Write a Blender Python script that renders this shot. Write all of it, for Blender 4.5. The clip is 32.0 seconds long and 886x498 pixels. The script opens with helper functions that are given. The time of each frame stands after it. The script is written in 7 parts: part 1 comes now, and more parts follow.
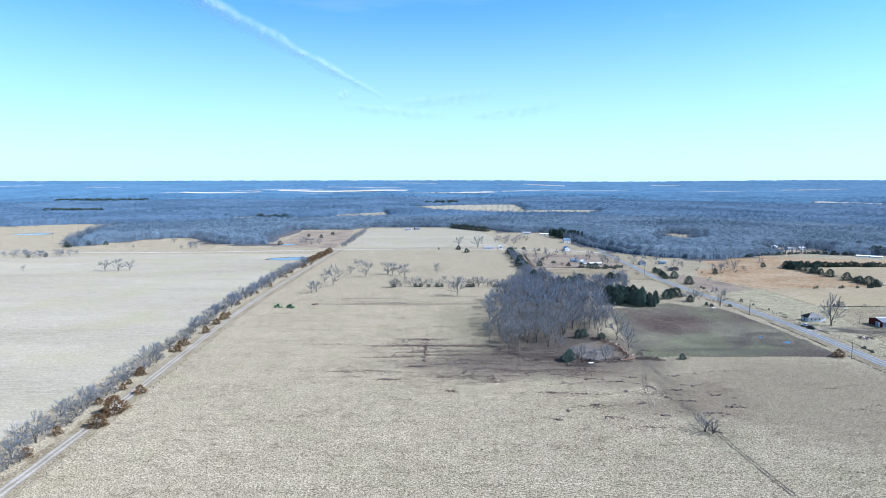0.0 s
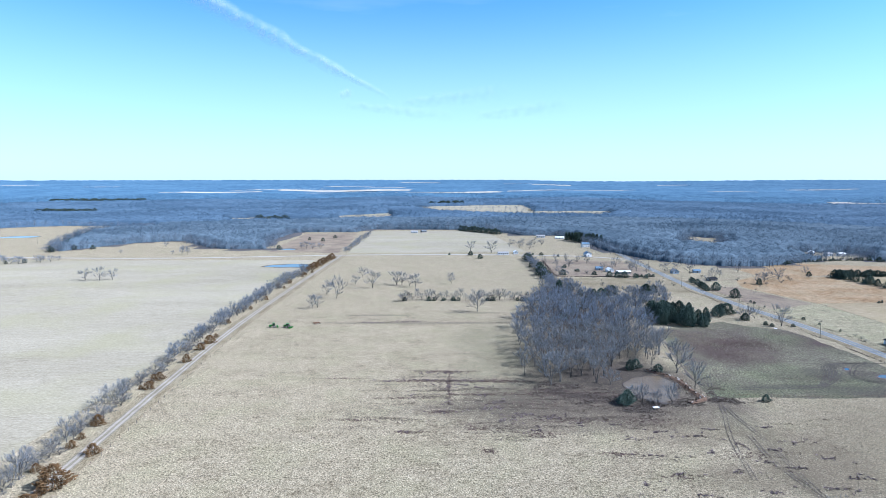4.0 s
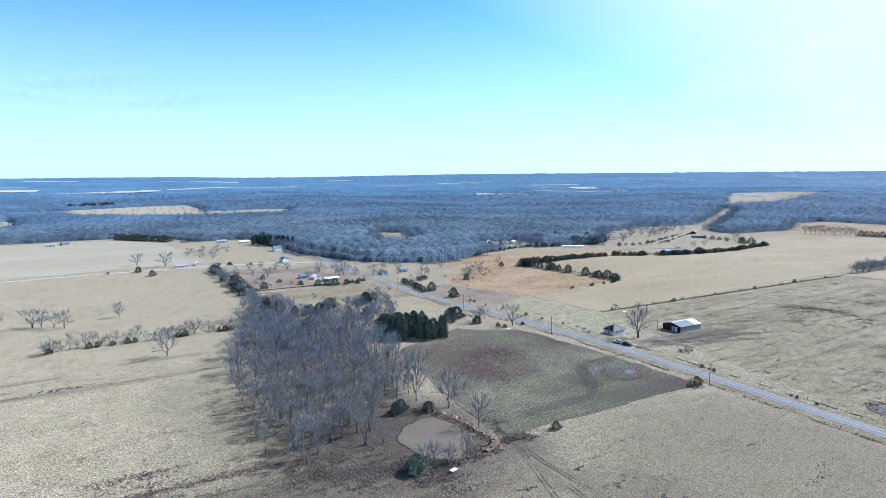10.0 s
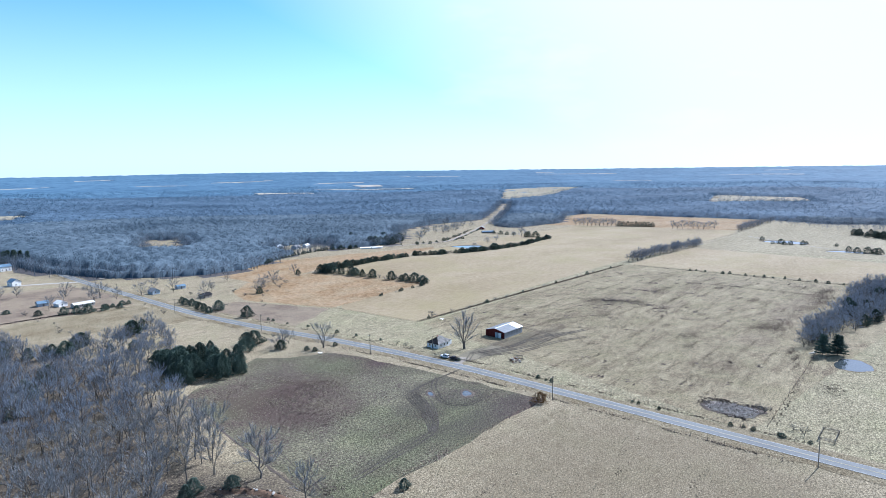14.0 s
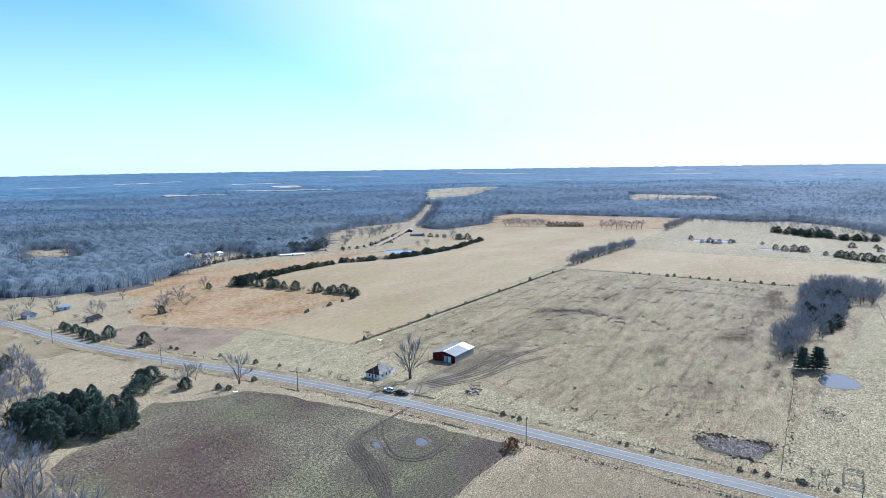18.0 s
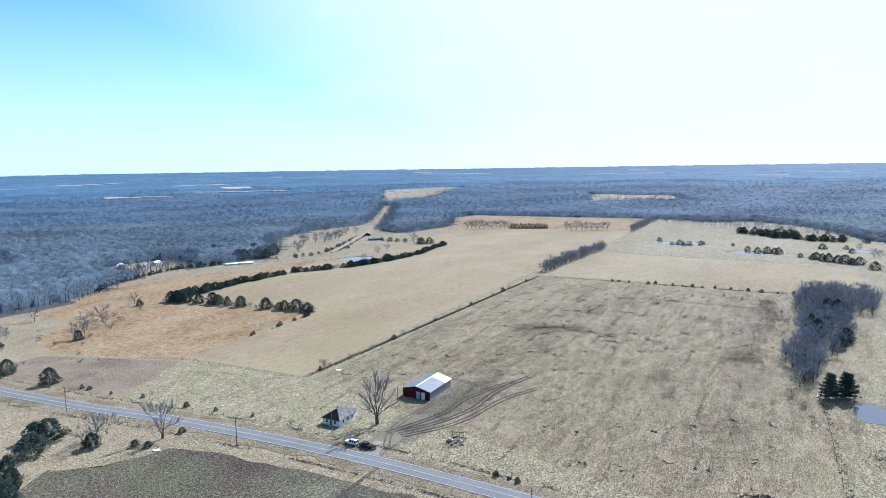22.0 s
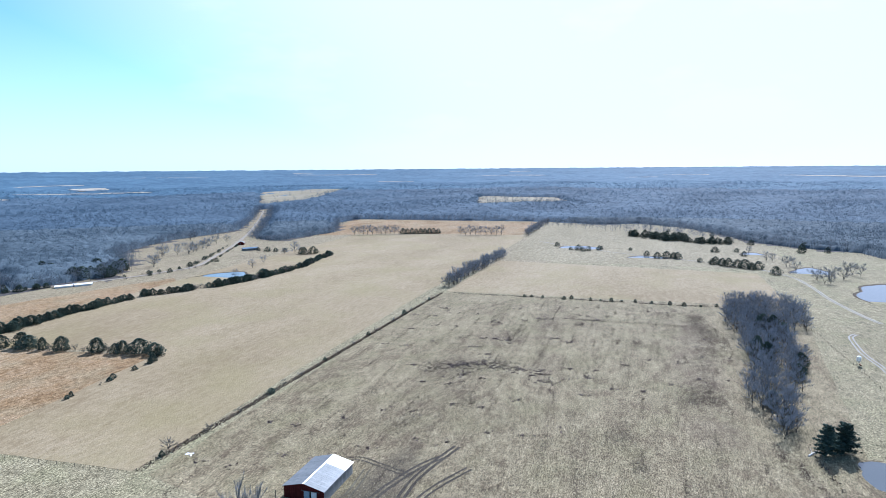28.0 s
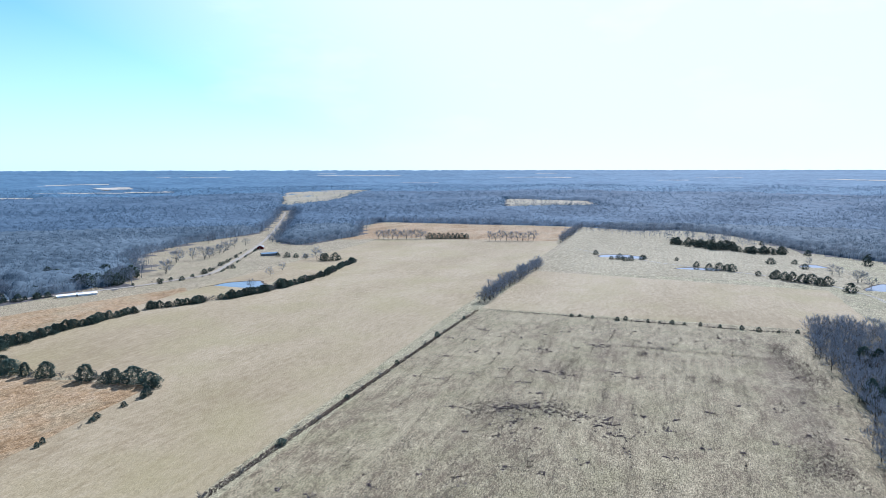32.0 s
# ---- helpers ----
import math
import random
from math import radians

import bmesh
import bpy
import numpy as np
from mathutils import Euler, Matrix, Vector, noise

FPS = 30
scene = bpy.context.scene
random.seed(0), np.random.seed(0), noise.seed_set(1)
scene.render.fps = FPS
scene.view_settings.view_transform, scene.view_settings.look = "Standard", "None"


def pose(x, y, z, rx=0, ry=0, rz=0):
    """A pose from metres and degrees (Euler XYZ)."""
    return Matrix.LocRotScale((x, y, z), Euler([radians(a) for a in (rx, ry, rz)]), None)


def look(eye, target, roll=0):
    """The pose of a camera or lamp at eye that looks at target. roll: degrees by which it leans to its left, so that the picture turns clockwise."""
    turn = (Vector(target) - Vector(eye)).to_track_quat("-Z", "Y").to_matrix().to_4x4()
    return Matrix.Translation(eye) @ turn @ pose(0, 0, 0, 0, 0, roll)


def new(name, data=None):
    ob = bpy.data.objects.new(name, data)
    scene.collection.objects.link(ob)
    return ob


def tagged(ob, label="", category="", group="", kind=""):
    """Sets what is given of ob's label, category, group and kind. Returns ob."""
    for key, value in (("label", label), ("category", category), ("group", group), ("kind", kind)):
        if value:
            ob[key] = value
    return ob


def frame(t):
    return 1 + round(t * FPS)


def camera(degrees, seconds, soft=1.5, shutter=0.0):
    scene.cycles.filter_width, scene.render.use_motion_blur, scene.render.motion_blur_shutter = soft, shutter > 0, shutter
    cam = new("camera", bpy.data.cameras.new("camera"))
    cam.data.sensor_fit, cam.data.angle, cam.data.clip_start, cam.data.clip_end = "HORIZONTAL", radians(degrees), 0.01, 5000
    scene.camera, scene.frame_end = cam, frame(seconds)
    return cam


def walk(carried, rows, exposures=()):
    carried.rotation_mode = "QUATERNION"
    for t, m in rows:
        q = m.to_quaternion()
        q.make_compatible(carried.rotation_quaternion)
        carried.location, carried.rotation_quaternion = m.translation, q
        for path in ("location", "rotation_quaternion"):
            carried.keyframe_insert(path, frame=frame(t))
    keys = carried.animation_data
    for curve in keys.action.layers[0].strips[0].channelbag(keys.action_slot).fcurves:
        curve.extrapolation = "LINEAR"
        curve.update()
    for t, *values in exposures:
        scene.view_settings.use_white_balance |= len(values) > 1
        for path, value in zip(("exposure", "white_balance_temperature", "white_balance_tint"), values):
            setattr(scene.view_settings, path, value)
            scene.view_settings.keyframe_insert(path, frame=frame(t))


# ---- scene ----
cam = camera(71.37, 32.0, 0.6)


def level(x, y, z, yaw, pitch, roll):
    return pose(x, y, z, 90 + pitch, 0, yaw) @ pose(0, 0, 0, 0, 0, roll)


# seconds, place in metres, yaw, pitch, roll
FLIGHT = [
    (0, -0.0, 0.0, 96.0, 0.00, -6.48, -0.06),
    (1, -3.7, 15.0, 96.3, 0.01, -6.49, -0.00),
    (2, -6.6, 30.5, 96.5, 0.06, -6.51, -0.01),
    (3, -9.5, 45.6, 96.7, 0.10, -6.55, 0.02),
    (3.5, -10.6, 53.4, 96.8, 0.16, -6.53, -0.03),
    (5.5, -18.2, 82.7, 96.9, -1.19, -6.58, -0.19),
    (6, -19.8, 90.0, 96.9, -3.83, -6.59, -0.17),
    (7, -22.6, 104.6, 97.0, -10.73, -6.65, -0.28),
    (8, -24.0, 118.9, 97.2, -16.90, -6.77, -0.31),
    (9, -23.6, 133.1, 97.3, -23.67, -6.89, -0.48),
    (10, -21.3, 148.0, 97.2, -30.08, -7.04, -0.51),
    (11, -18.4, 161.1, 97.2, -36.68, -7.17, -0.62),
    (12, -13.6, 173.7, 96.7, -43.07, -7.25, -0.66),
    (13, -7.1, 186.0, 96.6, -46.93, -7.33, -0.63),
    (14, 0.3, 197.5, 96.5, -50.04, -7.40, -0.70),
    (14.5, 4.0, 202.7, 96.5, -51.32, -7.43, -0.68),
    (16.5, 20.0, 222.3, 96.0, -52.93, -7.41, -0.63),
    (17, 24.3, 226.7, 95.9, -53.40, -7.44, -0.69),
    (18, 33.2, 236.3, 95.8, -57.42, -7.49, -0.78),
    (19, 42.3, 245.1, 95.6, -59.91, -7.49, -0.89),
    (20, 51.9, 253.1, 95.5, -60.75, -7.52, -0.90),
    (21, 61.9, 260.8, 95.6, -61.28, -7.52, -0.91),
    (22, 71.8, 268.1, 95.7, -61.52, -7.53, -0.85),
    (23, 81.8, 275.1, 95.5, -64.86, -7.57, -0.71),
    (24, 92.3, 282.0, 95.6, -68.50, -7.60, -0.68),
    (25, 103.6, 288.9, 95.6, -70.71, -7.62, -0.67),
    (25.5, 109.2, 291.9, 95.6, -71.00, -7.63, -0.69),
    (27.5, 131.1, 304.4, 95.4, -72.22, -7.57, -0.54),
    (28, 136.3, 307.2, 95.5, -72.41, -7.54, -0.46),
    (29, 147.3, 313.1, 95.3, -72.78, -7.50, -0.41),
    (30, 158.2, 319.0, 96.0, -71.17, -7.49, -0.37),
    (31, 169.9, 325.0, 96.4, -70.57, -7.51, -0.22),
    (32, 181.2, 331.8, 96.2, -70.35, -7.42, -0.08),
]
walk(cam, [(t, level(*p)) for t, *p in FLIGHT], [(0, 1.33, 5080, 13), (8, 1.31, 5130, 13), (14, 1.36, 5290, 13), (19, 1.30, 5380, 13), (32, 1.25, 5280, 13)])

# ---- sky and sun ----
SUN_BEARING, SUN_HEIGHT = radians(97), radians(40)
sky_world = bpy.data.worlds.new("sky")
scene.world = sky_world
sky_world.use_nodes = True
wn, wl = sky_world.node_tree.nodes, sky_world.node_tree.links
sky_tex = wn.new("ShaderNodeTexSky")
sky_tex.sky_type = "NISHITA"
sky_tex.sun_disc = False
sky_tex.sun_elevation, sky_tex.sun_rotation = SUN_HEIGHT, SUN_BEARING
sky_tex.altitude, sky_tex.air_density, sky_tex.dust_density, sky_tex.ozone_density = 300, 1.0, 0.6, 0.9
clear_air = wn.new("ShaderNodeMix")
clear_air.data_type, clear_air.blend_type = "RGBA", "MULTIPLY"
clear_air.inputs[0].default_value = 1.0
clear_air.inputs[7].default_value = (0.60, 1.0, 1.08, 1)
wl.new(sky_tex.outputs["Color"], clear_air.inputs[6])
# thin cirrus
w_tc, w_map, w_noise, w_amt, cirrus = (wn.new(k) for k in ("ShaderNodeTexCoord", "ShaderNodeMapping", "ShaderNodeTexNoise", "ShaderNodeMapRange", "ShaderNodeMix"))
w_map.inputs["Scale"].default_value, w_map.inputs["Rotation"].default_value = (1.6, 4.0, 11.0), (0.25, 0.1, 0.5)
w_noise.inputs["Scale"].default_value, w_noise.inputs["Detail"].default_value, w_noise.inputs["Roughness"].default_value = 1.0, 6, 0.55
w_amt.inputs["From Min"].default_value, w_amt.inputs["From Max"].default_value, w_amt.inputs["To Max"].default_value = 0.52, 0.85, 0.3
cirrus.data_type = "RGBA"
cirrus.inputs[7].default_value = (6.8, 7.2, 8.3, 1)
wl.new(w_tc.outputs["Generated"], w_map.inputs["Vector"])
wl.new(w_map.outputs["Vector"], w_noise.inputs["Vector"])
wl.new(w_noise.outputs["Fac"], w_amt.inputs["Value"])
# a bright veil round the sun
w_dot, w_veil, w_sum = wn.new("ShaderNodeVectorMath"), wn.new("ShaderNodeMapRange"), wn.new("ShaderNodeMath")
w_dot.operation, w_sum.operation, w_sum.use_clamp = "DOT_PRODUCT", "ADD", True
w_dot.inputs[1].default_value = (math.sin(SUN_BEARING) * math.cos(SUN_HEIGHT), math.cos(SUN_BEARING) * math.cos(SUN_HEIGHT), math.sin(SUN_HEIGHT))
w_veil.interpolation_type = "SMOOTHSTEP"
w_veil.inputs["From Min"].default_value, w_veil.inputs["From Max"].default_value, w_veil.inputs["To Max"].default_value = 0.42, 0.84, 0.92
wl.new(w_tc.outputs["Generated"], w_dot.inputs[0])
wl.new(w_dot.outputs["Value"], w_veil.inputs["Value"])
wl.new(w_amt.outputs["Result"], w_sum.inputs[0])
wl.new(w_veil.outputs["Result"], w_sum.inputs[1])
# pale haze low over the horizon
w_sep, w_low, w_all = wn.new("ShaderNodeSeparateXYZ"), wn.new("ShaderNodeMapRange"), wn.new("ShaderNodeMath")
w_low.interpolation_type, w_all.operation = "SMOOTHSTEP", "MAXIMUM"
w_low.inputs["From Min"].default_value, w_low.inputs["From Max"].default_value = 0.30, -0.02
w_low.inputs["To Max"].default_value = 0.58
wl.new(w_tc.outputs["Generated"], w_sep.inputs[0])
wl.new(w_sep.outputs["Z"], w_low.inputs["Value"])
wl.new(w_low.outputs["Result"], w_all.inputs[0])
wl.new(w_sum.outputs[0], w_all.inputs[1])
wl.new(w_all.outputs[0], cirrus.inputs[0])
wl.new(clear_air.outputs[2], cirrus.inputs[6])
wl.new(cirrus.outputs[2], wn["Background"].inputs["Color"])
wn["Background"].inputs["Strength"].default_value = 0.065
sun_data = bpy.data.lights.new("sun", "SUN")
sun_data.energy, sun_data.angle, sun_data.color = 5.0, radians(0.53), (1.0, 0.95, 0.88)
sun = new("sun", sun_data)
to_sun = Vector((math.sin(SUN_BEARING) * math.cos(SUN_HEIGHT), math.cos(SUN_BEARING) * math.cos(SUN_HEIGHT), math.sin(SUN_HEIGHT)))
sun.matrix_world = look(to_sun * 900, (0, 0, 0))

# ---- materials ----
def mat(name, stops, scales=(0.4, 0.03), rough=0.9, bump=0.0, bump_scale=1.0, metal=0.0, stretch=(1, 1, 1), per_object=0.0, fac=(0.5, 0.5), spec=0.06, islands=0.0, tint=None, thin=0.0, specks=()):
    """A surface whose colour runs over the stops by a fine and a broad noise, at so many cycles a metre."""
    m = bpy.data.materials.new(name)
    m.use_nodes = True
    n, l = m.node_tree.nodes, m.node_tree.links
    b = n["Principled BSDF"]
    b.inputs["Roughness"].default_value, b.inputs["Metallic"].default_value = rough, metal
    b.inputs["Specular IOR Level"].default_value = spec
    b.inputs["Diffuse Roughness"].default_value = 0.3 if rough > 0.85 else 0.0
    tc = n.new("ShaderNodeTexCoord")
    mp = n.new("ShaderNodeMapping")
    mp.inputs["Scale"].default_value = stretch
    l.new(tc.outputs["Object"], mp.inputs["Vector"])
    total = None
    for k, (sc, w) in enumerate(zip(scales, fac)):
        t = n.new("ShaderNodeTexNoise")
        t.inputs["Scale"].default_value, t.inputs["Detail"].default_value, t.inputs["Roughness"].default_value = sc, 5, 0.7
        l.new(mp.outputs["Vector"], t.inputs["Vector"])
        mul = n.new("ShaderNodeMath")
        mul.operation = "MULTIPLY"
        mul.inputs[1].default_value = w
        l.new(t.outputs["Fac"], mul.inputs[0])
        if total is None:
            total = mul.outputs[0]
        else:
            add = n.new("ShaderNodeMath")
            add.operation = "ADD"
            l.new(total, add.inputs[0])
            l.new(mul.outputs[0], add.inputs[1])
            total = add.outputs[0]
    ramp = n.new("ShaderNodeValToRGB")
    els = ramp.color_ramp.elements
    for k, (p, c) in enumerate(stops):
        e = els[k] if k < 2 else els.new(p)
        e.position, e.color = p, (*c, 1)
    l.new(total, ramp.inputs["Fac"])
    out = ramp.outputs["Color"]
    if tint:
        colour, often, amount = tint
        tn, tr, tm = n.new("ShaderNodeTexNoise"), n.new("ShaderNodeMapRange"), n.new("ShaderNodeMix")
        tn.inputs["Scale"].default_value, tn.inputs["Detail"].default_value = often, 7
        tr.inputs["From Min"].default_value, tr.inputs["From Max"].default_value, tr.inputs["To Max"].default_value = 0.45, 0.68, amount
        tm.data_type = "RGBA"
        tm.inputs[7].default_value = (*colour, 1)
        l.new(tc.outputs["Object"], tn.inputs["Vector"])
        l.new(tn.outputs["Fac"], tr.inputs["Value"])
        l.new(tr.outputs["Result"], tm.inputs[0])
        l.new(out, tm.inputs[6])
        out = tm.outputs[2]
    for often, least, most in specks:
        sn, sr, sx = n.new("ShaderNodeTexNoise"), n.new("ShaderNodeMapRange"), n.new("ShaderNodeMix")
        sn.inputs["Scale"].default_value, sn.inputs["Detail"].default_value, sn.inputs["Roughness"].default_value = often, 3, 0.6
        sr.inputs["From Min"].default_value, sr.inputs["From Max"].default_value = 0.36, 0.62
        sr.inputs["To Min"].default_value, sr.inputs["To Max"].default_value = least, most
        sx.data_type, sx.blend_type = "RGBA", "MULTIPLY"
        sx.inputs[0].default_value = 1.0
        l.new(mp.outputs["Vector"], sn.inputs["Vector"])
        l.new(sn.outputs["Fac"], sr.inputs["Value"])
        l.new(sr.outputs["Result"], sx.inputs[7])
        l.new(out, sx.inputs[6])
        out = sx.outputs[2]
    if per_object or islands:
        info = n.new("ShaderNodeObjectInfo") if per_object else n.new("ShaderNodeNewGeometry")
        hsv = n.new("ShaderNodeHueSaturation")
        mr = n.new("ShaderNodeMapRange")
        amount = per_object or islands
        mr.inputs["To Min"].default_value, mr.inputs["To Max"].default_value = 1 - amount, 1 + amount
        l.new(info.outputs["Random" if per_object else "Random Per Island"], mr.inputs["Value"])
        l.new(mr.outputs["Result"], hsv.inputs["Value"])
        l.new(out, hsv.inputs["Color"])
        out = hsv.outputs["Color"]
    l.new(out, b.inputs["Base Color"])
    if thin:
        tl, mx = n.new("ShaderNodeBsdfTranslucent"), n.new("ShaderNodeMixShader")
        mx.inputs[0].default_value = thin
        l.new(out, tl.inputs["Color"])
        l.new(b.outputs[0], mx.inputs[1])
        l.new(tl.outputs[0], mx.inputs[2])
        l.new(mx.outputs[0], n["Material Output"].inputs["Surface"])
    if bump:
        t = n.new("ShaderNodeTexNoise")
        t.inputs["Scale"].default_value, t.inputs["Detail"].default_value = bump_scale, 4
        l.new(mp.outputs["Vector"], t.inputs["Vector"])
        bp = n.new("ShaderNodeBump")
        bp.inputs["Strength"].default_value, bp.inputs["Distance"].default_value = bump, 0.6 / bump_scale
        t2 = n.new("ShaderNodeTexNoise")
        t2.inputs["Scale"].default_value, t2.inputs["Detail"].default_value = bump_scale * 2.7, 3
        l.new(mp.outputs["Vector"], t2.inputs["Vector"])
        both = n.new("ShaderNodeMath")
        both.operation = "ADD"
        l.new(t.outputs["Fac"], both.inputs[0])
        l.new(t2.outputs["Fac"], both.inputs[1])
        l.new(both.outputs[0], bp.inputs["Height"])
        l.new(bp.outputs["Normal"], b.inputs["Normal"])
    return m


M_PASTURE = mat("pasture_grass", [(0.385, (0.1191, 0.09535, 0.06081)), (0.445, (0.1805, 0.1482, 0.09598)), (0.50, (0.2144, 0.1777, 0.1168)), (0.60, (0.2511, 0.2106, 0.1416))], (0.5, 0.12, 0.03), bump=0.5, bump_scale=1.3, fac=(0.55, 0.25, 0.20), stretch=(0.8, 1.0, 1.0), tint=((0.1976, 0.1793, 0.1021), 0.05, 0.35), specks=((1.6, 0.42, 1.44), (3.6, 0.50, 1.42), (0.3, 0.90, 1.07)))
M_HAY = mat("hay_stubble", [(0.38, (0.166, 0.1421, 0.09979)), (0.46, (0.2094, 0.1829, 0.1312)), (0.60, (0.2536, 0.2245, 0.1652))], (0.5, 0.012), bump=0.5, bump_scale=1.2, stretch=(0.25, 1.0, 1.0), fac=(0.5, 0.5), tint=((0.2075, 0.1893, 0.1072), 0.02, 0.5), specks=((2.5, 0.80, 1.16),))
M_GOLD = mat("golden_hay", [(0.399, (0.1829, 0.1407, 0.08339)), (0.500, (0.234, 0.1865, 0.116)), (0.615, (0.2722, 0.223, 0.1484))], (0.45, 0.012), bump=0.4, bump_scale=1.2, stretch=(0.35, 1.0, 1.0), tint=((0.2061, 0.1739, 0.08712), 0.02, 0.5), specks=((2.6, 0.80, 1.15),))
M_ORANGE = mat("orange_sedge", [(0.399, (0.1503, 0.09323, 0.0442)), (0.500, (0.2277, 0.154, 0.08428)), (0.615, (0.2659, 0.1976, 0.1234))], (0.4, 0.03), bump=0.6, bump_scale=0.8, stretch=(0.5, 1.0, 1.0), tint=((0.2372, 0.1993, 0.1245), 0.05, 0.5), specks=((0.5, 0.75, 1.16), (1.6, 0.70, 1.22)))
M_DARK = mat("grazed_dark_field", [(0.414, (0.05775, 0.04005, 0.03447)), (0.471, (0.08384, 0.0652, 0.05216)), (0.522, (0.09688, 0.08942, 0.06148)), (0.586, (0.1538, 0.1379, 0.08756))], (0.8, 0.02), bump=0.8, bump_scale=1.2, tint=((0.09129, 0.09688, 0.05123), 0.022, 0.85), specks=((1.1, 0.52, 1.42), (2.6, 0.62, 1.35)))
M_ROUGH = mat("rough_pasture", [(0.421, (0.1063, 0.08187, 0.05337)), (0.475, (0.1619, 0.1318, 0.08223)), (0.525, (0.2077, 0.1727, 0.1082)), (0.590, (0.2464, 0.2073, 0.1327))], (1.2, 0.2, 0.03), bump=0.4, bump_scale=2.4, stretch=(0.45, 1.0, 1.0), fac=(0.40, 0.35, 0.25), tint=((0.1562, 0.139, 0.0756), 0.05, 0.45), specks=((2.2, 0.52, 1.36), (4.6, 0.55, 1.38), (0.5, 0.82, 1.12)))
M_LITTER = mat("leaf_litter", [(0.36, (0.02767, 0.02213, 0.01937)), (0.6, (0.05533, 0.04426, 0.03756))], (0.5, 0.03), bump=0.4)
M_GRAVEL = mat("gravel", [(0.36, (0.1711, 0.1475, 0.1183)), (0.6, (0.2681, 0.2398, 0.1986))], (0.8, 0.08), bump=0.5, bump_scale=3)
M_DIRT = mat("dirt_track", [(0.36, (0.1058, 0.09109, 0.06406)), (0.6, (0.1853, 0.1621, 0.1163))], (0.8, 0.08), bump=0.6, bump_scale=2)
M_MUD = mat("dark_weeds", [(0.36, (0.05589, 0.04657, 0.04192)), (0.6, (0.1211, 0.09781, 0.07918))], (0.8, 0.08), bump=0.8, bump_scale=1)
M_ASPHALT = mat("asphalt", [(0.36, (0.0966, 0.1011, 0.104)), (0.6, (0.1291, 0.1357, 0.1373))], (0.8, 0.05), rough=0.8, bump=0.1, bump_scale=5)
M_LINE = mat("worn_road_paint", [(0.3, (0.3996, 0.3996, 0.3847)), (0.6, (0.5449, 0.5449, 0.5235))], (2, 0.1))
M_YELLOW = mat("faded_yellow_road_paint", [(0.3, (0.30, 0.26, 0.15)), (0.6, (0.40, 0.35, 0.22))], (2, 0.1))
M_BARK = mat("grey_bark", [(0.36, (0.06075, 0.0567, 0.05184)), (0.6, (0.1337, 0.128, 0.1183))], (2.0, 0.3), per_object=0.3)
M_TWIG = mat("bare_twigs", [(0.36, (0.1395, 0.1482, 0.1559)), (0.6, (0.2211, 0.2334, 0.2444))], (1.0, 0.2), islands=0.45, thin=0.2)
# darker than the twigs, to stand for shade between the crowns
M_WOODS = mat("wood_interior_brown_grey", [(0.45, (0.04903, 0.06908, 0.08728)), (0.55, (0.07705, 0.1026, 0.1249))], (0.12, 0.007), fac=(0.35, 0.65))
M_CEDAR = mat("cedar_foliage", [(0.36, (0.03864, 0.05721, 0.05)), (0.6, (0.0821, 0.1123, 0.08501))], (1.2, 0.2), per_object=0.3)
M_RUSSET = mat("russet_cedar", [(0.36, (0.06577, 0.04122, 0.01879)), (0.6, (0.1409, 0.08245, 0.03758))], (1.2, 0.2), per_object=0.2)
M_WATER = mat("pond_water", [(0.3, (0.030, 0.038, 0.042)), (0.7, (0.040, 0.049, 0.054))], (0.1, 0.02), rough=0.04, spec=0.9, bump=0.02, bump_scale=0.9)
M_BROWNWATER = mat("muddy_water", [(0.3, (0.08424, 0.06279, 0.03908)), (0.7, (0.1069, 0.08003, 0.05074))], (0.1, 0.02), rough=0.25, spec=0.25, bump=0.08, bump_scale=0.9)
M_WOOD = mat("weathered_wood", [(0.36, (0.1134, 0.1013, 0.08505)), (0.6, (0.2106, 0.1903, 0.162))], (3.0, 0.3), per_object=0.2)
# the blue here is distance haze mixed into the base colour
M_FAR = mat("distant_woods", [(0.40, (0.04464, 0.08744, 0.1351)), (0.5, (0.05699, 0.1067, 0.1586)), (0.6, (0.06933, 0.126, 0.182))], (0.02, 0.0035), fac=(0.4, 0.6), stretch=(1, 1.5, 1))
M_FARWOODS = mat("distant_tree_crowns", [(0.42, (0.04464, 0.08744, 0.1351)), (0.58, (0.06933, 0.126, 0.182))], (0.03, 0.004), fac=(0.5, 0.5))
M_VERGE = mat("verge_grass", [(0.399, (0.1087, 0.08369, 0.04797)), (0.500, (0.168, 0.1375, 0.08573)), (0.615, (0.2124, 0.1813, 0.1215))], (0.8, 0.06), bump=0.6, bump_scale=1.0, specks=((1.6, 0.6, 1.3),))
# inner shade as a dark colour, blued for haze
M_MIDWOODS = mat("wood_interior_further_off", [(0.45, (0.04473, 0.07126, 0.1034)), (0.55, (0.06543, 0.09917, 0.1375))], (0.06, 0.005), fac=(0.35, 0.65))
M_STANDTWIG = mat("massed_twigs", [(0.36, (0.1249, 0.1437, 0.1725)), (0.6, (0.1964, 0.225, 0.2677))], (0.12, 0.03), islands=0.45, thin=0.2)
# leaf litter with the shade under the trees in its colour
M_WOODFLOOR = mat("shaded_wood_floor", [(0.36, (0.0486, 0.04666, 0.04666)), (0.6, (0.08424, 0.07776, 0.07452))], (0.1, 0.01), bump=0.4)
M_BANK = mat("muddy_bank", [(0.36, (0.0486, 0.03732, 0.02722)), (0.6, (0.09234, 0.07465, 0.05443))], (0.8, 0.08), bump=0.6, bump_scale=2)
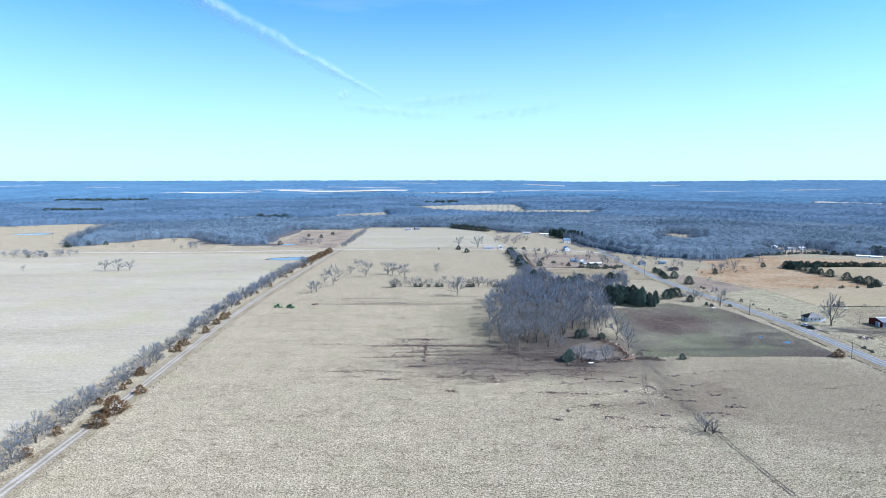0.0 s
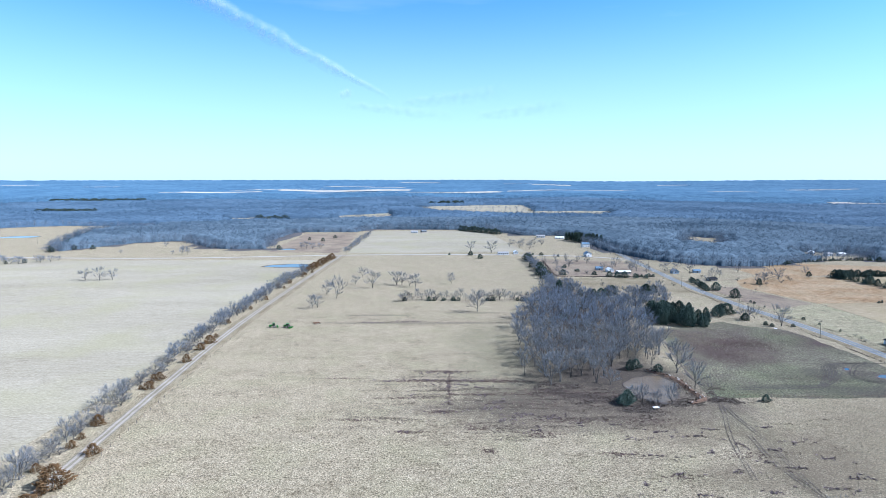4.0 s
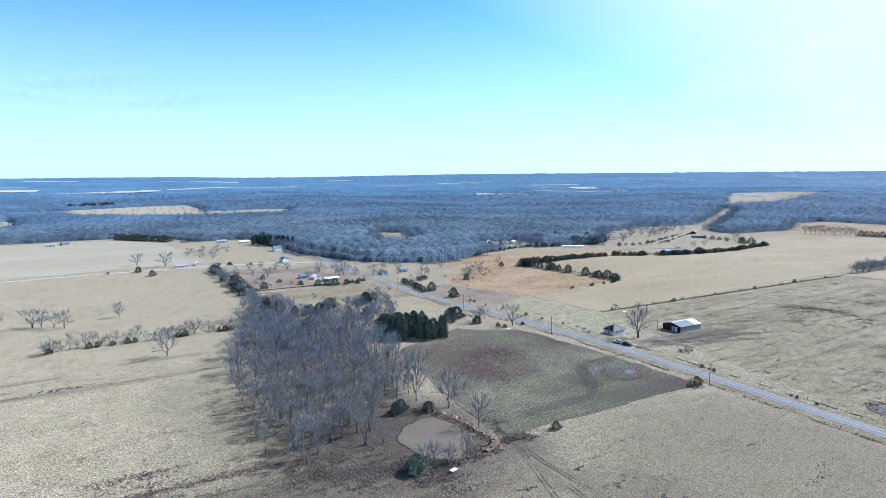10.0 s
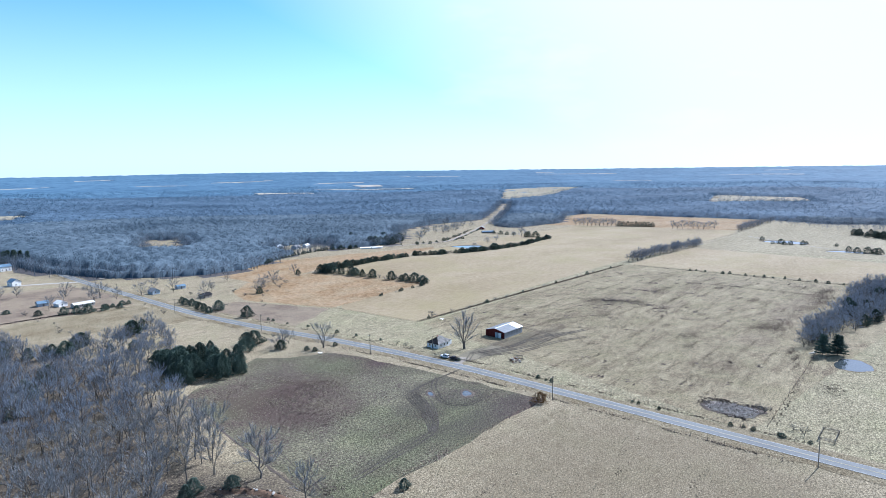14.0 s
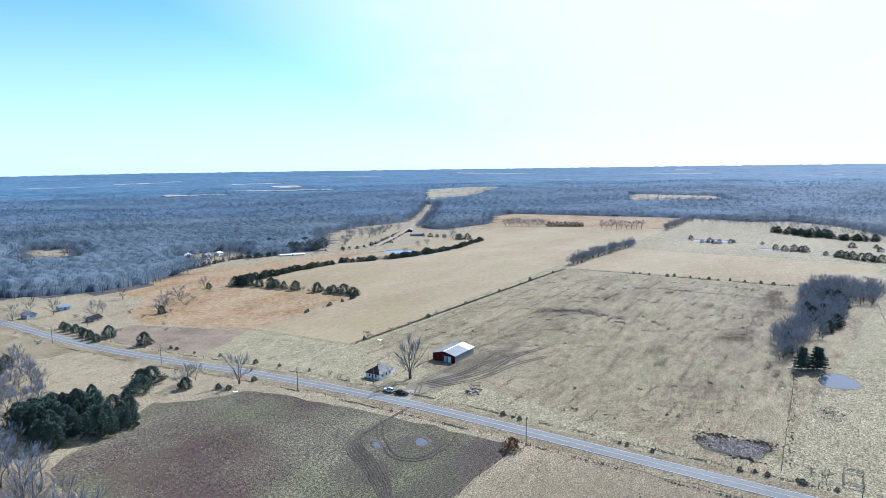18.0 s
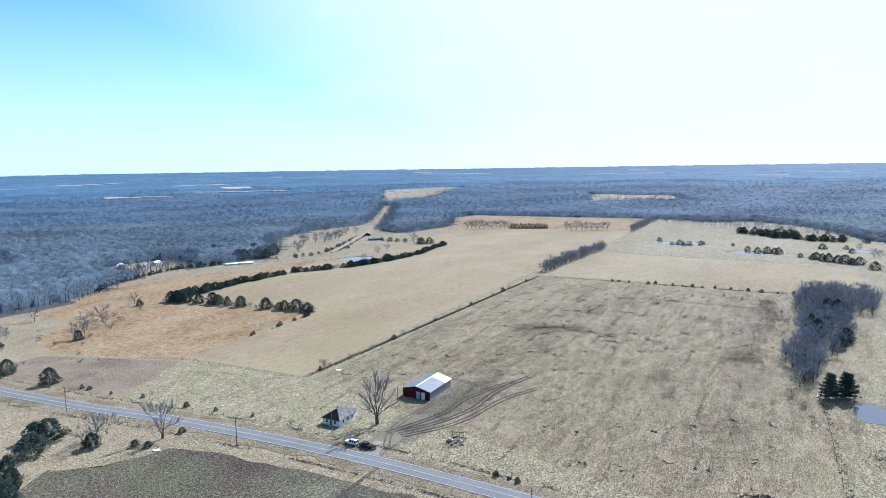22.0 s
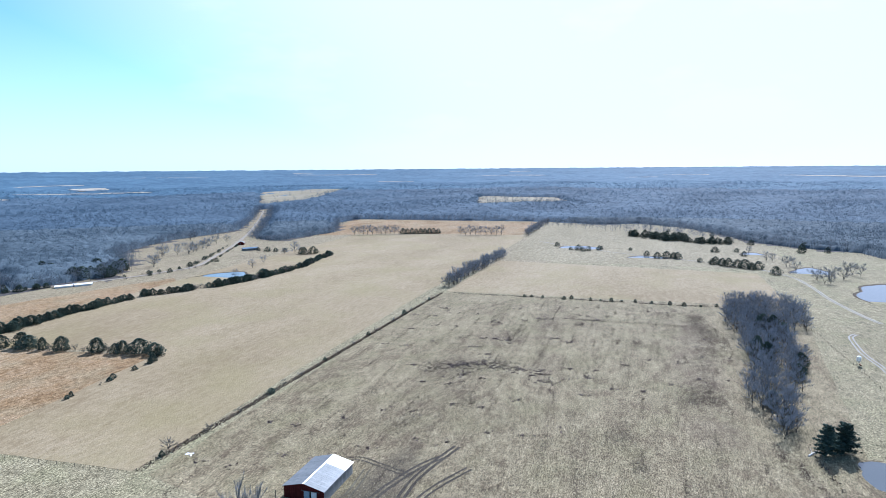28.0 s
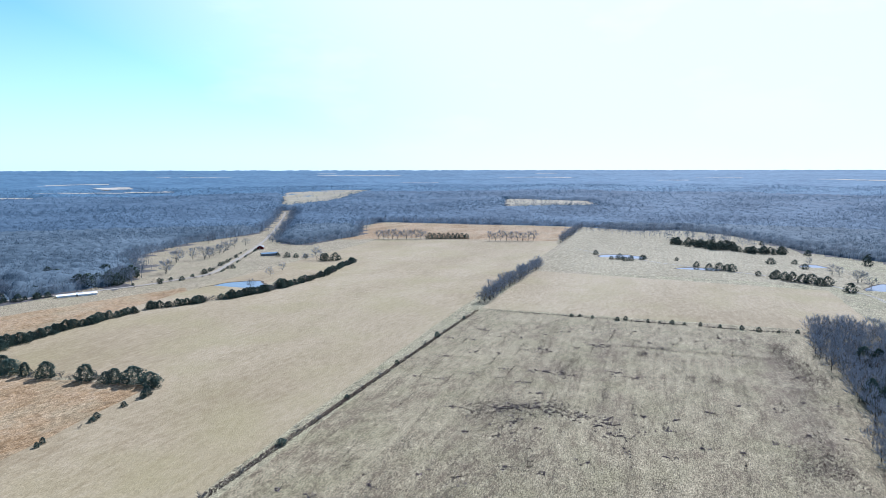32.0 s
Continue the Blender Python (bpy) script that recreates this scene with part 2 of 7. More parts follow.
M_PURPLE = mat("purple_brown_weeds", [(0.40, (0.1091, 0.08177, 0.06206)), (0.5, (0.1636, 0.1291, 0.09308)), (0.6, (0.2181, 0.1765, 0.1202))], (0.8, 0.04), bump=0.6, bump_scale=0.8)
M_TRAMPLED = mat("trampled_ground", [(0.40, (0.06986, 0.06148, 0.04844)), (0.5, (0.09781, 0.08849, 0.06707)), (0.6, (0.1304, 0.1193, 0.0857))], (1.2, 0.1), bump=0.8, bump_scale=1.2)
M_REDWEED = mat("reddish_dead_stems", [(0.36, (0.08019, 0.05322, 0.04811)), (0.6, (0.1312, 0.09189, 0.08019))], (0.6, 0.05), islands=0.35)
# haze put into the twig colours: bluer the further the band
M_WOODTWIG = mat("woodland_twigs", [(0.43, (0.05604, 0.07896, 0.1001)), (0.57, (0.1121, 0.148, 0.1756))], (0.11, 0.007), fac=(0.4, 0.6), islands=0.30, thin=0.15)
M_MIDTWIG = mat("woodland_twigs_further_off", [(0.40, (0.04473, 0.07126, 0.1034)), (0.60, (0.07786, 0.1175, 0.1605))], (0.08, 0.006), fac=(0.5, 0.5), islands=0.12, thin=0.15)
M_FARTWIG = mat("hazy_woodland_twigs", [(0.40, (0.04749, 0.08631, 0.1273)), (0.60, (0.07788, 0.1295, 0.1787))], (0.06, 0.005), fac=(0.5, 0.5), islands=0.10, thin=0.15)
M_PALETWIG = mat("pale_woodland_twigs", [(0.43, (0.09013, 0.118, 0.1493)), (0.57, (0.1416, 0.1781, 0.214))], (0.11, 0.007), fac=(0.4, 0.6), islands=0.30, thin=0.15)
M_DIMTWIG = mat("dark_woodland_twigs", [(0.43, (0.03949, 0.05612, 0.0783)), (0.57, (0.07039, 0.09386, 0.1232))], (0.11, 0.007), fac=(0.4, 0.6), islands=0.30, thin=0.15)
# paler than the hay of the nearer clearings
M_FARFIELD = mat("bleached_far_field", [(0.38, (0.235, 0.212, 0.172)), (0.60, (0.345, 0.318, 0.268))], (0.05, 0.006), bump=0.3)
M_EDGETWIG = mat("edge_twigs", [(0.36, (0.09215, 0.1065, 0.1253)), (0.6, (0.163, 0.1855, 0.2164))], (0.12, 0.03), islands=0.4, thin=0.25)
M_REED = mat("pale_dead_reeds", [(0.36, (0.2916, 0.2491, 0.2125)), (0.6, (0.486, 0.4374, 0.3766))], (0.6, 0.05), islands=0.4)
M_RUT = mat("wet_wheel_ruts", [(0.36, (0.03912, 0.03353, 0.02794)), (0.6, (0.07918, 0.06893, 0.05589))], (0.8, 0.08), bump=0.8, bump_scale=1.5)
M_PALEGRAVEL = mat("pale_limestone_gravel", [(0.36, (0.2236, 0.2086, 0.1863)), (0.6, (0.313, 0.2981, 0.2758))], (0.8, 0.08), bump=0.4, bump_scale=3)
M_EAST = mat("olive_tan_grass", [(0.36, (0.1018, 0.08603, 0.05316)), (0.43, (0.1711, 0.1473, 0.09183)), (0.50, (0.2157, 0.187, 0.1184)), (0.60, (0.2546, 0.2226, 0.1426))], (0.5, 0.12, 0.03), bump=0.6, bump_scale=1.3, fac=(0.55, 0.25, 0.20), stretch=(0.8, 1.0, 1.0), tint=((0.2001, 0.1925, 0.1047), 0.05, 0.4), specks=((1.3, 0.46, 1.40), (3.0, 0.55, 1.38), (0.25, 0.85, 1.1)))
M_PALEPASTURE = mat("pale_pasture_grass", [(0.38, (0.1514, 0.1245, 0.07623)), (0.46, (0.1971, 0.1667, 0.1057)), (0.60, (0.2456, 0.2116, 0.1402))], (0.3, 0.012), bump=0.6, bump_scale=1.2, stretch=(0.3, 1.0, 1.0), fac=(0.6, 0.4), specks=((0.5, 0.75, 1.18), (1.5, 0.78, 1.18)))


def stain(m, x, y, rx, ry, colour, amount, ragged=0.5):
    """A soft-edged, ragged patch of another colour on a ground material, round a place in metres."""
    n, l = m.node_tree.nodes, m.node_tree.links
    socket = n["Principled BSDF"].inputs["Base Color"]
    before = socket.links[0].from_socket
    tc, sub, div, far, grain, mix, add, edge = (n.new("ShaderNode" + k) for k in ("TexCoord", "VectorMath", "VectorMath", "VectorMath", "TexNoise", "Mix", "Math", "MapRange"))
    sub.operation, div.operation, far.operation = "SUBTRACT", "DIVIDE", "LENGTH"
    sub.inputs[1].default_value, div.inputs[1].default_value = (x, y, 0), (rx, ry, 1e6)
    grain.inputs["Scale"].default_value, grain.inputs["Detail"].default_value, grain.inputs["Roughness"].default_value = max(3.0 / min(rx, ry), 0.25), 9, 0.8
    add.operation = "MULTIPLY_ADD"
    add.inputs[1].default_value = ragged * 2
    edge.interpolation_type = "SMOOTHSTEP"
    edge.inputs["From Min"].default_value, edge.inputs["From Max"].default_value, edge.inputs["To Min"].default_value, edge.inputs["To Max"].default_value = 0.55 + ragged, 1.25 + ragged, amount, 0.0
    mix.data_type = "RGBA"
    mix.inputs[7].default_value = (*colour, 1)
    l.new(tc.outputs["Object"], sub.inputs[0])
    l.new(sub.outputs[0], div.inputs[0])
    l.new(div.outputs[0], far.inputs[0])
    l.new(tc.outputs["Object"], grain.inputs["Vector"])
    l.new(grain.outputs["Fac"], add.inputs[0])
    l.new(far.outputs["Value"], add.inputs[2])
    l.new(add.outputs[0], edge.inputs["Value"])
    fine, much, part_of = n.new("ShaderNodeTexNoise"), n.new("ShaderNodeMapRange"), n.new("ShaderNodeMath")
    fine.inputs["Scale"].default_value, fine.inputs["Detail"].default_value = 1.5, 4
    much.inputs["From Min"].default_value, much.inputs["From Max"].default_value, much.inputs["To Min"].default_value, much.inputs["To Max"].default_value = 0.38, 0.56, 0.4, 1.0
    part_of.operation = "MULTIPLY"
    l.new(tc.outputs["Object"], fine.inputs["Vector"])
    l.new(fine.outputs["Fac"], much.inputs["Value"])
    l.new(edge.outputs["Result"], part_of.inputs[0])
    l.new(much.outputs["Result"], part_of.inputs[1])
    l.new(part_of.outputs[0], mix.inputs[0])
    l.new(before, mix.inputs[6])
    l.new(mix.outputs[2], socket)


for x, y, rx, ry in ((256, 384, 20, 8), (284, 381, 26, 6)):
    stain(M_EAST, x, y, rx, ry, (0.076, 0.060, 0.042), 0.65)
SHADED_LITTER, WEEDY, REDDISH, MUDDY = (0.036, 0.029, 0.025), (0.058, 0.045, 0.036), (0.075, 0.050, 0.043), (0.056, 0.048, 0.039)
# leaf litter under the grove, darkened for tree shade, and weeds round it
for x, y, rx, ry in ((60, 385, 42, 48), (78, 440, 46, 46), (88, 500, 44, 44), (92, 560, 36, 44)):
    stain(M_PASTURE, x, y, rx, ry, SHADED_LITTER, 0.9, 0.35)
for x, y, rx, ry in ((55, 320, 56, 24), (88, 314, 38, 22), (10, 312, 46, 12), (36, 296, 50, 9), (22, 330, 26, 14)):
    stain(M_PASTURE, x, y, rx, ry, WEEDY, 0.6, 1.0)
for x, y, rx, ry in ((-30, 468, 70, 4), (-60, 492, 30, 3), (10, 500, 26, 3), (40, 476, 20, 4), (110, 318, 9, 12)):
    stain(M_PASTURE, x, y, rx, ry, WEEDY, 0.5)
for x, y, rx, ry in ((106, 290, 9, 26), (104, 235, 8, 40)):
    stain(M_PASTURE, x, y, rx, ry, (0.12, 0.108, 0.068), 0.45, 0.9)
# long tree shadows on the grass west of the grove, painted as stains
for x, y, rx, ry in ((18, 350, 30, 46), (16, 420, 24, 46)):
    stain(M_PASTURE, x, y, rx, ry, (0.085, 0.080, 0.048), 0.4, 0.9)
# litter at the grove's front, again with tree shade in the colour
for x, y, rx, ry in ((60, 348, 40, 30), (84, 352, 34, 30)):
    stain(M_PASTURE, x, y, rx, ry, SHADED_LITTER, 0.75, 0.6)
# weed colour with tree shade mixed in, south of the grove
stain(M_PASTURE, 40, 316, 54, 18, WEEDY, 0.45, 0.9)
stain(M_PASTURE, 170, 266, 64, 64, (0.125, 0.100, 0.064), 0.75)
for x, y, rx, ry in ((84, 288, 26, 14), (116, 262, 20, 30), (92, 252, 24, 12)):
    stain(M_PASTURE, x, y, rx, ry, (0.095, 0.074, 0.050), 0.6, 0.9)
# the dark field
for x, y, rx, ry in ((152, 404, 26, 30), (140, 420, 16, 14), (168, 414, 18, 14)):
    stain(M_DARK, x, y, rx, ry, REDDISH, 0.6)
for x, y, rx, ry in ((190, 334, 34, 9), (198, 374, 18, 6), (176, 358, 10, 12), (150, 340, 26, 4), (196, 354, 14, 12)):
    stain(M_DARK, x, y, rx, ry, MUDDY, 0.7)
# the rough field
for x, y, rx, ry in ((270, 384, 34, 9), (300, 378, 26, 8)):
    stain(M_ROUGH, x, y, rx, ry, MUDDY, 0.6)
for x, y, rx, ry in ((414, 388, 22, 10), (424, 348, 20, 8), (468, 381, 20, 8), (515, 360, 26, 6), (389, 398, 16, 6), (540, 330, 20, 6)):
    stain(M_ROUGH, x, y, rx, ry, REDDISH, 0.16, 1.1)
for x, y, rx, ry in ((368, 278, 15, 12), (440, 278, 40, 12), (500, 274, 34, 11)):
    stain(M_ROUGH, x, y, rx, ry, REDDISH, 0.32, 0.9)

# ---- the lie of the land ----
def smooth(a):
    a = min(max(a, 0.0), 1.0)
    return a * a * (3 - 2 * a)


def land(x, y):
    """Height of the ground."""
    r = math.hypot(x - 80, y - 200)
    z = -11 * smooth((x - 500) / 600) * smooth((2600 - x) / 1200)
    if r > 1200:
        z += 72 * ((r - 1200) / 3500) ** 1.5
    if r > 900:
        z += 9 * smooth((r - 900) / 900) * smooth((4300 - r) / 1200) * noise.noise((x * 0.0024, y * 0.0024, 6.0))
    return z


def mesh_ob(name, verts, faces, material, parent=None, label="", category="", group="", kind="", smooth_faces=False):
    me = bpy.data.meshes.new(name)
    me.from_pydata(verts, [], faces)
    me.materials.append(material)
    if smooth_faces:
        me.shade_smooth()
    ob = new(name, me)
    if parent:
        ob.parent = parent
    return tagged(ob, label, category, group, kind)


def part(name, bm, material, parent, label=""):
    me = bpy.data.meshes.new(name)
    bm.to_mesh(me)
    bm.free()
    me.materials.append(material)
    ob = new(name, me)
    ob.parent = parent
    return tagged(ob, label)


def thing(name, m, label, category, group=""):
    ob = new(name)
    ob.matrix_world = m
    return tagged(ob, label, category, group)


def patch(name, west, east, lift, material, label, step=12.0, wobble=1.5, kind="structure", category="ground"):
    """A sheet draped over the land between two lines of points that run the same way."""
    def along(line, k):
        d = [0.0]
        for a, b in zip(line, line[1:]):
            d.append(d[-1] + math.dist(a, b))
        s = k * d[-1]
        for i in range(len(line) - 1):
            if s <= d[i + 1] + 1e-6:
                f = (s - d[i]) / max(d[i + 1] - d[i], 1e-6)
                return Vector(line[i]).lerp(Vector(line[i + 1]), f)
        return Vector(line[-1])

    span = max(sum(math.dist(a, b) for a, b in zip(s, s[1:])) for s in (west, east))
    wide = max(math.dist(west[0], east[0]), math.dist(west[-1], east[-1]), math.dist(along(west, 0.5), along(east, 0.5)))
    n, m = max(2, int(span / step)), max(2, int(wide / step))
    verts, faces = [], []
    for i in range(n + 1):
        a, b = along(west, i / n), along(east, i / n)
        for j in range(m + 1):
            p = a.lerp(b, j / m)
            if i in (0, n) or j in (0, m):
                p += Vector((noise.noise((p.x * 0.13, p.y * 0.13, 1)), noise.noise((p.x * 0.13, p.y * 0.13, 7)))) * wobble
            verts.append((p.x, p.y, land(p.x, p.y) + lift))
    for i in range(n):
        for j in range(m):
            q = i * (m + 1) + j
            faces.append((q, q + m + 1, q + m + 2, q + 1))
    ob = mesh_ob(name, verts, faces, material, None, label, category, "", kind)
    return ob


def curve_points(line, step):
    """Points every step metres along a smooth line through the given ones, with the direction there."""
    pts = [Vector(p) for p in line]
    out = []
    for i in range(len(pts) - 1):
        p0, p1, p2, p3 = pts[max(i - 1, 0)], pts[i], pts[i + 1], pts[min(i + 2, len(pts) - 1)]
        k = max(1, int((p2 - p1).length / step))
        for j in range(k):
            t = j / k
            out.append(0.5 * (2 * p1 + (p2 - p0) * t + (2 * p0 - 5 * p1 + 4 * p2 - p3) * t * t + (3 * p1 - p0 - 3 * p2 + p3) * t ** 3))
    out.append(pts[-1])
    dirs = [(out[min(i + 1, len(out) - 1)] - out[max(i - 1, 0)]).normalized() for i in range(len(out))]
    return list(zip(out, dirs))


def ribbon(name, line, width, lift, material, label="", parent=None, offset=0.0, step=6.0, ragged=0.0, crown=0.0, kind="structure", category="", dash=None):
    verts, faces = [], []
    pts = curve_points(line, step)
    for i, (p, d) in enumerate(pts):
        side = Vector((d.y, -d.x))
        for k, s in enumerate((-0.5, 0.0, 0.5)):
            w = s * width + (ragged * noise.noise((p.x * 0.2, p.y * 0.2, k * 5.0)) if s else 0)
            q = p + side * (offset + w)
            verts.append((q.x, q.y, land(q.x, q.y) + lift + (crown if s == 0 else 0)))
        if i and not (dash and i % dash[1] >= dash[0]):
            a = (i - 1) * 3
            faces += [(a, a + 1, a + 4, a + 3), (a + 1, a + 2, a + 5, a + 4)]
    return mesh_ob(name, verts, faces, material, parent, label, category, "", kind if not parent else "")


def ring_ground():
    """One sheet, finer near the middle, that reaches the horizon."""
    rings = [0.0]
    while rings[-1] < 4880:
        rings.append(rings[-1] + max(14, rings[-1] * 0.035))
    segs = 180
    verts, faces = [(80.0, 200.0, 0.0)], []
    for r in rings[1:]:
        for s in range(segs):
            a = 2 * math.pi * s / segs
            x, y = 80 + r * math.sin(a), 200 + r * math.cos(a)
            verts.append((x, y, land(x, y)))
    for s in range(segs):
        faces.append((0, 1 + (s + 1) % segs, 1 + s))
    for k in range(len(rings) - 2):
        for s in range(segs):
            a, b = 1 + k * segs + s, 1 + k * segs + (s + 1) % segs
            faces.append((a, b, b + segs, a + segs))
    return mesh_ob("ground", verts, faces, M_PASTURE, None, "dry winter pasture grass rolling to the horizon", "ground", "", "structure", True)


ring_ground()
# distance
def far_ring(name, r0, r1, material, label, a0, a1, lift):
    verts, faces = [], []
    n, m = 420, 60
    for i in range(n + 1):
        a = radians(a0 + (a1 - a0) * i / n)
        for j in range(m + 1):
            r = r0 + (r1 - r0) * (j / m) + (90 * noise.noise((a * 9, 0.3, 2)) if j == 0 else 0)
            x, y = 80 + r * math.sin(a), 200 + r * math.cos(a)
            verts.append((x, y, land(x, y) + lift + 3 * noise.fractal((x * 0.012, y * 0.012, 3), 0.8, 2.0, 3)))
    for i in range(n):
        for j in range(m):
            q = i * (m + 1) + j
            faces.append((q, q + 1, q + m + 2, q + m + 1))
    return mesh_ob(name, verts, faces, material, None, label, "woodland", "", "structure", True)


# backdrop woods, with haze as blue in their colour
far_ring("backdrop", 2200, 4860, M_FAR, "distant woods and pale clearings at the horizon, coloured haze-blue", -80, 160, 0.8)

# ---- fields ----
patch("west_hay_field", [(-1000, -300), (-950, 780)], [(-164, -300), (-166, 790)], 0.05, M_HAY, "pale mown hay field beside the gravel road", 25)
patch("hill_field", [(-139, 858), (-146, 1195)], [(96, 872), (60, 1210)], 0.06, M_HAY, "pale tan hay field on a rise", 20)
patch("dark_field", [(107, 326), (108, 350), (112, 380), (118, 415), (124, 449), (150, 461), (176, 472)], [(217, 325), (216, 360), (214, 400), (211, 430), (206, 450), (196, 453), (186, 459)], 0.06, M_DARK, "dark grey-brown grazed field beside the road", 8, 3.0)
patch("east_pasture", [(236, -60), (237, 250), (236, 400), (226, 520), (222, 604)], [(1150, -60), (1150, 160), (700, 452), (340, 520), (250, 606)], 0.03, M_EAST, "olive-tan pasture grass east of the highway", 16)
patch("rough_field", [(236, 250), (283, 452)], [(600, 200), (583, 451)], 0.05, M_ROUGH, "mottled rough pasture with dark weed patches", 12)
patch("long_hay_field", [(284, 458), (278, 532), (392, 544), (368, 664)], [(1090, 470), (1080, 560), (1060, 640), (1045, 742)], 0.07, M_GOLD, "smooth golden hay field", 16)
patch("orange_field", [(277, 533), (254, 605), (264, 640), (296, 668)], [(388, 541), (380, 590), (372, 630), (366, 664)], 0.05, M_ORANGE, "orange-brown sedge grass field", 12)
patch("weedy_corner", [(229, 512), (224, 560), (220, 604)], [(275, 531), (262, 568), (249, 606)], 0.05, M_PURPLE, "purple-brown weedy corner beside the road", 10, 3)
patch("orange_strip", [(300, 650), (367, 672), (429, 678), (482, 666), (534, 646)], [(300, 720), (390, 760), (450, 740), (520, 720), (580, 700)], 0.06, M_ORANGE, "orange-brown grass strip behind the cedars", 12)
patch("south_hay_field", [(600, 205), (588, 449)], [(760, 200), (785, 449)], 0.06, M_GOLD, "golden hay field between fence and hedge", 14)
patch("east_field", [(1090, 480), (1060, 700), (1000, 790)], [(1335, 480), (1315, 720), (1300, 870)], 0.06, M_ORANGE, "orange-tan field before the far woods", 20)
patch("pale_pasture", [(790, 150), (795, 452)], [(1320, 150), (1325, 475)], 0.05, M_PALEPASTURE, "pale pasture with ponds", 20)

patch("dry_clearing", [(97, 612), (98, 656)], [(203, 575), (196, 655)], 0.05, M_VERGE, "tan dry grass clearing beside the hedge", 8, 4)
patch("weedy_yard", [(95, 664), (96, 720), (100, 800)], [(196, 658), (203, 700), (196, 780)], 0.05, M_PURPLE, "brown weedy yard between hedge and road", 8, 4)

patch("scrub_field", [(-246, 870), (-250, 985), (-256, 1140)], [(-152, 862), (-152, 960), (-168, 1160)], 0.06, M_PURPLE, "reddish-brown scrub field beyond the cross road", 12, 6)

# ---- roads ----
ROAD = [(227, -160), (227, 120), (228, 233), (229, 300), (230, 365), (228, 415), (222.5, 471), (214, 525), (208, 597), (209, 700), (210, 783), (214, 860)]
GRAVEL = [(-130, -60), (-134, 100), (-138, 230), (-144, 334), (-149, 455), (-148, 604), (-145, 740), (-143, 838)]
CROSS = [(-900, 812), (-600, 815), (-358, 808), (-142, 837), (-20, 843), (80, 838), (155, 826), (209, 796)]
ribbon("verge", ROAD, 15, 0.08, M_VERGE, "rough tan grass verge beside the highway", ragged=3, category="verge")
road = ribbon("road", ROAD, 6.9, 0.16, M_ASPHALT, "grey two-lane asphalt road with worn lines", crown=0.06, category="road")
for off, nm in ((-3.1, "edge_line"), (3.1, "edge_line")):
    ribbon(nm, ROAD, 0.12, 0.185, M_LINE, "worn white edge line", road, off)
for off in (-0.14, 0.14):
    ribbon("centre_line", ROAD, 0.13, 0.235, M_YELLOW, "worn yellow centre line", road, off)
ribbon("gravel_shoulder", GRAVEL, 11, 0.06, M_VERGE, "worn dirt shoulder of the gravel road", ragged=2, category="road shoulder")
gravel_road = ribbon("gravel_road", GRAVEL, 4.6, 0.11, M_DIRT, "straight gravel farm road with pale wheel tracks", ragged=0.6, category="road")
for off in (-1.1, 1.1):
    ribbon("wheel_track", GRAVEL, 1.1, 0.15, M_GRAVEL, "pale gravel wheel track", gravel_road, off, ragged=0.4)
ribbon("cross_road", CROSS, 5.0, 0.13, M_PALEGRAVEL, "pale gravel cross road", ragged=0.5, category="road")

# ---- clearings in the woods ----
POCKET = [(345, 950), (366, 925), (392, 965), (425, 1055), (400, 1085), (365, 1015)]
CLEAR_NEAR = [
    [(-1100, -500), (-1100, 1248), (-891, 1248), (-792, 1309), (-619, 1317), (-577, 1228), (-662, 1246), (-641, 1123), (-588, 963), (-528, 863), (-512, 897), (-493, 943), (-467, 993), (-416, 1007), (-354, 923), (-317, 900), (-250, 900), (-276, 1007), (-273, 1164), (-165, 1166), (-150, 1235), (60, 1215), (115, 1100), (180, 1100), (195, 1000), (195, 886),
     (223, 795), (256, 755), (296, 730), (339, 728), (389, 752), (450, 790), (500, 775), (566, 755), (640, 800), (700, 880), (800, 925)]
    + [(870, 950), (1052, 966), (1482, 1214), (1490, 1194), (1074, 944), (930, 862), (900, 800), (1063, 785), (1214, 858), (1320, 870), (1340, 480), (1295, 371), (1330, 306), (1270, 241), (1180, 199), (1077, 165), (1010, 110), (980, 60), (820, 40), (700, 20), (600, -100), (500, -500)],
    [(440, 800), (500, 800), (510, 850), (450, 860)],
    POCKET]
CLEAR_FAR = [
    [(-530, 1560), (-410, 1584), (-400, 1461), (-500, 1470)], [(-291, 1594), (-158, 1676), (-146, 1528), (-252, 1503)], [(-872, 1714), (-836, 1741), (-800, 1664), (-833, 1650)],
    [(1338, 2230), (1430, 2028), (1500, 2100), (1400, 2320)], [(1530, 1250), (2050, 1590), (2330, 1380), (1840, 1290)], [(1690, 705), (2037, 781), (2000, 540), (1796, 479)],
    [(-1210, 2859), (-880, 2977), (-900, 3080), (-1240, 2960)], [(-848, 3164), (-188, 3222), (-190, 3340), (-860, 3290)], [(-286, 2905), (260, 3160), (259, 3060), (-107, 2850)],
    [(300, 3200), (1000, 3330), (900, 3250), (300, 3110)], [(-100, 2040), (239, 2111), (230, 1640), (-40, 1776)], [(240, 1800), (455, 1800), (374, 1600), (235, 1640)], [(1858, 2237), (1950, 2169), (2000, 2260), (1900, 2330)]]
strip_rng = random.Random(17)
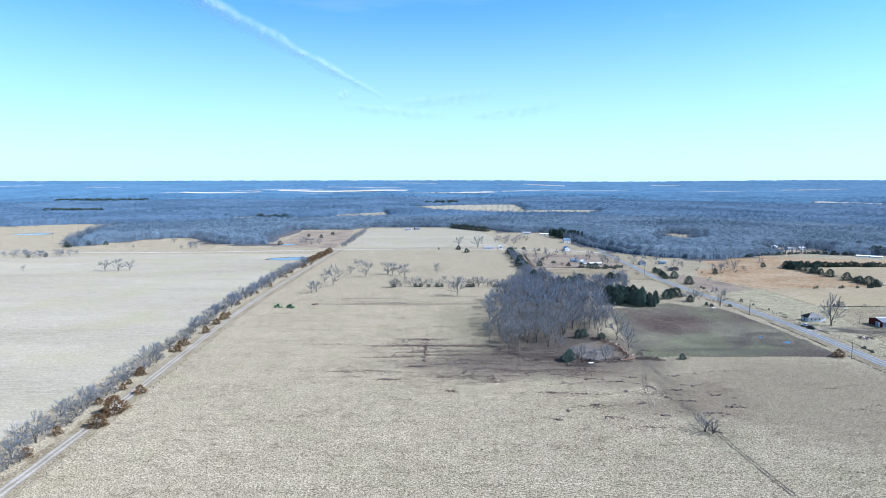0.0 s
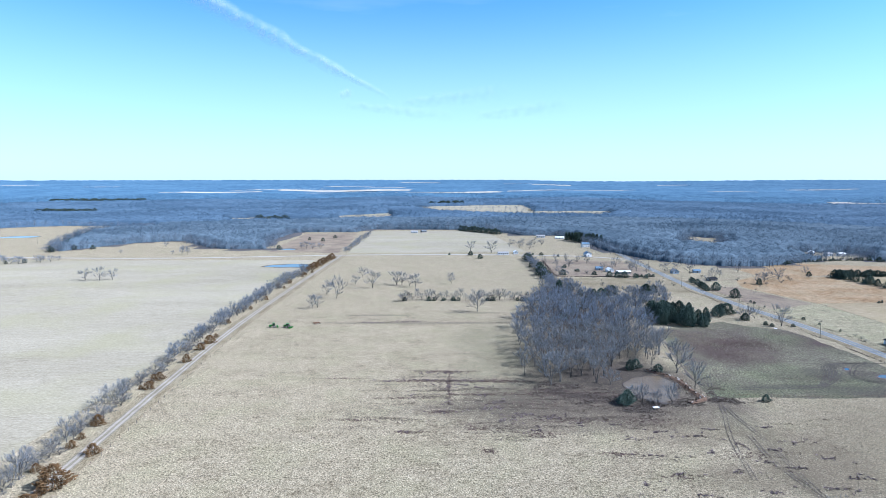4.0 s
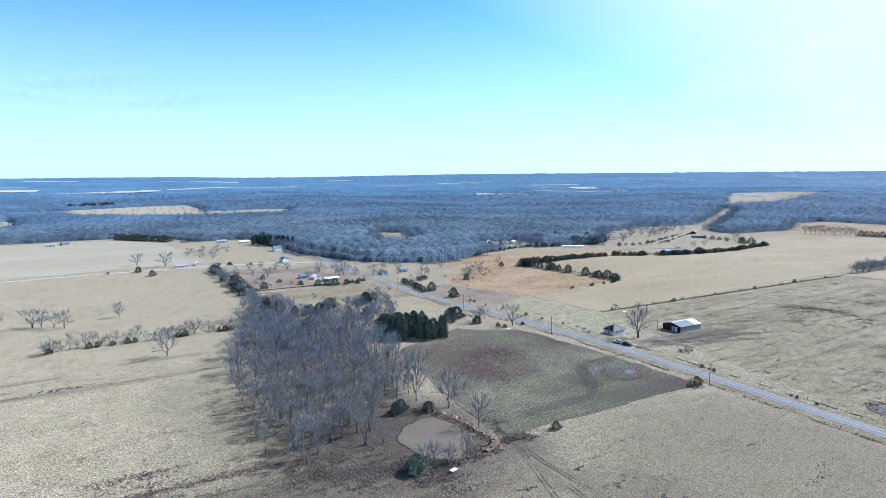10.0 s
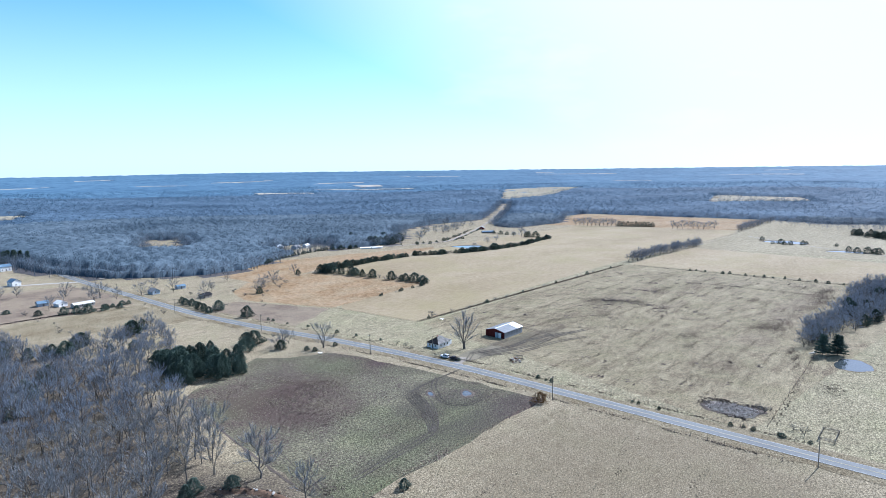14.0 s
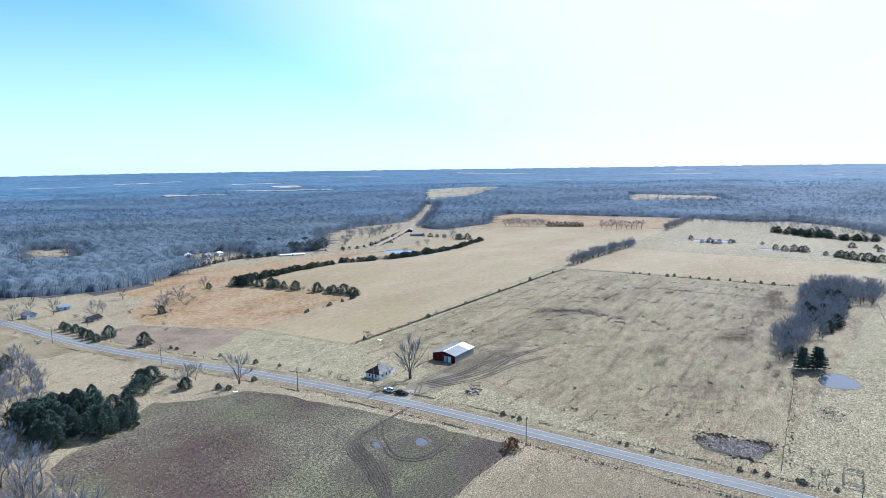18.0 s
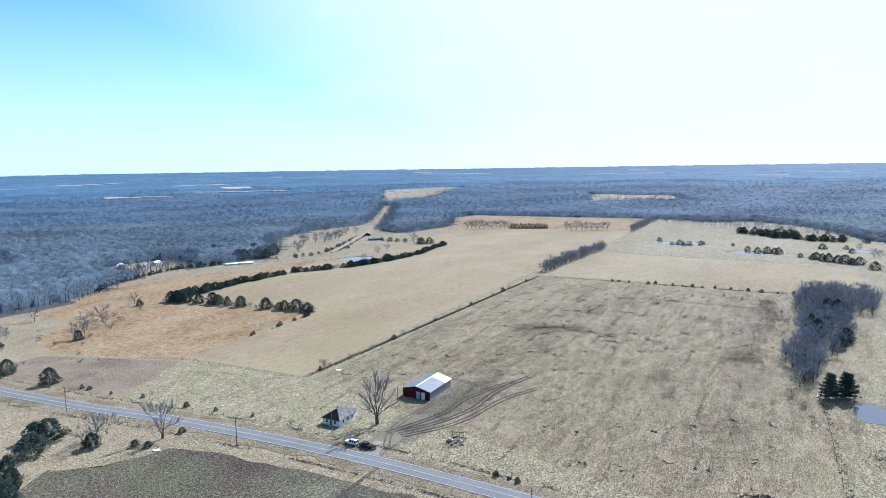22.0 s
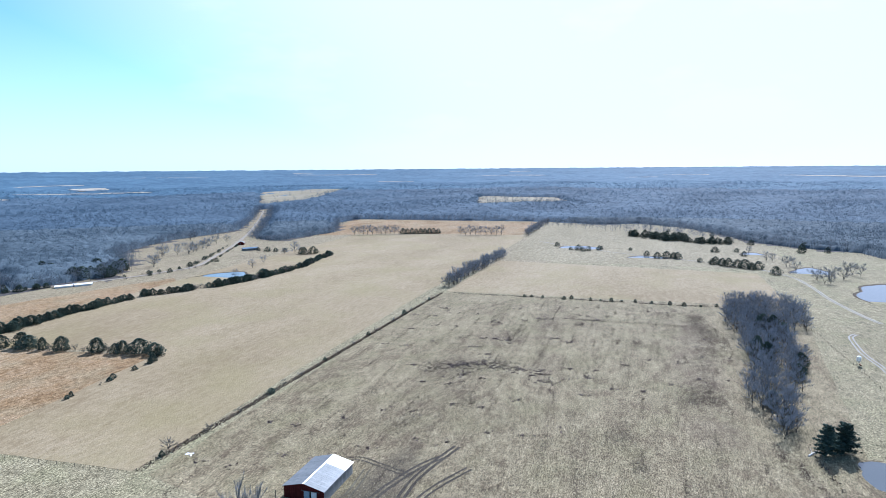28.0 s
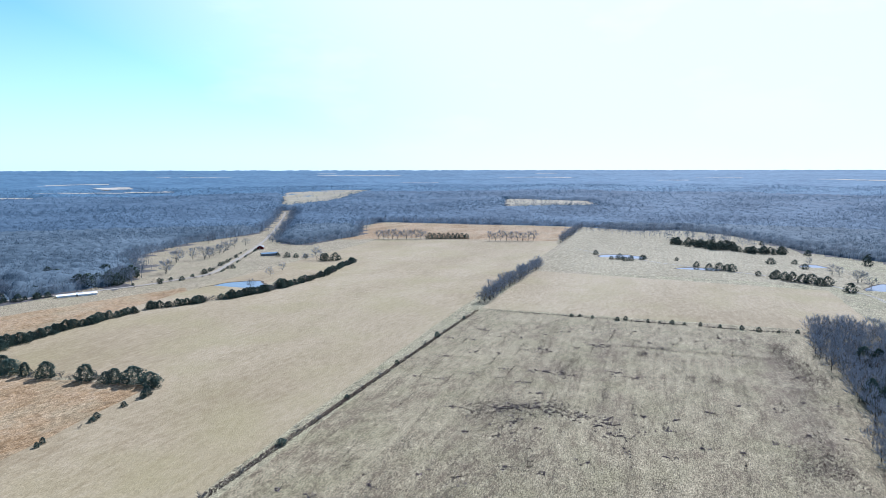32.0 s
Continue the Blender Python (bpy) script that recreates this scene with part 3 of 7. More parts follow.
for k in range(26):
    a, r = radians(-42 + 164 * (k + strip_rng.uniform(0, 1)) / 26), strip_rng.uniform(2500, 4300)
    u, w = Vector((math.sin(a), math.cos(a))), Vector((math.cos(a), -math.sin(a)))
    c, half, deep = Vector((80, 200)) + u * r, strip_rng.uniform(60, 260), strip_rng.uniform(25, 70)
    w = (w + u * strip_rng.uniform(-0.4, 0.4)).normalized()
    CLEAR_FAR.append([tuple(c - w * half), tuple(c + w * half), tuple(c + w * half * 0.9 + u * deep), tuple(c - w * half * 0.8 + u * deep)])
for q in CLEAR_FAR:
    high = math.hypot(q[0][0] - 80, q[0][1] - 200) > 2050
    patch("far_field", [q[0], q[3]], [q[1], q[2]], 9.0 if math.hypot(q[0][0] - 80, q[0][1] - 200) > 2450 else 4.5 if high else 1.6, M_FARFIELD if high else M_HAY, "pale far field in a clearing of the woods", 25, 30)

# ---- trees ----
def prism(verts, faces, a, b, ra, rb, sides=3):
    d = (b - a).normalized()
    u = d.orthogonal().normalized()
    v = d.cross(u)
    base = len(verts)
    for p, r in ((a, ra), (b, rb)):
        for k in range(sides):
            t = 2 * math.pi * k / sides
            verts.append(p + (u * math.cos(t) + v * math.sin(t)) * r)
    for k in range(sides):
        j = (k + 1) % sides
        faces.append((base + k, base + j, base + sides + j, base + sides + k))


def bare_tree_meshes(seed, height, spread, leaders=1, twigs=1050, thick=1.1, low=0.3, limbs=9):
    """Two meshes: trunk with rising limbs, and the crown of fine branches and twigs that fill a dome."""
    rng = random.Random(seed)
    tv, tf, cv, cf = [], [], [], []
    half = height * 0.45 * spread

    def jog(k):
        return Vector((rng.uniform(-1, 1), rng.uniform(-1, 1), rng.uniform(-1, 1))) * k

    def rim(a, up, k=1.0):
        """A place on the dome: bearing a, 0 at its foot to 1 at its top."""
        z = height * (low + (1 - low) * up)
        r = half * math.sqrt(max(0.06, 1 - ((up - 0.42) / 0.60) ** 2))
        return Vector((r * math.cos(a) * k, r * math.sin(a) * k, z))

    def limb(p, d, q, ra, rb, n, sides):
        """A bough that leaves p along d and bends to q."""
        c = p + d * (q - p).length * 0.5
        pts = [p]
        for k in range(1, n + 1):
            t = k / n
            pts.append(p * (1 - t) ** 2 + c * 2 * t * (1 - t) + q * t * t + (jog(0.018 * height) if k < n else Vector((0, 0, 0))))
        for k in range(n):
            prism(tv, tf, pts[k], pts[k + 1], ra + (rb - ra) * k / n, ra + (rb - ra) * (k + 1) / n, sides)
        return pts

    def sliver(p, d, ln, wide):
        s = d.orthogonal().normalized() * wide
        s.rotate(Matrix.Rotation(rng.uniform(0, 6.28), 3, d))
        i = len(cv)
        cv.extend((p - s, p + s, p + d * ln))
        cf.append((i, i + 1, i + 2))

    base = height * 0.0145 * thick
    fork = Vector((0, 0, height * low * 0.7))
    starts = []
    if leaders == 1:
        stem = limb(Vector((0, 0, -0.3)), Vector((0, 0, 1)), Vector((0, 0, height * 0.9)) + jog(0.04 * height), base, 0.04, 7, 5)
        for k in range(limbs):
            f = (low + (0.86 - low) * k / limbs) / 0.9 * 7
            starts.append((stem[int(f)].lerp(stem[min(int(f) + 1, 7)], f - int(f)), base * (1 - f / 7.5) * 0.7, k))
    else:
        for k in range(leaders):
            a = 6.28 * k / leaders + rng.uniform(-0.4, 0.4)
            q = rim(a, rng.uniform(0.75, 0.95), 0.9)
            stem = limb(Vector((math.cos(a) * base, math.sin(a) * base, -0.3)), Vector((0, 0, 1)), q, base * 0.75, 0.04, 6, 4)
            for j in range(max(3, limbs // leaders + 1)):
                f = rng.uniform(low * 0.8, 0.85) * 6
                starts.append((stem[int(f)].lerp(stem[int(f) + 1], f - int(f)), base * 0.4 * (1 - f / 8), len(starts)))
    boughs = []
    for p, r, k in starts:
        a = k * 2.4 + rng.uniform(-0.4, 0.4)
        up = min(max((p.z / height - low) / (1 - low) * 0.85 + rng.uniform(0.02, 0.3), 0.02), 0.95)
        q = rim(a, min(up + 0.12, 0.95), rng.uniform(0.65, 0.88))
        out = Vector((math.cos(a), math.sin(a), rng.uniform(0.9, 1.8))).normalized()
        pts = limb(p, out, q, max(r, 0.05), 0.03, 3, 3)
        for j in range(5):
            t = rng.uniform(0.25, 0.98) * 3
            s = pts[int(t)].lerp(pts[min(int(t) + 1, 3)], t - int(t))
            e = s + ((s - fork).normalized() + jog(0.42) + Vector((0, 0, 0.12))).normalized() * rng.uniform(0.13, 0.25) * height
            prism(tv, tf, s, e, 0.05, 0.02, 3)
            boughs.append((s, e))
        boughs.append((pts[1], pts[3]))
    fine = height / 16
    for k in range(twigs):
        s, e = rng.choice(boughs)
        t = rng.uniform(0.15, 1.0)
        d = ((s.lerp(e, t) - fork).normalized() + jog(0.42) + Vector((0, 0, 0.15))).normalized()
        first = k % 4 == 0
        sliver(s.lerp(e, t), d, rng.uniform(1.3, 2.4) * fine if first else rng.uniform(0.6, 1.5) * fine, (0.046 if first else 0.034) * fine)
    k = height / max(v.z for v in cv)
    out = []
    for nm, v, f, m in (("trunk", tv, tf, M_BARK), ("crown", cv, cf, M_TWIG)):
        me = bpy.data.meshes.new(nm)
        me.from_pydata([p * k for p in v], [], f)
        me.materials.append(m)
        out.append(me)
    return out


def cedar_meshes(seed, height, width, material, clumps=1500, fine=0.66):
    """Two meshes: trunk and an uneven cone of small foliage clumps."""
    rng = random.Random(seed)
    tv, tf, cv, cf = [], [], [], []
    prism(tv, tf, Vector((0, 0, -0.2)), Vector((0, 0, height * 0.5)), height * 0.018, 0.02, 5)
    lobes = [(rng.uniform(0, 6.28), rng.uniform(0.75, 1.2)) for _ in range(7)]
    for k in range(clumps):
        h = rng.random() ** 1.25
        prof = (1 - h ** 2.1) ** 0.72 * min(1.0, (h + 0.14) * 4.5)
        a = rng.uniform(0, 6.28)
        lob = 1 + 0.30 * math.sin(3 * a + lobes[0][0] + 5 * h) * lobes[1][1] + 0.2 * math.sin(5 * a + lobes[2][0] - 9 * h)
        r = width / 2 * 1.12 * prof * lob * math.sqrt(rng.uniform(0.3, 1.0))
        p = Vector((r * math.cos(a), r * math.sin(a), 0.03 * height + h * height * 0.95))
        out = Vector((math.cos(a), math.sin(a), rng.uniform(0.1, 0.9))).normalized()
        ln = fine * rng.uniform(0.05, 0.105) * (height * 0.5 + width * 0.6)
        s = out.orthogonal().normalized()
        s.rotate(Matrix.Rotation(rng.uniform(0, 6.28), 3, out))
        t = out.cross(s)
        b = len(cv)
        cv += [p - s * ln * 0.45, p + s * ln * 0.45, p + t * ln * 0.45, p + out * ln, p - out * ln * 0.4]
        cf += [(b, b + 2, b + 3), (b + 2, b + 1, b + 3), (b, b + 1, b + 3), (b, b + 2, b + 4), (b + 2, b + 1, b + 4)]
    res = []
    for nm, v, f, m in (("trunk", tv, tf, M_BARK), ("crown", cv, cf, material)):
        me = bpy.data.meshes.new(nm)
        me.from_pydata(v, [], f)
        me.materials.append(m)
        res.append(me)
    return res


def pine_meshes(seed, height=12.0):
    """Two meshes: trunk with boughs, and layered needle clumps."""
    rng = random.Random(seed)
    tv, tf, cv, cf = [], [], [], []
    prism(tv, tf, Vector((0, 0, -0.3)), Vector((0, 0, height * 0.97)), 0.2, 0.03, 6)
    for k in range(46):
        h = 0.07 + 0.89 * k / 46
        a = k * 2.4 + rng.uniform(-0.3, 0.3)
        ln = height * 0.27 * (1 - h) ** 0.75 * rng.uniform(0.5, 1.25) + 0.3
        d = Vector((math.cos(a), math.sin(a), rng.uniform(-0.05, 0.25)))
        p0 = Vector((0, 0, h * height))
        prism(tv, tf, p0, p0 + d * ln, 0.05, 0.015, 3)
        for q in range(40):
            t = rng.uniform(0.15, 1.05)
            p = p0 + d * ln * t + Vector((rng.uniform(-1, 1), rng.uniform(-1, 1), rng.uniform(-0.5, 0.7))) * 0.55
            o = (d + Vector((rng.uniform(-1, 1), rng.uniform(-1, 1), rng.uniform(0, 1.2))) * 0.9).normalized()
            s = o.orthogonal().normalized() * 0.27
            s.rotate(Matrix.Rotation(rng.uniform(0, 6.28), 3, o))
            b = len(cv)
            cv += [p - s, p + s, p + o * 0.75, p + o.cross(s) * 0.9]
            cf += [(b, b + 1, b + 2), (b, b + 3, b + 2)]
    res = []
    for nm, v, f, m in (("trunk", tv, tf, M_BARK), ("crown", cv, cf, M_CEDAR)):
        me = bpy.data.meshes.new(nm)
        me.from_pydata(v, [], f)
        me.materials.append(m)
        res.append(me)
    return res


BARE = [bare_tree_meshes(11 + i, 16, *v) for i, v in enumerate([(0.8, 1), (0.75, 2), (0.9, 2), (0.7, 1), (0.95, 3), (0.85, 3)])]
WIDE = [bare_tree_meshes(21 + i, 16, *v, 2300, 1.25, 0.14, 13) for i, v in enumerate([(1.2, 1), (1.35, 2), (1.25, 3), (1.1, 1)])]
BUSH = [bare_tree_meshes(40 + i, 5, 1.5, 5, 900, 1.0, 0.02, 12) for i in range(3)]
CEDAR = [cedar_meshes(70 + i, 9, w, M_CEDAR) for i, w in enumerate((5.4, 6.4, 7.4, 6.8, 5.8))]
FAR_CEDAR = [cedar_meshes(74 + i, 9, w, M_CEDAR, 380, 1.05) for i, w in enumerate((5.8, 6.6, 7.4))]
RUST = [cedar_meshes(80 + i, 6, 5.4, M_RUSSET, 800, 0.8) for i in range(2)]
PINE = [pine_meshes(90 + i) for i in range(2)]
tree_rng = random.Random(5)


def plant(meshes, x, y, height, base, name, label, category, group, wide=1.0):
    me = tree_rng.choice(meshes)
    wide *= tree_rng.uniform(0.82, 1.2)
    root = thing(name, pose(x, y, land(x, y), 0, 0, tree_rng.uniform(0, 360)), label, category, group)
    k = height / base
    root.scale = (k * wide, k * wide, k)
    for m in me:
        o = new(m.name, m)
        o.parent = root
    return root


STAND, STAND_CEDARS = [], []
FAR_CEDARS = ("cedar belt before the woods", "cedars in the far pasture", "cedars behind the hill field", "lane shrubs", "far hedgerow", "field-end tree line", "fence-line hedge")


def bare(x, y, h=16, group="bare trees", label="leafless grey hardwood tree with fine twigs", wide=1.0):
    if group in JOINED or (group.startswith("grove") and y > 425):
        STAND.append((tree_rng.choice(WIDE if group in BROAD else BARE), x, y, h / 16, wide))
        return None
    return plant(WIDE if group in BROAD else BARE, x, y, h, 16, "bare_tree", label, "tree", group, wide)


BROAD = ("lone bare trees", "hedge across the field", "yard trees", "trees by the far ponds", "hedgerow beside the gravel road", "hill hedge", "hedgerow between hay fields", "fence-line hedge", "copse of bare trees", "field-end tree line", "far hedgerow", "grove edge thicket")
JOINED = ("copse of bare trees", "hedgerow between hay fields", "field-end tree line", "far hedgerow", "hill hedge", "fence-line hedge")


def stand_mesh(trees, rows):
    """The trees deep in stands and far hedges, joined."""
    for part_no, nm, lab, material in rows:
        vs, fs, n = [], [], 0
        cache = {}
        for pair, x, y, k, wide in trees:
            me = pair[part_no]
            if me.name not in cache:
                v = np.empty(len(me.vertices) * 3)
                me.vertices.foreach_get("co", v)
                f = np.empty(len(me.loops), int)
                me.loops.foreach_get("vertex_index", f)
                cache[me.name] = (v.reshape(-1, 3), f)
            v, f = cache[me.name]
            a = tree_rng.uniform(0, 6.28)
            c, s = math.cos(a), math.sin(a)
            w = v * (k * wide, k * wide, k)
            vs.append(np.stack([w[:, 0] * c - w[:, 1] * s + x, w[:, 0] * s + w[:, 1] * c + y, w[:, 2] + land(x, y)], -1))
            fs.append(f + n)
            n += len(v)
        raw_mesh(nm, np.concatenate(vs), np.concatenate(fs), 4 if part_no == 0 else 3, material, lab, "trees")


def raw_mesh(name, verts, loops, side, material, label, category):
    me = bpy.data.meshes.new(name)
    me.vertices.add(len(verts))
    me.vertices.foreach_set("co", np.ascontiguousarray(verts).ravel())
    me.loops.add(len(loops))
    me.loops.foreach_set("vertex_index", loops)
    me.polygons.add(len(loops) // side)
    me.polygons.foreach_set("loop_start", np.arange(len(loops) // side) * side)
    me.update(calc_edges=True)
    me.materials.append(material)
    return tagged(new(name, me), label, category, "", "stuff")


def bush(x, y, h=4, group="bare shrubs", label="leafless grey-brown shrub in dry grass", wide=1.0):
    return plant(BUSH, x, y, h, 5, "shrub", label, "shrub", group, wide)


def cedar(x, y, h=8, group="cedars", label="dark green red-cedar tree", wide=1.0):
    if group in FAR_CEDARS:
        STAND_CEDARS.append((tree_rng.choice(FAR_CEDAR), x, y, h / 9, wide))
        return None
    return plant(CEDAR, x, y, h, 9, "cedar_tree", label, "tree", group, wide)


def rust_cedar(x, y, h=4, group="russet cedars beside the gravel road", wide=1.0):
    return plant(RUST, x, y, h, 6, "russet_cedar", "brownish winter cedar bush beside the gravel road", "shrub", group, wide)


def inside(x, y, poly):
    c = False
    for (x1, y1), (x2, y2) in zip(poly, poly[1:] + poly[:1]):
        if (y1 > y) != (y2 > y) and x < (x2 - x1) * (y - y1) / (y2 - y1) + x1:
            c = not c
    return c


def scatter(poly, spacing, rng, jitter=0.45):
    xs, ys = [p[0] for p in poly], [p[1] for p in poly]
    out = []
    y = min(ys)
    while y < max(ys):
        x = min(xs)
        while x < max(xs):
            px, py = x + rng.uniform(-1, 1) * jitter * spacing, y + rng.uniform(-1, 1) * jitter * spacing
            if inside(px, py, poly):
                out.append((px, py))
            x += spacing
        y += spacing
    return out


GROVE = [(26, 356), (41, 348), (58, 345), (67, 347), (70, 362), (82, 377), (98, 373), (110, 385), (115, 410), (121, 450), (130, 500), (112, 512), (60, 540), (47, 495), (35, 455), (30, 406), (27, 367)]
for x, y in scatter(GROVE, 7.8, tree_rng):
    bare(x, y, tree_rng.uniform(11, 18), "grove of bare trees", wide=1.1)
GLADE = [(95, 536), (122, 533), (121, 553), (100, 557)]
for x, y in scatter([(60, 545), (62, 572), (79, 622), (100, 606), (106, 556), (118, 553), (128, 580), (147, 571), (172, 572), (168, 531), (150, 505), (130, 503), (112, 515)], 8.0, tree_rng):
    if not inside(x, y, GLADE):
        bare(x, y, tree_rng.uniform(7, 12), "grove edge thicket", "leafless tree in the thicket beyond the grove", 1.05)
for x, y, h in [(86, 584, 9), (73, 551, 5), (107, 559, 7), (116, 559, 8), (128, 571, 8), (122, 565, 7), (89, 600, 8), (101, 567, 6), (80, 562, 5), (96, 590, 7), (143, 538, 6), (133, 545, 5), (150, 500, 8), (144, 503, 7), (112, 566, 6), (93, 577, 6), (158, 577, 8), (166, 580, 7)]:
    cedar(x, y, h, "cedars in the thicket", "dark green cedar among bare thicket trees", 1.3)
for x, y in scatter([(126, 462), (158, 455), (170, 468), (160, 492), (135, 500)], 6.2, tree_rng):
    cedar(x, y, tree_rng.uniform(7, 13), "cedar thicket", "tall dark green cedar in a thicket", 0.9)
for x, y, h in [(67, 319, 6.5), (65.5, 318, 5), (82, 366, 5.5), (86, 369, 5), (95, 362, 4.5), (80, 500, 9), (95, 520, 8), (70, 480, 8), (180.6, 489, 8), (190.3, 496.5, 8), (188, 500, 7), (193.6, 475.7, 5.5), (201, 462.6, 2.6), (202.6, 457.8, 2.4), (216.3, 457.3, 2.2), (228, 537.6, 2.0), (228.5, 533, 1.8), (229.4, 519, 1.4), (233, 502.6, 1.6), (234.4, 477, 2.2), (236.8, 462.8, 1.6), (239.3, 445, 1.6), (225, 557, 8), (221, 637, 4.5), (219, 628, 5), (220, 620, 5.5), (219, 612, 5), (217, 604, 5.5), (216, 596, 6), (215, 588, 5), (224, 591, 7.5), (151, 665, 6), (158, 662, 6), (164, 658, 6.5), (174, 656, 5), (157, 572, 9), (128, 321, 3.4), (31, 803, 6), (350, 668, 5), (276, 619, 6), (184, 655, 4)]:
    cedar(x, y, h, "scattered cedars", "dark green cedar standing in grass", 1.3)
for x, y, h in [(38, 343, 18), (66, 343, 9), (74, 320, 9), (86, 318, 9.5), (72, 322, 8), (80, 319, 7), (78, 318, 7), (104, 361, 18), (104, 338, 15), (209.8, 459.5, 16), (192.4, 478, 9), (199.3, 481.7, 10), (203, 481.5, 9), (160, 573, 13), (173, 584, 11), (168, 578, 12),
                (-111, 514, 12), (-108, 518, 11), (-111, 571, 10), (-100, 554, 21), (-94, 621, 9), (-93, 661, 12), (-76, 601, 18), (-56, 619, 14), (-51, 617, 14), (-44, 612, 13), (-38, 606, 14), (-6, 622, 12)]:
    bare(x, y, h, "lone bare trees", "leafless hardwood tree standing in pasture", 1.15)
for x, y, h in [(12, 504, 18), (-45, 541, 9), (-356, 643, 13), (-342, 643, 15), (-332, 647, 12), (-440, 640, 8), (23, 887, 15), (49, 862, 18), (236, 680, 13), (230, 700, 12), (215, 690, 12), (247, 648, 14), (232, 630, 8),
                (290, 637, 10), (310, 650, 12), (276, 623, 11), (303, 636, 10), (351, 675, 11), (297, 645, 12), (285, 628, 9), (258, 660, 8), (180, 690, 12), (190, 705, 14), (150, 690, 12), (290, 690, 10)]:
    bare(x, y, h, "lone bare trees", "leafless hardwood tree standing in pasture", 1.15)
SHADE = [bare_tree_meshes(57, 16, 1.0, 3, 2400, 1.5, 0.2, 16)]
plant(SHADE, 254.8, 396.7, 24, 16, "shade_tree", "tall leafless shade tree beside the old house", "tree", "", 1.1)
bush(100, 226, 7.5, wide=1.3)
bush(102, 224, 5.5, wide=1.3)
plant(RUST, 214, 325, 4.5, 6, "russet_bush", "brown leafy bush beside the roadside pole", "shrub", "", 1.1)
for i in range(255):
    y = 40 + i * 2.6
    x = np.interp(y, [100, 230, 334, 455, 604, 740], [-134, -138, -144, -149, -148, -145]) - 12 + tree_rng.uniform(-4.5, 2.5)
    if tree_rng.random() < 0.6:
        bare(x, y, tree_rng.uniform(5, 11), "hedgerow beside the gravel road" if y < 380 else "hill hedge", "leafless hedgerow tree beside the gravel road", wide=1.1)
    else:
        bush(x + 2, y, tree_rng.uniform(3.5, 6), "hedgerow beside the gravel road", "leafless shrub beside the gravel road", wide=1.5)
    if tree_rng.random() < 0.12 and y > 300:
        rust_cedar(x + 7 + tree_rng.uniform(-1.5, 1), y + 3, tree_rng.uniform(2.0, 3.6))
for x, y, h, w in [(-135, 232, 5, 1.5), (-136, 246, 7.5, 1.1), (-136.5, 269, 4.2, 1.0), (-149, 295, 4.5, 1.3), (-148, 282, 2.5, 1), (-147, 274, 3.2, 1), (-149, 337, 4, 1), (-150, 350, 4, 1.1), (-149, 379, 4.5, 1.2), (-151, 403, 4, 1.2), (-151, 417, 5, 1.1), (-145, 205, 3.5, 1.2), (-148, 256, 3, 1), (-146, 224, 3.5, 1.2), (-137, 241, 3, 1.2)]:
    rust_cedar(x, y, h, wide=w)
for i in range(9):
    rust_cedar(-156 + i * 0.9, 700 + i * 13, tree_rng.uniform(4, 7), wide=1.4)
for i in range(64):
    x, y = 88 + tree_rng.uniform(-5, 5), 592 + i * 3.4
    often = 0.55 if 640 < y < 725 else 0.08
    (cedar if tree_rng.random() < often else bare)(x, y, tree_rng.uniform(6, 10), "fence-line hedge", "hedge tree on the field line", 1.3)
for x, y, h in [(104, 672, 7), (108, 668, 8), (106, 690, 9), (112, 740, 8), (101, 760, 9), (125, 735, 10), (118, 780, 10), (132, 790, 9), (150, 760, 11), (176, 735, 12), (186, 716, 12), (168, 716, 10), (142, 770, 9), (196, 690, 11), (120, 962, 11), (104, 899, 10), (92, 915, 12), (110, 930, 12), (86, 952, 10), (100, 945, 12), (128, 950, 11), (80, 930, 9)]:
    bare(x, y, h, "yard trees", "leafless tree in the farmyard", 1.3)
for i in range(34):
    x, y = tree_rng.uniform(100, 200), tree_rng.uniform(600, 820)
    if not (140 < x < 185 and 675 < y < 720) and not (155 < x < 180 and y > 812):
        bush(x, y, tree_rng.uniform(1.2, 3.5), "yard shrubs", "leafless brown shrub in the weedy yard", 1.5)
for x, y, h in [(263, 620, 3), (270, 606, 2.5), (282, 618, 3), (300, 626, 4), (316, 640, 4), (250, 575, 2.5), (258, 590, 2), (322, 655, 4), (266, 640, 3.5), (345, 660, 3), (240, 660, 3), (236, 600, 2)]:
    bush(x, y, h, "yard shrubs", "leafless brown shrub beside the orange field", 1.6)
for x, y, h in [(139, 676, 4), (107, 676, 6), (194, 664, 3), (190, 665, 3.5), (182, 662, 3), (178, 663, 3.4), (127, 700, 3), (118, 725, 4), (110, 835, 4), (130, 826, 3), (100, 840, 3), (21, 836, 6), (-6, 839, 3)]:
    cedar(x, y, h, "yard cedars", "dark cedar shrub in the weedy yard", 1.5)
for i in range(28):
    x = -46 + i * 3.9
    (bush if tree_rng.random() < 0.35 else bare)(x, 546 + tree_rng.uniform(-4, 4), tree_rng.uniform(6, 11), "hedge across the field", "leafless hedge tree across the field", 1.0)
    if tree_rng.random() < 0.45:
        cedar(x + 2, 544, tree_rng.uniform(2.5, 4.5), "hedge across the field", "low dark cedar under the hedge trees", 1.5)
for i in range(24):
    bare(-141 + tree_rng.uniform(-4, 4), 858 + i * 10.5, tree_rng.uniform(7, 10), "hill hedge", "leafless hedge tree beside the hill field", 1.2)
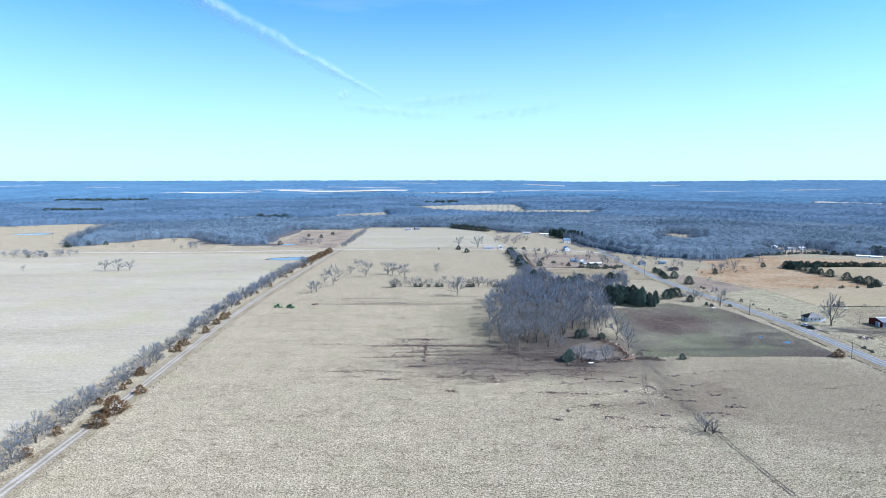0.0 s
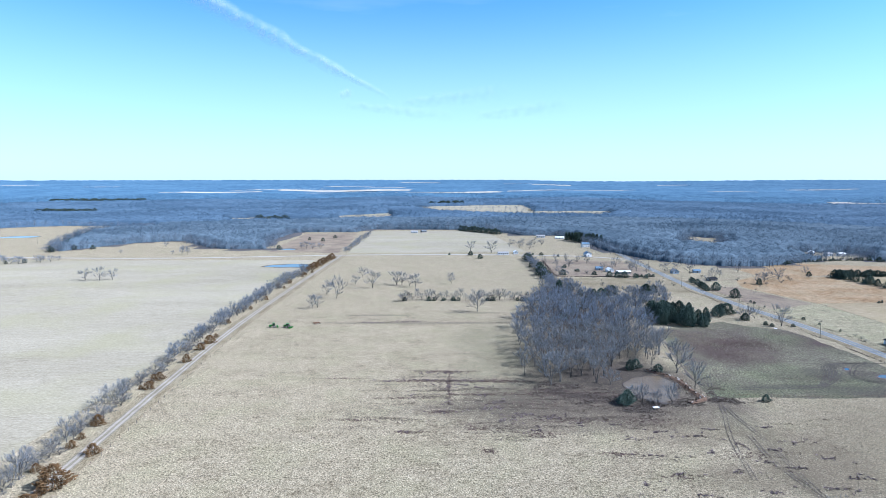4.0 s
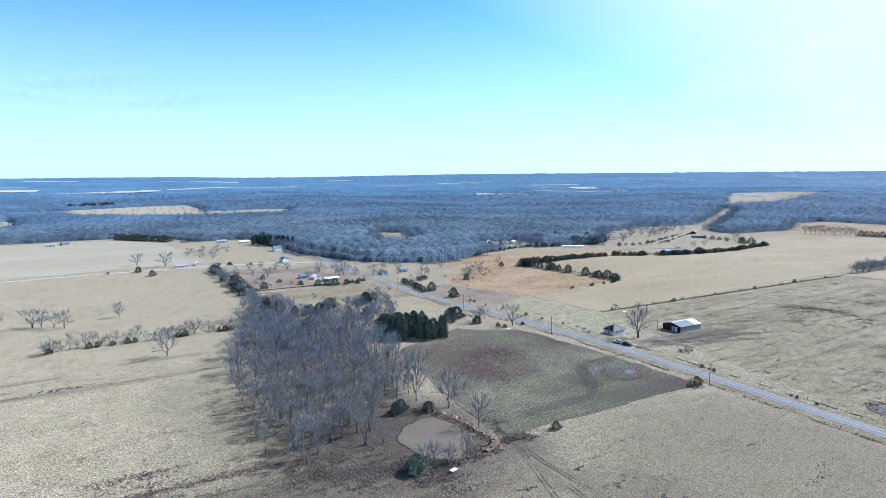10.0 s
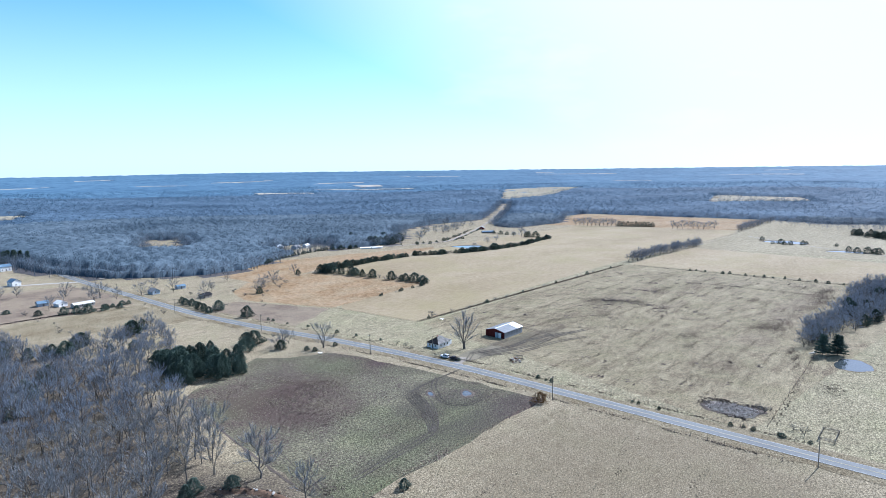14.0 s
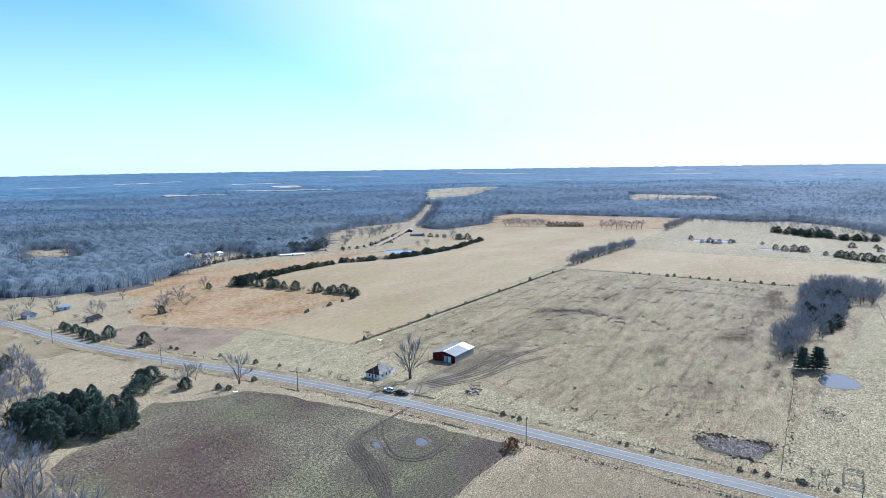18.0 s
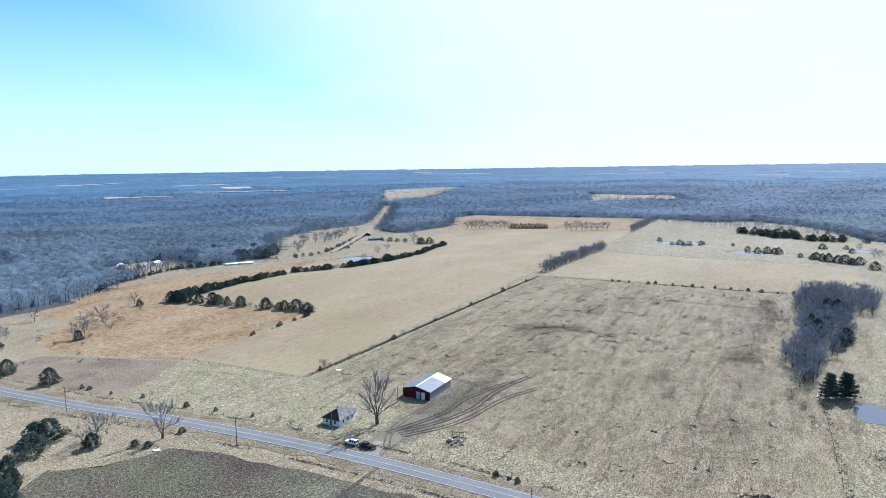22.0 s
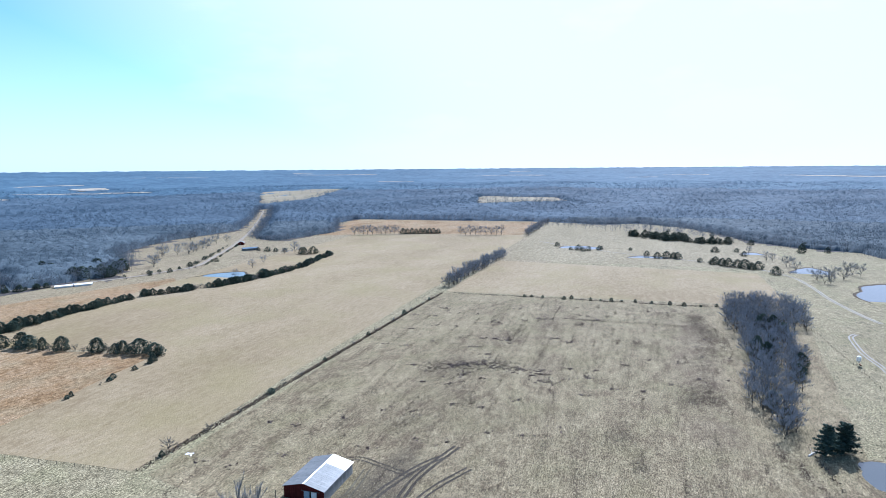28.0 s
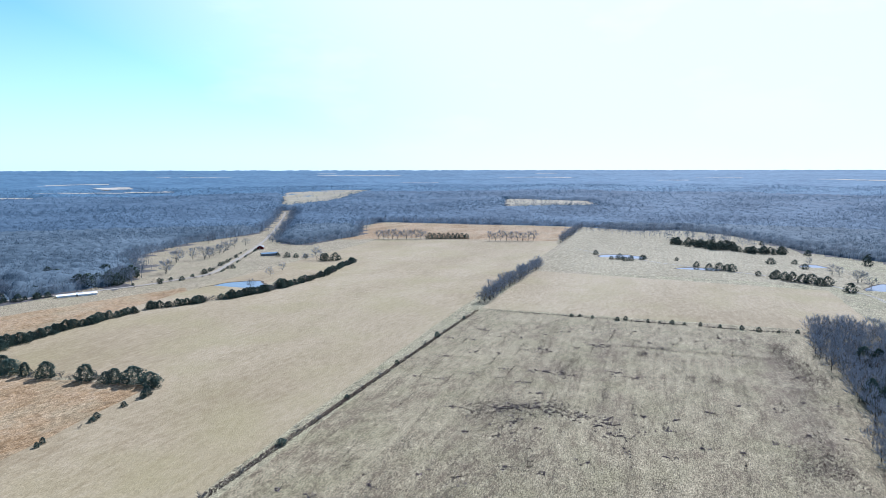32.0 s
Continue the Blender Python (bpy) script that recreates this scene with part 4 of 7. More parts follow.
for row in ([(371, 657), (386, 663), (401, 666), (423, 667), (439, 669), (470, 667), (496, 665)], [(507, 664), (528, 651), (555, 637), (596, 627), (640, 624), (686, 628), (735, 640), (778, 648)]):
    for i, (p, d) in enumerate(curve_points(row, 2.9)):
        tall = 5.4 + 2.2 * noise.noise((p.x * 0.06, p.y * 0.06, 4)) + (1.2 if p.x < 420 else 0)
        if p.x < 540 or tree_rng.random() < 0.72:
            cedar(p.x, p.y + tree_rng.uniform(-1.8, 1.8), tall * tree_rng.uniform(0.75, 1.15), "cedar windbreak", "dark cedar in the windbreak row", 1.45)
        if p.x > 535 and tree_rng.random() < 0.4:
            bush(p.x, p.y + tree_rng.uniform(-3, 3), tree_rng.uniform(3.5, 6), "windbreak shrubs", "leafless grey shrub in the windbreak row", 1.2)
for x, y, h in [(371, 661, 8), (372, 655, 9), (374, 648, 8.5), (375, 636, 7), (379, 626, 8.5), (378, 620, 7.5), (378, 610, 7), (380, 599, 8), (383, 578, 8), (385, 563, 7), (384, 567, 5.5), (388, 555, 8), (388, 545, 6.5), (386, 541, 5), (378, 537, 4.2), (375, 536, 3.4), (365, 536, 2.2), (352, 536, 2.6), (349, 535, 1.8), (329, 535, 2.4), (326, 534, 2.0)]:
    cedar(x, y, h, "cedars on the field corner", "dark cedar on the field corner", 1.35)
for x, y, h in [(382, 592, 4), (381, 585, 3.5), (384, 572, 4.5), (377, 604, 3.5), (343, 534, 1.6)]:
    bush(x, y, h, "windbreak shrubs", "leafless grey shrub among the corner cedars", 1.3)
for i, (p, d) in enumerate(curve_points([(372, 752), (401, 768), (454, 783), (480, 784), (500, 775), (513, 769)], 5.5)):
    cedar(p.x, p.y + tree_rng.uniform(-1.5, 1.5), tree_rng.uniform(2.0, 4.4), "lane-side cedars", "low dark cedar beside the lane", 1.5)
for x, y in scatter([(363, 258), (381, 247), (414, 244), (423, 237), (469, 229), (515, 228), (531, 211), (585, 202), (606, 213), (609, 230), (594, 250), (541, 255), (463, 252), (409, 263)], 5.4, tree_rng):
    bare(x, y, tree_rng.uniform(7, 12), "copse of bare trees", "leafless tree in the pasture copse", 1.1)
for x, y, h in [(470, 248, 11), (463, 245, 10), (400, 254, 7), (455, 232, 8), (520, 232, 11), (526, 236, 10), (512, 228, 9), (440, 236, 7), (480, 240, 9), (384, 252, 6)]:
    cedar(x, y, h, "copse of bare trees", "dark cedar within the copse")
for x, y in [(358, 245.5), (361.5, 239.5)]:
    plant(PINE, x, y, 11, 12, "pine_tree", "dark green pine beside the stock pond", "tree", "pines by the pond", 1.6)
for i in range(60):
    bare(606 + i * 3.7, 453 + tree_rng.uniform(-3.5, 3.5), tree_rng.uniform(9, 14), "hedgerow between hay fields", "leafless hedgerow tree between hay fields", 1.2)
for i in range(16):
    x = 300 + 17 * i + tree_rng.uniform(-6, 6)
    (bush if i % 3 else cedar)(x, 456 + tree_rng.uniform(-1, 1) - (x - 300) * 0.02, tree_rng.uniform(1.5, 3.2), "fence-line shrubs", "small shrub on the fence line", 1.4)
for x, y, h in [(238.5, 420, 1.8), (240, 426, 2.2), (241, 433, 1.6), (262, 405, 1.5)]:
    bush(x, y, h, "yard shrubs", "brushy leafless shrub beside the old house", 1.6)
bush(300, 459, 5, "fence-line shrubs", "grey-brown shrub at the fence corner", 1.2)
for i in range(18):
    cedar(584 + tree_rng.uniform(-2, 2), 228 + i * 9.4 + tree_rng.uniform(-4, 4), tree_rng.uniform(1.2, 3.0), "fence-line cedars", "small cedar on the wire fence", 1.3)
for i in range(13):
    cedar(238 + tree_rng.uniform(-1.5, 1.5), tree_rng.uniform(215, 400), tree_rng.uniform(0.8, 1.9), "verge cedars", "tiny cedar seedling on the road verge", 1.5)
for x, y, h in [(258, 250, 3.5), (261, 253, 2.5), (247, 238, 3), (244, 234, 4)]:
    bush(x, y, h, "marsh shrubs", "dark shrub beside the marshy pond", 1.2)
EAST = [(834, 243, 5), (825, 229, 8), (819, 232, 7), (807, 219, 9), (812, 224, 8), (799, 205, 9), (803, 211, 8), (794, 194, 8), (790, 200, 7), (758, 185, 8), (906, 190, 6), (941, 217, 7), (949, 192, 5), (930, 315, 4), (881, 296, 6), (859, 285, 7), (863, 275, 8), (858, 264, 8), (862, 268, 7), (955, 408, 6), (915, 386, 4), (918, 377, 7), (912, 364, 6), (925, 352, 6), (905, 370, 5), (938, 350, 4)]
for x, y, h in EAST:
    cedar(x, y, h, "cedars in the far pasture", "dark round cedar in the far pasture", 1.6)
for x, y in scatter([(1137, 316), (1120, 325), (1085, 300), (1062, 270), (1038, 225), (1030, 190), (1050, 188), (1065, 225), (1110, 250)], 10, tree_rng):
    cedar(x, y, tree_rng.uniform(5, 10), "cedar belt before the woods", "dark cedar in the belt before the woods", 1.4)
for x, y, h in [(1062, 188, 8), (1040, 162, 7), (1046, 111, 8), (1025, 102, 7), (1000, 110, 8), (1137, 200, 6), (1180, 260, 6), (960, 120, 8), (970, 90, 7)]:
    cedar(x, y, h, "cedar belt before the woods", "dark cedar in the belt before the woods", 1.4)
for x, y, h in [(872, 173, 11), (862, 169, 10), (821, 164, 13), (826, 160, 12), (790, 162, 10), (740, 147, 13), (744, 135, 12), (736, 158, 13), (711, 158, 12), (716, 152, 13), (775, 124, 14), (780, 118, 13), (765, 116, 14), (725, 160, 11)]:
    bare(x, y, h, "trees by the far ponds", "leafless tree beside a far pond", 1.3)
for x, y, h in [(940, 180, 10), (400, 1000, 12)]:
    bare(x, y, h, "trees by the far ponds", "leafless tree beside a far pond", 1.3)
for i in range(20):
    k = i / 19
    (cedar if k > 0.55 else bare)(1030 + 52 * k, 739 - 124 * k, tree_rng.uniform(8, 10) if k > 0.55 else tree_rng.uniform(13, 18), "field-end tree line", "tree in the field-end line", 1.2)
for i in range(9):
    k = i / 8
    bare(1064 + 25 * k, 573 - 61 * k, tree_rng.uniform(13, 18), "field-end tree line", "leafless tree in the field-end line", 1.1)
for i in range(30):
    bare(1074 + i * 8, 471 + tree_rng.uniform(-4, 4), tree_rng.uniform(11, 14), "far hedgerow", "leafless far hedgerow tree", 1.3)
for x, y in scatter([(176, 1020), (196, 982), (222, 965), (222, 985), (190, 1030)], 8, tree_rng):
    plant(PINE, x, y, 14, 12, "pine_tree", "tall dark green pine beside the farmhouse", "tree", "pine row", 0.9)
for i in range(14):
    k = i / 13
    cedar(18 + 63 * k, 1206 - 78 * k, tree_rng.uniform(8, 12), "cedars behind the hill field", "dark cedar behind the hill field", 1.4)

for x, y, h in [(632, 769, 15), (640, 776, 11), (700, 820, 14), (710, 826, 16), (722, 818, 15), (732, 810, 17), (745, 815, 13), (760, 822, 15), (778, 828, 14), (792, 833, 16), (820, 850, 14), (853, 865, 15), (873, 863, 13), (900, 940, 14), (880, 930, 13), (775, 694, 17), (770, 705, 9), (690, 680, 9), (600, 650, 8), (655, 670, 10)]:
    bare(x, y, h, "far hedgerow", wide=1.3)
for x, y in scatter([(545, 785), (552, 770), (580, 752), (625, 800), (600, 850), (565, 840)], 10, tree_rng):
    (cedar if tree_rng.random() < 0.35 else bare)(x, y, tree_rng.uniform(7, 12), "far hedgerow", "dark cedar among bare trees", 1.3)
for x, y, h in [(789, 754, 5), (786, 739, 6), (787, 728, 5), (788, 716, 5), (772, 680, 9), (781, 673, 9), (776, 686, 8), (592, 738, 4), (608, 728, 4), (625, 732, 3), (645, 736, 5), (660, 742, 4), (695, 759, 4), (720, 770, 4), (758, 788, 4), (494, 774, 6), (490, 786, 6), (521, 793, 6), (505, 770, 5), (685, 735, 4)]:
    cedar(x, y, h, "lane shrubs", "dark cedar shrub beside the lane", 1.5)
for x, y, h in [(-528, 752, 9), (-522, 766, 10), (-515, 760, 8), (-507, 757, 9), (-499, 758, 10), (-493, 760, 8), (-489, 775, 9), (-484, 779, 8), (-349, 846, 11), (-342, 846, 11), (-361, 846, 6), (-430, 850, 7), (-362, 882, 9), (-408, 932, 9), (-330, 905, 10), (-204, 913, 11), (-183, 908, 10), (-194, 905, 10), (-212, 918, 9), (-300, 890, 9)]:
    bare(x, y, h, "far hedgerow", wide=1.3)
for x, y, h in [(-545, 760, 9), (-538, 772, 10), (-532, 781, 8), (-505, 770, 9), (-480, 768, 8), (-472, 774, 9), (-558, 768, 8), (-470, 786, 7)]:
    bare(x, y, h, "far hedgerow", wide=1.3)
for x, y, h in [(-512, 756, 4), (-496, 764, 5), (-636, 1106, 9), (-628, 1120, 8), (-603, 1164, 9), (-595, 1150, 8), (-531, 869, 7), (-540, 880, 8), (-497, 905, 6), (-520, 900, 7), (-240, 905, 6), (-560, 950, 8), (-570, 975, 9), (-200, 1010, 6), (-190, 1060, 6), (-225, 1030, 5)]:
    cedar(x, y, h, "far hedgerow", "dark cedar among bare trees", 1.4)
for poly in ([(-1314, 2080), (-1066, 2215), (-1080, 2280), (-1330, 2150)], [(-1074, 1640), (-932, 1665), (-940, 1710), (-1080, 1690)], [(-460, 1480), (-370, 1420), (-360, 1445), (-450, 1510)], [(-60, 2110), (60, 2110), (60, 2160), (-60, 2150)]):
    for x, y in scatter(poly, 15, tree_rng):
        cedar(x, y, tree_rng.uniform(12, 16), "far hedgerow", "dark cedar stand in the woods", 1.7)
for off in (-6, 6):
    for p, d in curve_points([(566, 743), (606, 734), (647, 731), (720, 765), (834, 824)], 8.0):
        if tree_rng.random() < 0.8:
            (cedar if tree_rng.random() < 0.4 else bush)(p.x + d.y * off, p.y - d.x * off, tree_rng.uniform(1.4, 3.0), "lane hedges", "low brushy shrub beside the gravel lane", 1.5)
stand_mesh(STAND, ((0, "stand_trunks", "grey trunks and limbs of massed bare trees", M_BARK), (1, "stand_twigs", "fine grey twigs of massed bare trees", M_STANDTWIG)))
stand_mesh(STAND_CEDARS, ((0, "far_cedar_trunks", "grey-brown trunks of far cedars", M_BARK), (1, "far_cedar_crowns", "dark green foliage of far cedars", M_CEDAR)))

# ---- far woods ----
CLEARINGS = CLEAR_NEAR + CLEAR_FAR
BOXES = [(min(p[0] for p in c), max(p[0] for p in c), min(p[1] for p in c), max(p[1] for p in c)) for c in CLEARINGS]


def wooded(x, y):
    return not any(a < x < b and c < y < d and inside(x, y, q) for q, (a, b, c, d) in zip(CLEARINGS, BOXES))


def within(x, y):
    """Which of many points stand in the woods."""
    free = np.ones(x.shape, bool)
    for q, (a, b, c, d) in zip(CLEARINGS, BOXES):
        near = (x > a) & (x < b) & (y > c) & (y < d)
        if not near.any():
            continue
        px, py = x[near], y[near]
        odd = np.zeros(px.shape, bool)
        for (x1, y1), (x2, y2) in zip(q, q[1:] + q[:1]):
            if y1 != y2:
                odd ^= ((y1 > py) != (y2 > py)) & (px < (x2 - x1) * (py - y1) / (y2 - y1) + x1)
        free[near] &= ~odd
    return free


def lands(x, y):
    return np.array([land(p, q) for p, q in zip(x.ravel(), y.ravel())]).reshape(x.shape)


def crowns_over(x, y, cell, table):
    """Height of the lumpy canopy over each point, in parts of a tree's height, from crowns on a jittered grid."""
    i, j = np.floor(x / cell).astype(int), np.floor(y / cell).astype(int)
    best = np.zeros(x.shape)
    for di in (-1, 0, 1):
        for dj in (-1, 0, 1):
            r = table[(i + di) % 256, (j + dj) % 256]
            cx, cy = (i + di + 0.5 + 0.4 * r[..., 0]) * cell, (j + dj + 0.5 + 0.4 * r[..., 1]) * cell
            d = np.hypot(x - cx, y - cy) / cell
            best = np.maximum(best, (1 + 0.16 * r[..., 2]) * np.clip(1 - 0.7 * d * d, 0.58, 1))
    return best


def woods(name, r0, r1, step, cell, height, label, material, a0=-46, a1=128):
    """The inner mass of a wood, lump by lump, with shade and haze in its colour; the crowns stand out of it."""
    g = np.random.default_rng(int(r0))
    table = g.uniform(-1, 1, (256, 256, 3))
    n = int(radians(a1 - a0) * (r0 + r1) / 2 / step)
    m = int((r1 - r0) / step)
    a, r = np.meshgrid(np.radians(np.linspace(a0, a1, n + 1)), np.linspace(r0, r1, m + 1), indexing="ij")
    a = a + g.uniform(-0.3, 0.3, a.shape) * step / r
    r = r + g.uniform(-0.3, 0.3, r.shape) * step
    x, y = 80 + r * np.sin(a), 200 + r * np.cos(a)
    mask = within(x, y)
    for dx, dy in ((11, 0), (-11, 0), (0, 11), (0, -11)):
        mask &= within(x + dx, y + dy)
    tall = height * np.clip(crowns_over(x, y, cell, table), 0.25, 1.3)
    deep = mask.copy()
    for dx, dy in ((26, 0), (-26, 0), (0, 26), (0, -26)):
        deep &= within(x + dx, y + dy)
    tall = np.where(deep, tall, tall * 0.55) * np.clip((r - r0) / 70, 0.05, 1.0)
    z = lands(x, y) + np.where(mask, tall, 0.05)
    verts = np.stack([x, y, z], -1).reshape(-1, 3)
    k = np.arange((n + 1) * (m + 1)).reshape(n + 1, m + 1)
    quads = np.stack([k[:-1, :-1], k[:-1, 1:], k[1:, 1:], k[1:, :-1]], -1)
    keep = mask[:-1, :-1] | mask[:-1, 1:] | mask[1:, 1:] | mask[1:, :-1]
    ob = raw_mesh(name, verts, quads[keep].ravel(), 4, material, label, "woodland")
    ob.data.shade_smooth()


def wood_spots(r0, r1, spacing, seed, a0=-44, a1=126):
    """Places of single trees in the woods between two distances."""
    g = np.random.default_rng(seed)
    k = np.arange(-r1, r1, spacing)
    x, y = np.meshgrid(k, k)
    x = x.ravel() + g.uniform(-0.48, 0.48, x.size) * spacing + 80
    y = y.ravel() + g.uniform(-0.48, 0.48, y.size) * spacing + 200
    r, a = np.hypot(x - 80, y - 200), np.degrees(np.arctan2(x - 80, y - 200))
    r = r + g.uniform(-60, 60, r.size)
    ok = (r > r0) & (r < r1) & (a > a0) & (a < a1)
    x, y = x[ok], y[ok]
    ok = within(x, y)
    return list(zip(x[ok], y[ok]))


def edge_spots(step, seed):
    """Places along the borders where the woods meet the fields."""
    g = np.random.default_rng(seed)
    spots = []
    for q in CLEAR_NEAR:
        for (x1, y1), (x2, y2) in zip(q, q[1:] + q[:1]):
            long = math.hypot(x2 - x1, y2 - y1)
            for i in range(int(long / step)):
                for row in (-3, 2, 9):
                    f = (i + g.uniform(-0.4, 0.4)) * step / long
                    x, y = x1 + (x2 - x1) * f, y1 + (y2 - y1) * f
                    nx, ny = (y2 - y1) / long, -(x2 - x1) / long
                    if inside(x + nx * 4, y + ny * 4, q):
                        nx, ny = -nx, -ny
                    x, y = x + nx * row + g.uniform(-5, 5), y + ny * row + g.uniform(-5, 5)
                    if y > 60 and math.hypot(x, y) > 420 and (wooded(x, y) or g.random() < 0.4):
                        spots.append((x, y))
    return spots


def loose_trees(spots, height, label, material, slivers, size, seed, broad=3.6, name="woodland_edge"):
    """Trees with bare trunks and rising twigs that fan out into a dome."""
    g = np.random.default_rng(seed)
    p = np.array(spots)
    n = len(p)
    z0 = lands(p[:, 0], p[:, 1])
    h = height * g.uniform(0.7, 1.22, n) * (1 + 0.16 * np.sin(p[:, 0] * 0.013 + 2 * np.sin(p[:, 1] * 0.007)) + 0.12 * np.sin(p[:, 1] * 0.021 + p[:, 0] * 0.006))
    a = g.uniform(0, 2 * np.pi, (n, slivers))
    up = g.uniform(0.0, 1.0, (n, slivers))
    rr = broad * g.uniform(0.7, 1.25, (n, 1)) * np.sqrt(np.clip(1 - (2 * up - 0.9) ** 2, 0.05, 1)) * np.sqrt(g.uniform(0.1, 1, (n, slivers)))
    c = np.stack([p[:, :1] + rr * np.cos(a), p[:, 1:] + rr * np.sin(a), z0[:, None] + h[:, None] * (0.3 + 0.62 * up)], -1)
    out = np.stack([np.cos(a) * rr, np.sin(a) * rr, h[:, None] * (0.12 + 0.6 * up)], -1)
    out = out / np.linalg.norm(out, axis=-1, keepdims=True) + g.uniform(-0.35, 0.35, (n, slivers, 3))
    out /= np.linalg.norm(out, axis=-1, keepdims=True)
    side = np.cross(out, g.uniform(-1, 1, (n, slivers, 3)))
    side /= np.linalg.norm(side, axis=-1, keepdims=True)
    ln = size[0] * g.uniform(0.5, 1.2, (n, slivers, 1))
    tri = np.stack([c - side * size[1], c + side * size[1], c + out * ln], -2).reshape(n, -1, 3)
    trunks = []
    for k in (0, 1):
        w = np.array([0.2, 0.1]) if k else np.array([0.1, -0.2])
        trunks.append(np.stack([np.stack([p[:, 0] - w[0], p[:, 1] + w[1], z0 - 0.5], -1), np.stack([p[:, 0] + w[0], p[:, 1] - w[1], z0 - 0.5], -1), np.stack([p[:, 0], p[:, 1], z0 + h * 0.85], -1)], 1))
    v = np.concatenate([tri] + trunks, 1).reshape(-1, 3)
    raw_mesh(name, v, np.arange(len(v)), 3, material, label, "woodland")


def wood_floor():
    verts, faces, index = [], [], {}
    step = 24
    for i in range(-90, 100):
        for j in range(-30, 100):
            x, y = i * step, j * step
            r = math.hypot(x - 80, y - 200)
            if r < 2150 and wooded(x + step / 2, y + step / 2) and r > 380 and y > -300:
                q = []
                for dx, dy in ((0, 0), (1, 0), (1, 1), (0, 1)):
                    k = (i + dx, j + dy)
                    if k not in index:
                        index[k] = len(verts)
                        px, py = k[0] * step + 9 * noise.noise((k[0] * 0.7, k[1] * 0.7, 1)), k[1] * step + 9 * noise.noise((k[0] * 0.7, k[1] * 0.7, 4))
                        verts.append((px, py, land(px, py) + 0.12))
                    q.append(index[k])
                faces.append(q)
    return mesh_ob("woodland_floor", verts, faces, M_WOODFLOOR, None, "brown leaf litter under the winter woods, its colour darkened for shade", "woodland floor", "", "structure", True)


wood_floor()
woods("wood_interior", 420, 1290, 3.6, 8.6, 10.3, "lumpy mass inside the leafless woods, shade in its colour", M_WOODS)
woods("wood_interior", 1240, 2330, 7.0, 13.0, 10.3, "lumpy mass inside woods further off, shade and haze in its colour", M_MIDWOODS)
woods("distant_woods", 2250, 4820, 17.0, 44.0, 10.0, "distant woodland with haze blue in its colour", M_FARWOODS)
near_spots = wood_spots(420, 1150, 8.0, 13)
for k, (material, label) in enumerate(((M_WOODTWIG, "grey leafless crowns of the winter woods"), (M_PALETWIG, "pale grey leafless crowns in the winter woods"), (M_DIMTWIG, "dark brown-grey leafless crowns in the winter woods"), (M_WOODTWIG, "grey leafless crowns deep in the winter woods"))):
    loose_trees(near_spots[k::4], 12.5, label, material, 44, (2.3, 0.095), 3 + 10 * k, 4.5, "winter_woods")
loose_trees(wood_spots(1050, 1750, 11.5, 14), 13.0, "leafless crowns of woods further off, tinted blue for haze", M_MIDTWIG, 28, (3.2, 0.15), 4, 5.8, "winter_woods")
loose_trees(wood_spots(1650, 2700, 17.0, 15), 13.5, "leafless crowns of woods far off, tinted bluer for haze", M_FARTWIG, 18, (4.0, 0.26), 5, 8.0, "winter_woods")
loose_trees(edge_spots(7.0, 7), 11.5, "grey leafless trees along the wood's edge", M_EDGETWIG, 60, (2.0, 0.09), 7)
loose_trees(scatter([(1700, 700), (2030, 775), (1995, 545), (1800, 485)], 26, tree_rng) + scatter([(1560, 1255), (2040, 1580), (2300, 1390), (1840, 1295)], 60, tree_rng) + scatter([(1340, 470), (1295, 371), (1330, 306), (1270, 241), (1180, 199), (1077, 165), (1060, 180), (1110, 250), (1150, 320), (1260, 470)], 15, tree_rng) + scatter([(-100, 2040), (239, 2111), (455, 1800), (374, 1600), (230, 1640), (-40, 1776)], 45, tree_rng), 12.5, "scattered grey leafless trees in far clearings", M_EDGETWIG, 60, (2.2, 0.13), 8)

# ---- building helpers ----
def box_bm(sx, sy, sz, at=(0, 0, 0), bevel=0.0, bm=None, turn=None):
    """A box with its base centre at the given place."""
    own = bm is None
    bm = bm or bmesh.new()
    res = bmesh.ops.create_cube(bm, size=1.0)
    vs = res["verts"]
    m = Matrix.Translation(Vector(at) + Vector((0, 0, sz / 2))) @ (turn or Matrix()) @ Matrix.Diagonal((sx, sy, sz, 1))
    bmesh.ops.transform(bm, matrix=m, verts=vs)
    if bevel and own:
        bmesh.ops.bevel(bm, geom=bm.edges[:], offset=bevel, segments=2, affect="EDGES", profile=0.6)
    return bm


def prism_bm(profile, x0, x1):
    """A solid with the outline (y, z), drawn out along x."""
    bm = bmesh.new()
    a = [bm.verts.new((x0, y, z)) for y, z in profile]
    b = [bm.verts.new((x1, y, z)) for y, z in profile]
    bm.faces.new(a[::-1])
    bm.faces.new(b)
    n = len(a)
    for i in range(n):
        bm.faces.new((a[i], a[(i + 1) % n], b[(i + 1) % n], b[i]))
    bmesh.ops.recalc_face_normals(bm, faces=bm.faces[:])
    return bm


def tube_bm(points, radii, sides=8):
    """One closed tube through the points, with a radius at each."""
    pts = [Vector(p) for p in points]
    u = (pts[-1] - pts[0]).orthogonal().normalized()
    v = (pts[-1] - pts[0]).normalized().cross(u)
    bm = bmesh.new()
    rings = [[bm.verts.new(p + (u * math.cos(2 * math.pi * k / sides) + v * math.sin(2 * math.pi * k / sides)) * r) for k in range(sides)] for p, r in zip(pts, radii)]
    for a, b in zip(rings, rings[1:]):
        for k in range(sides):
            j = (k + 1) % sides
            bm.faces.new((a[k], a[j], b[j], b[k]))
    bm.faces.new(rings[0][::-1])
    bm.faces.new(rings[-1])
    return bm


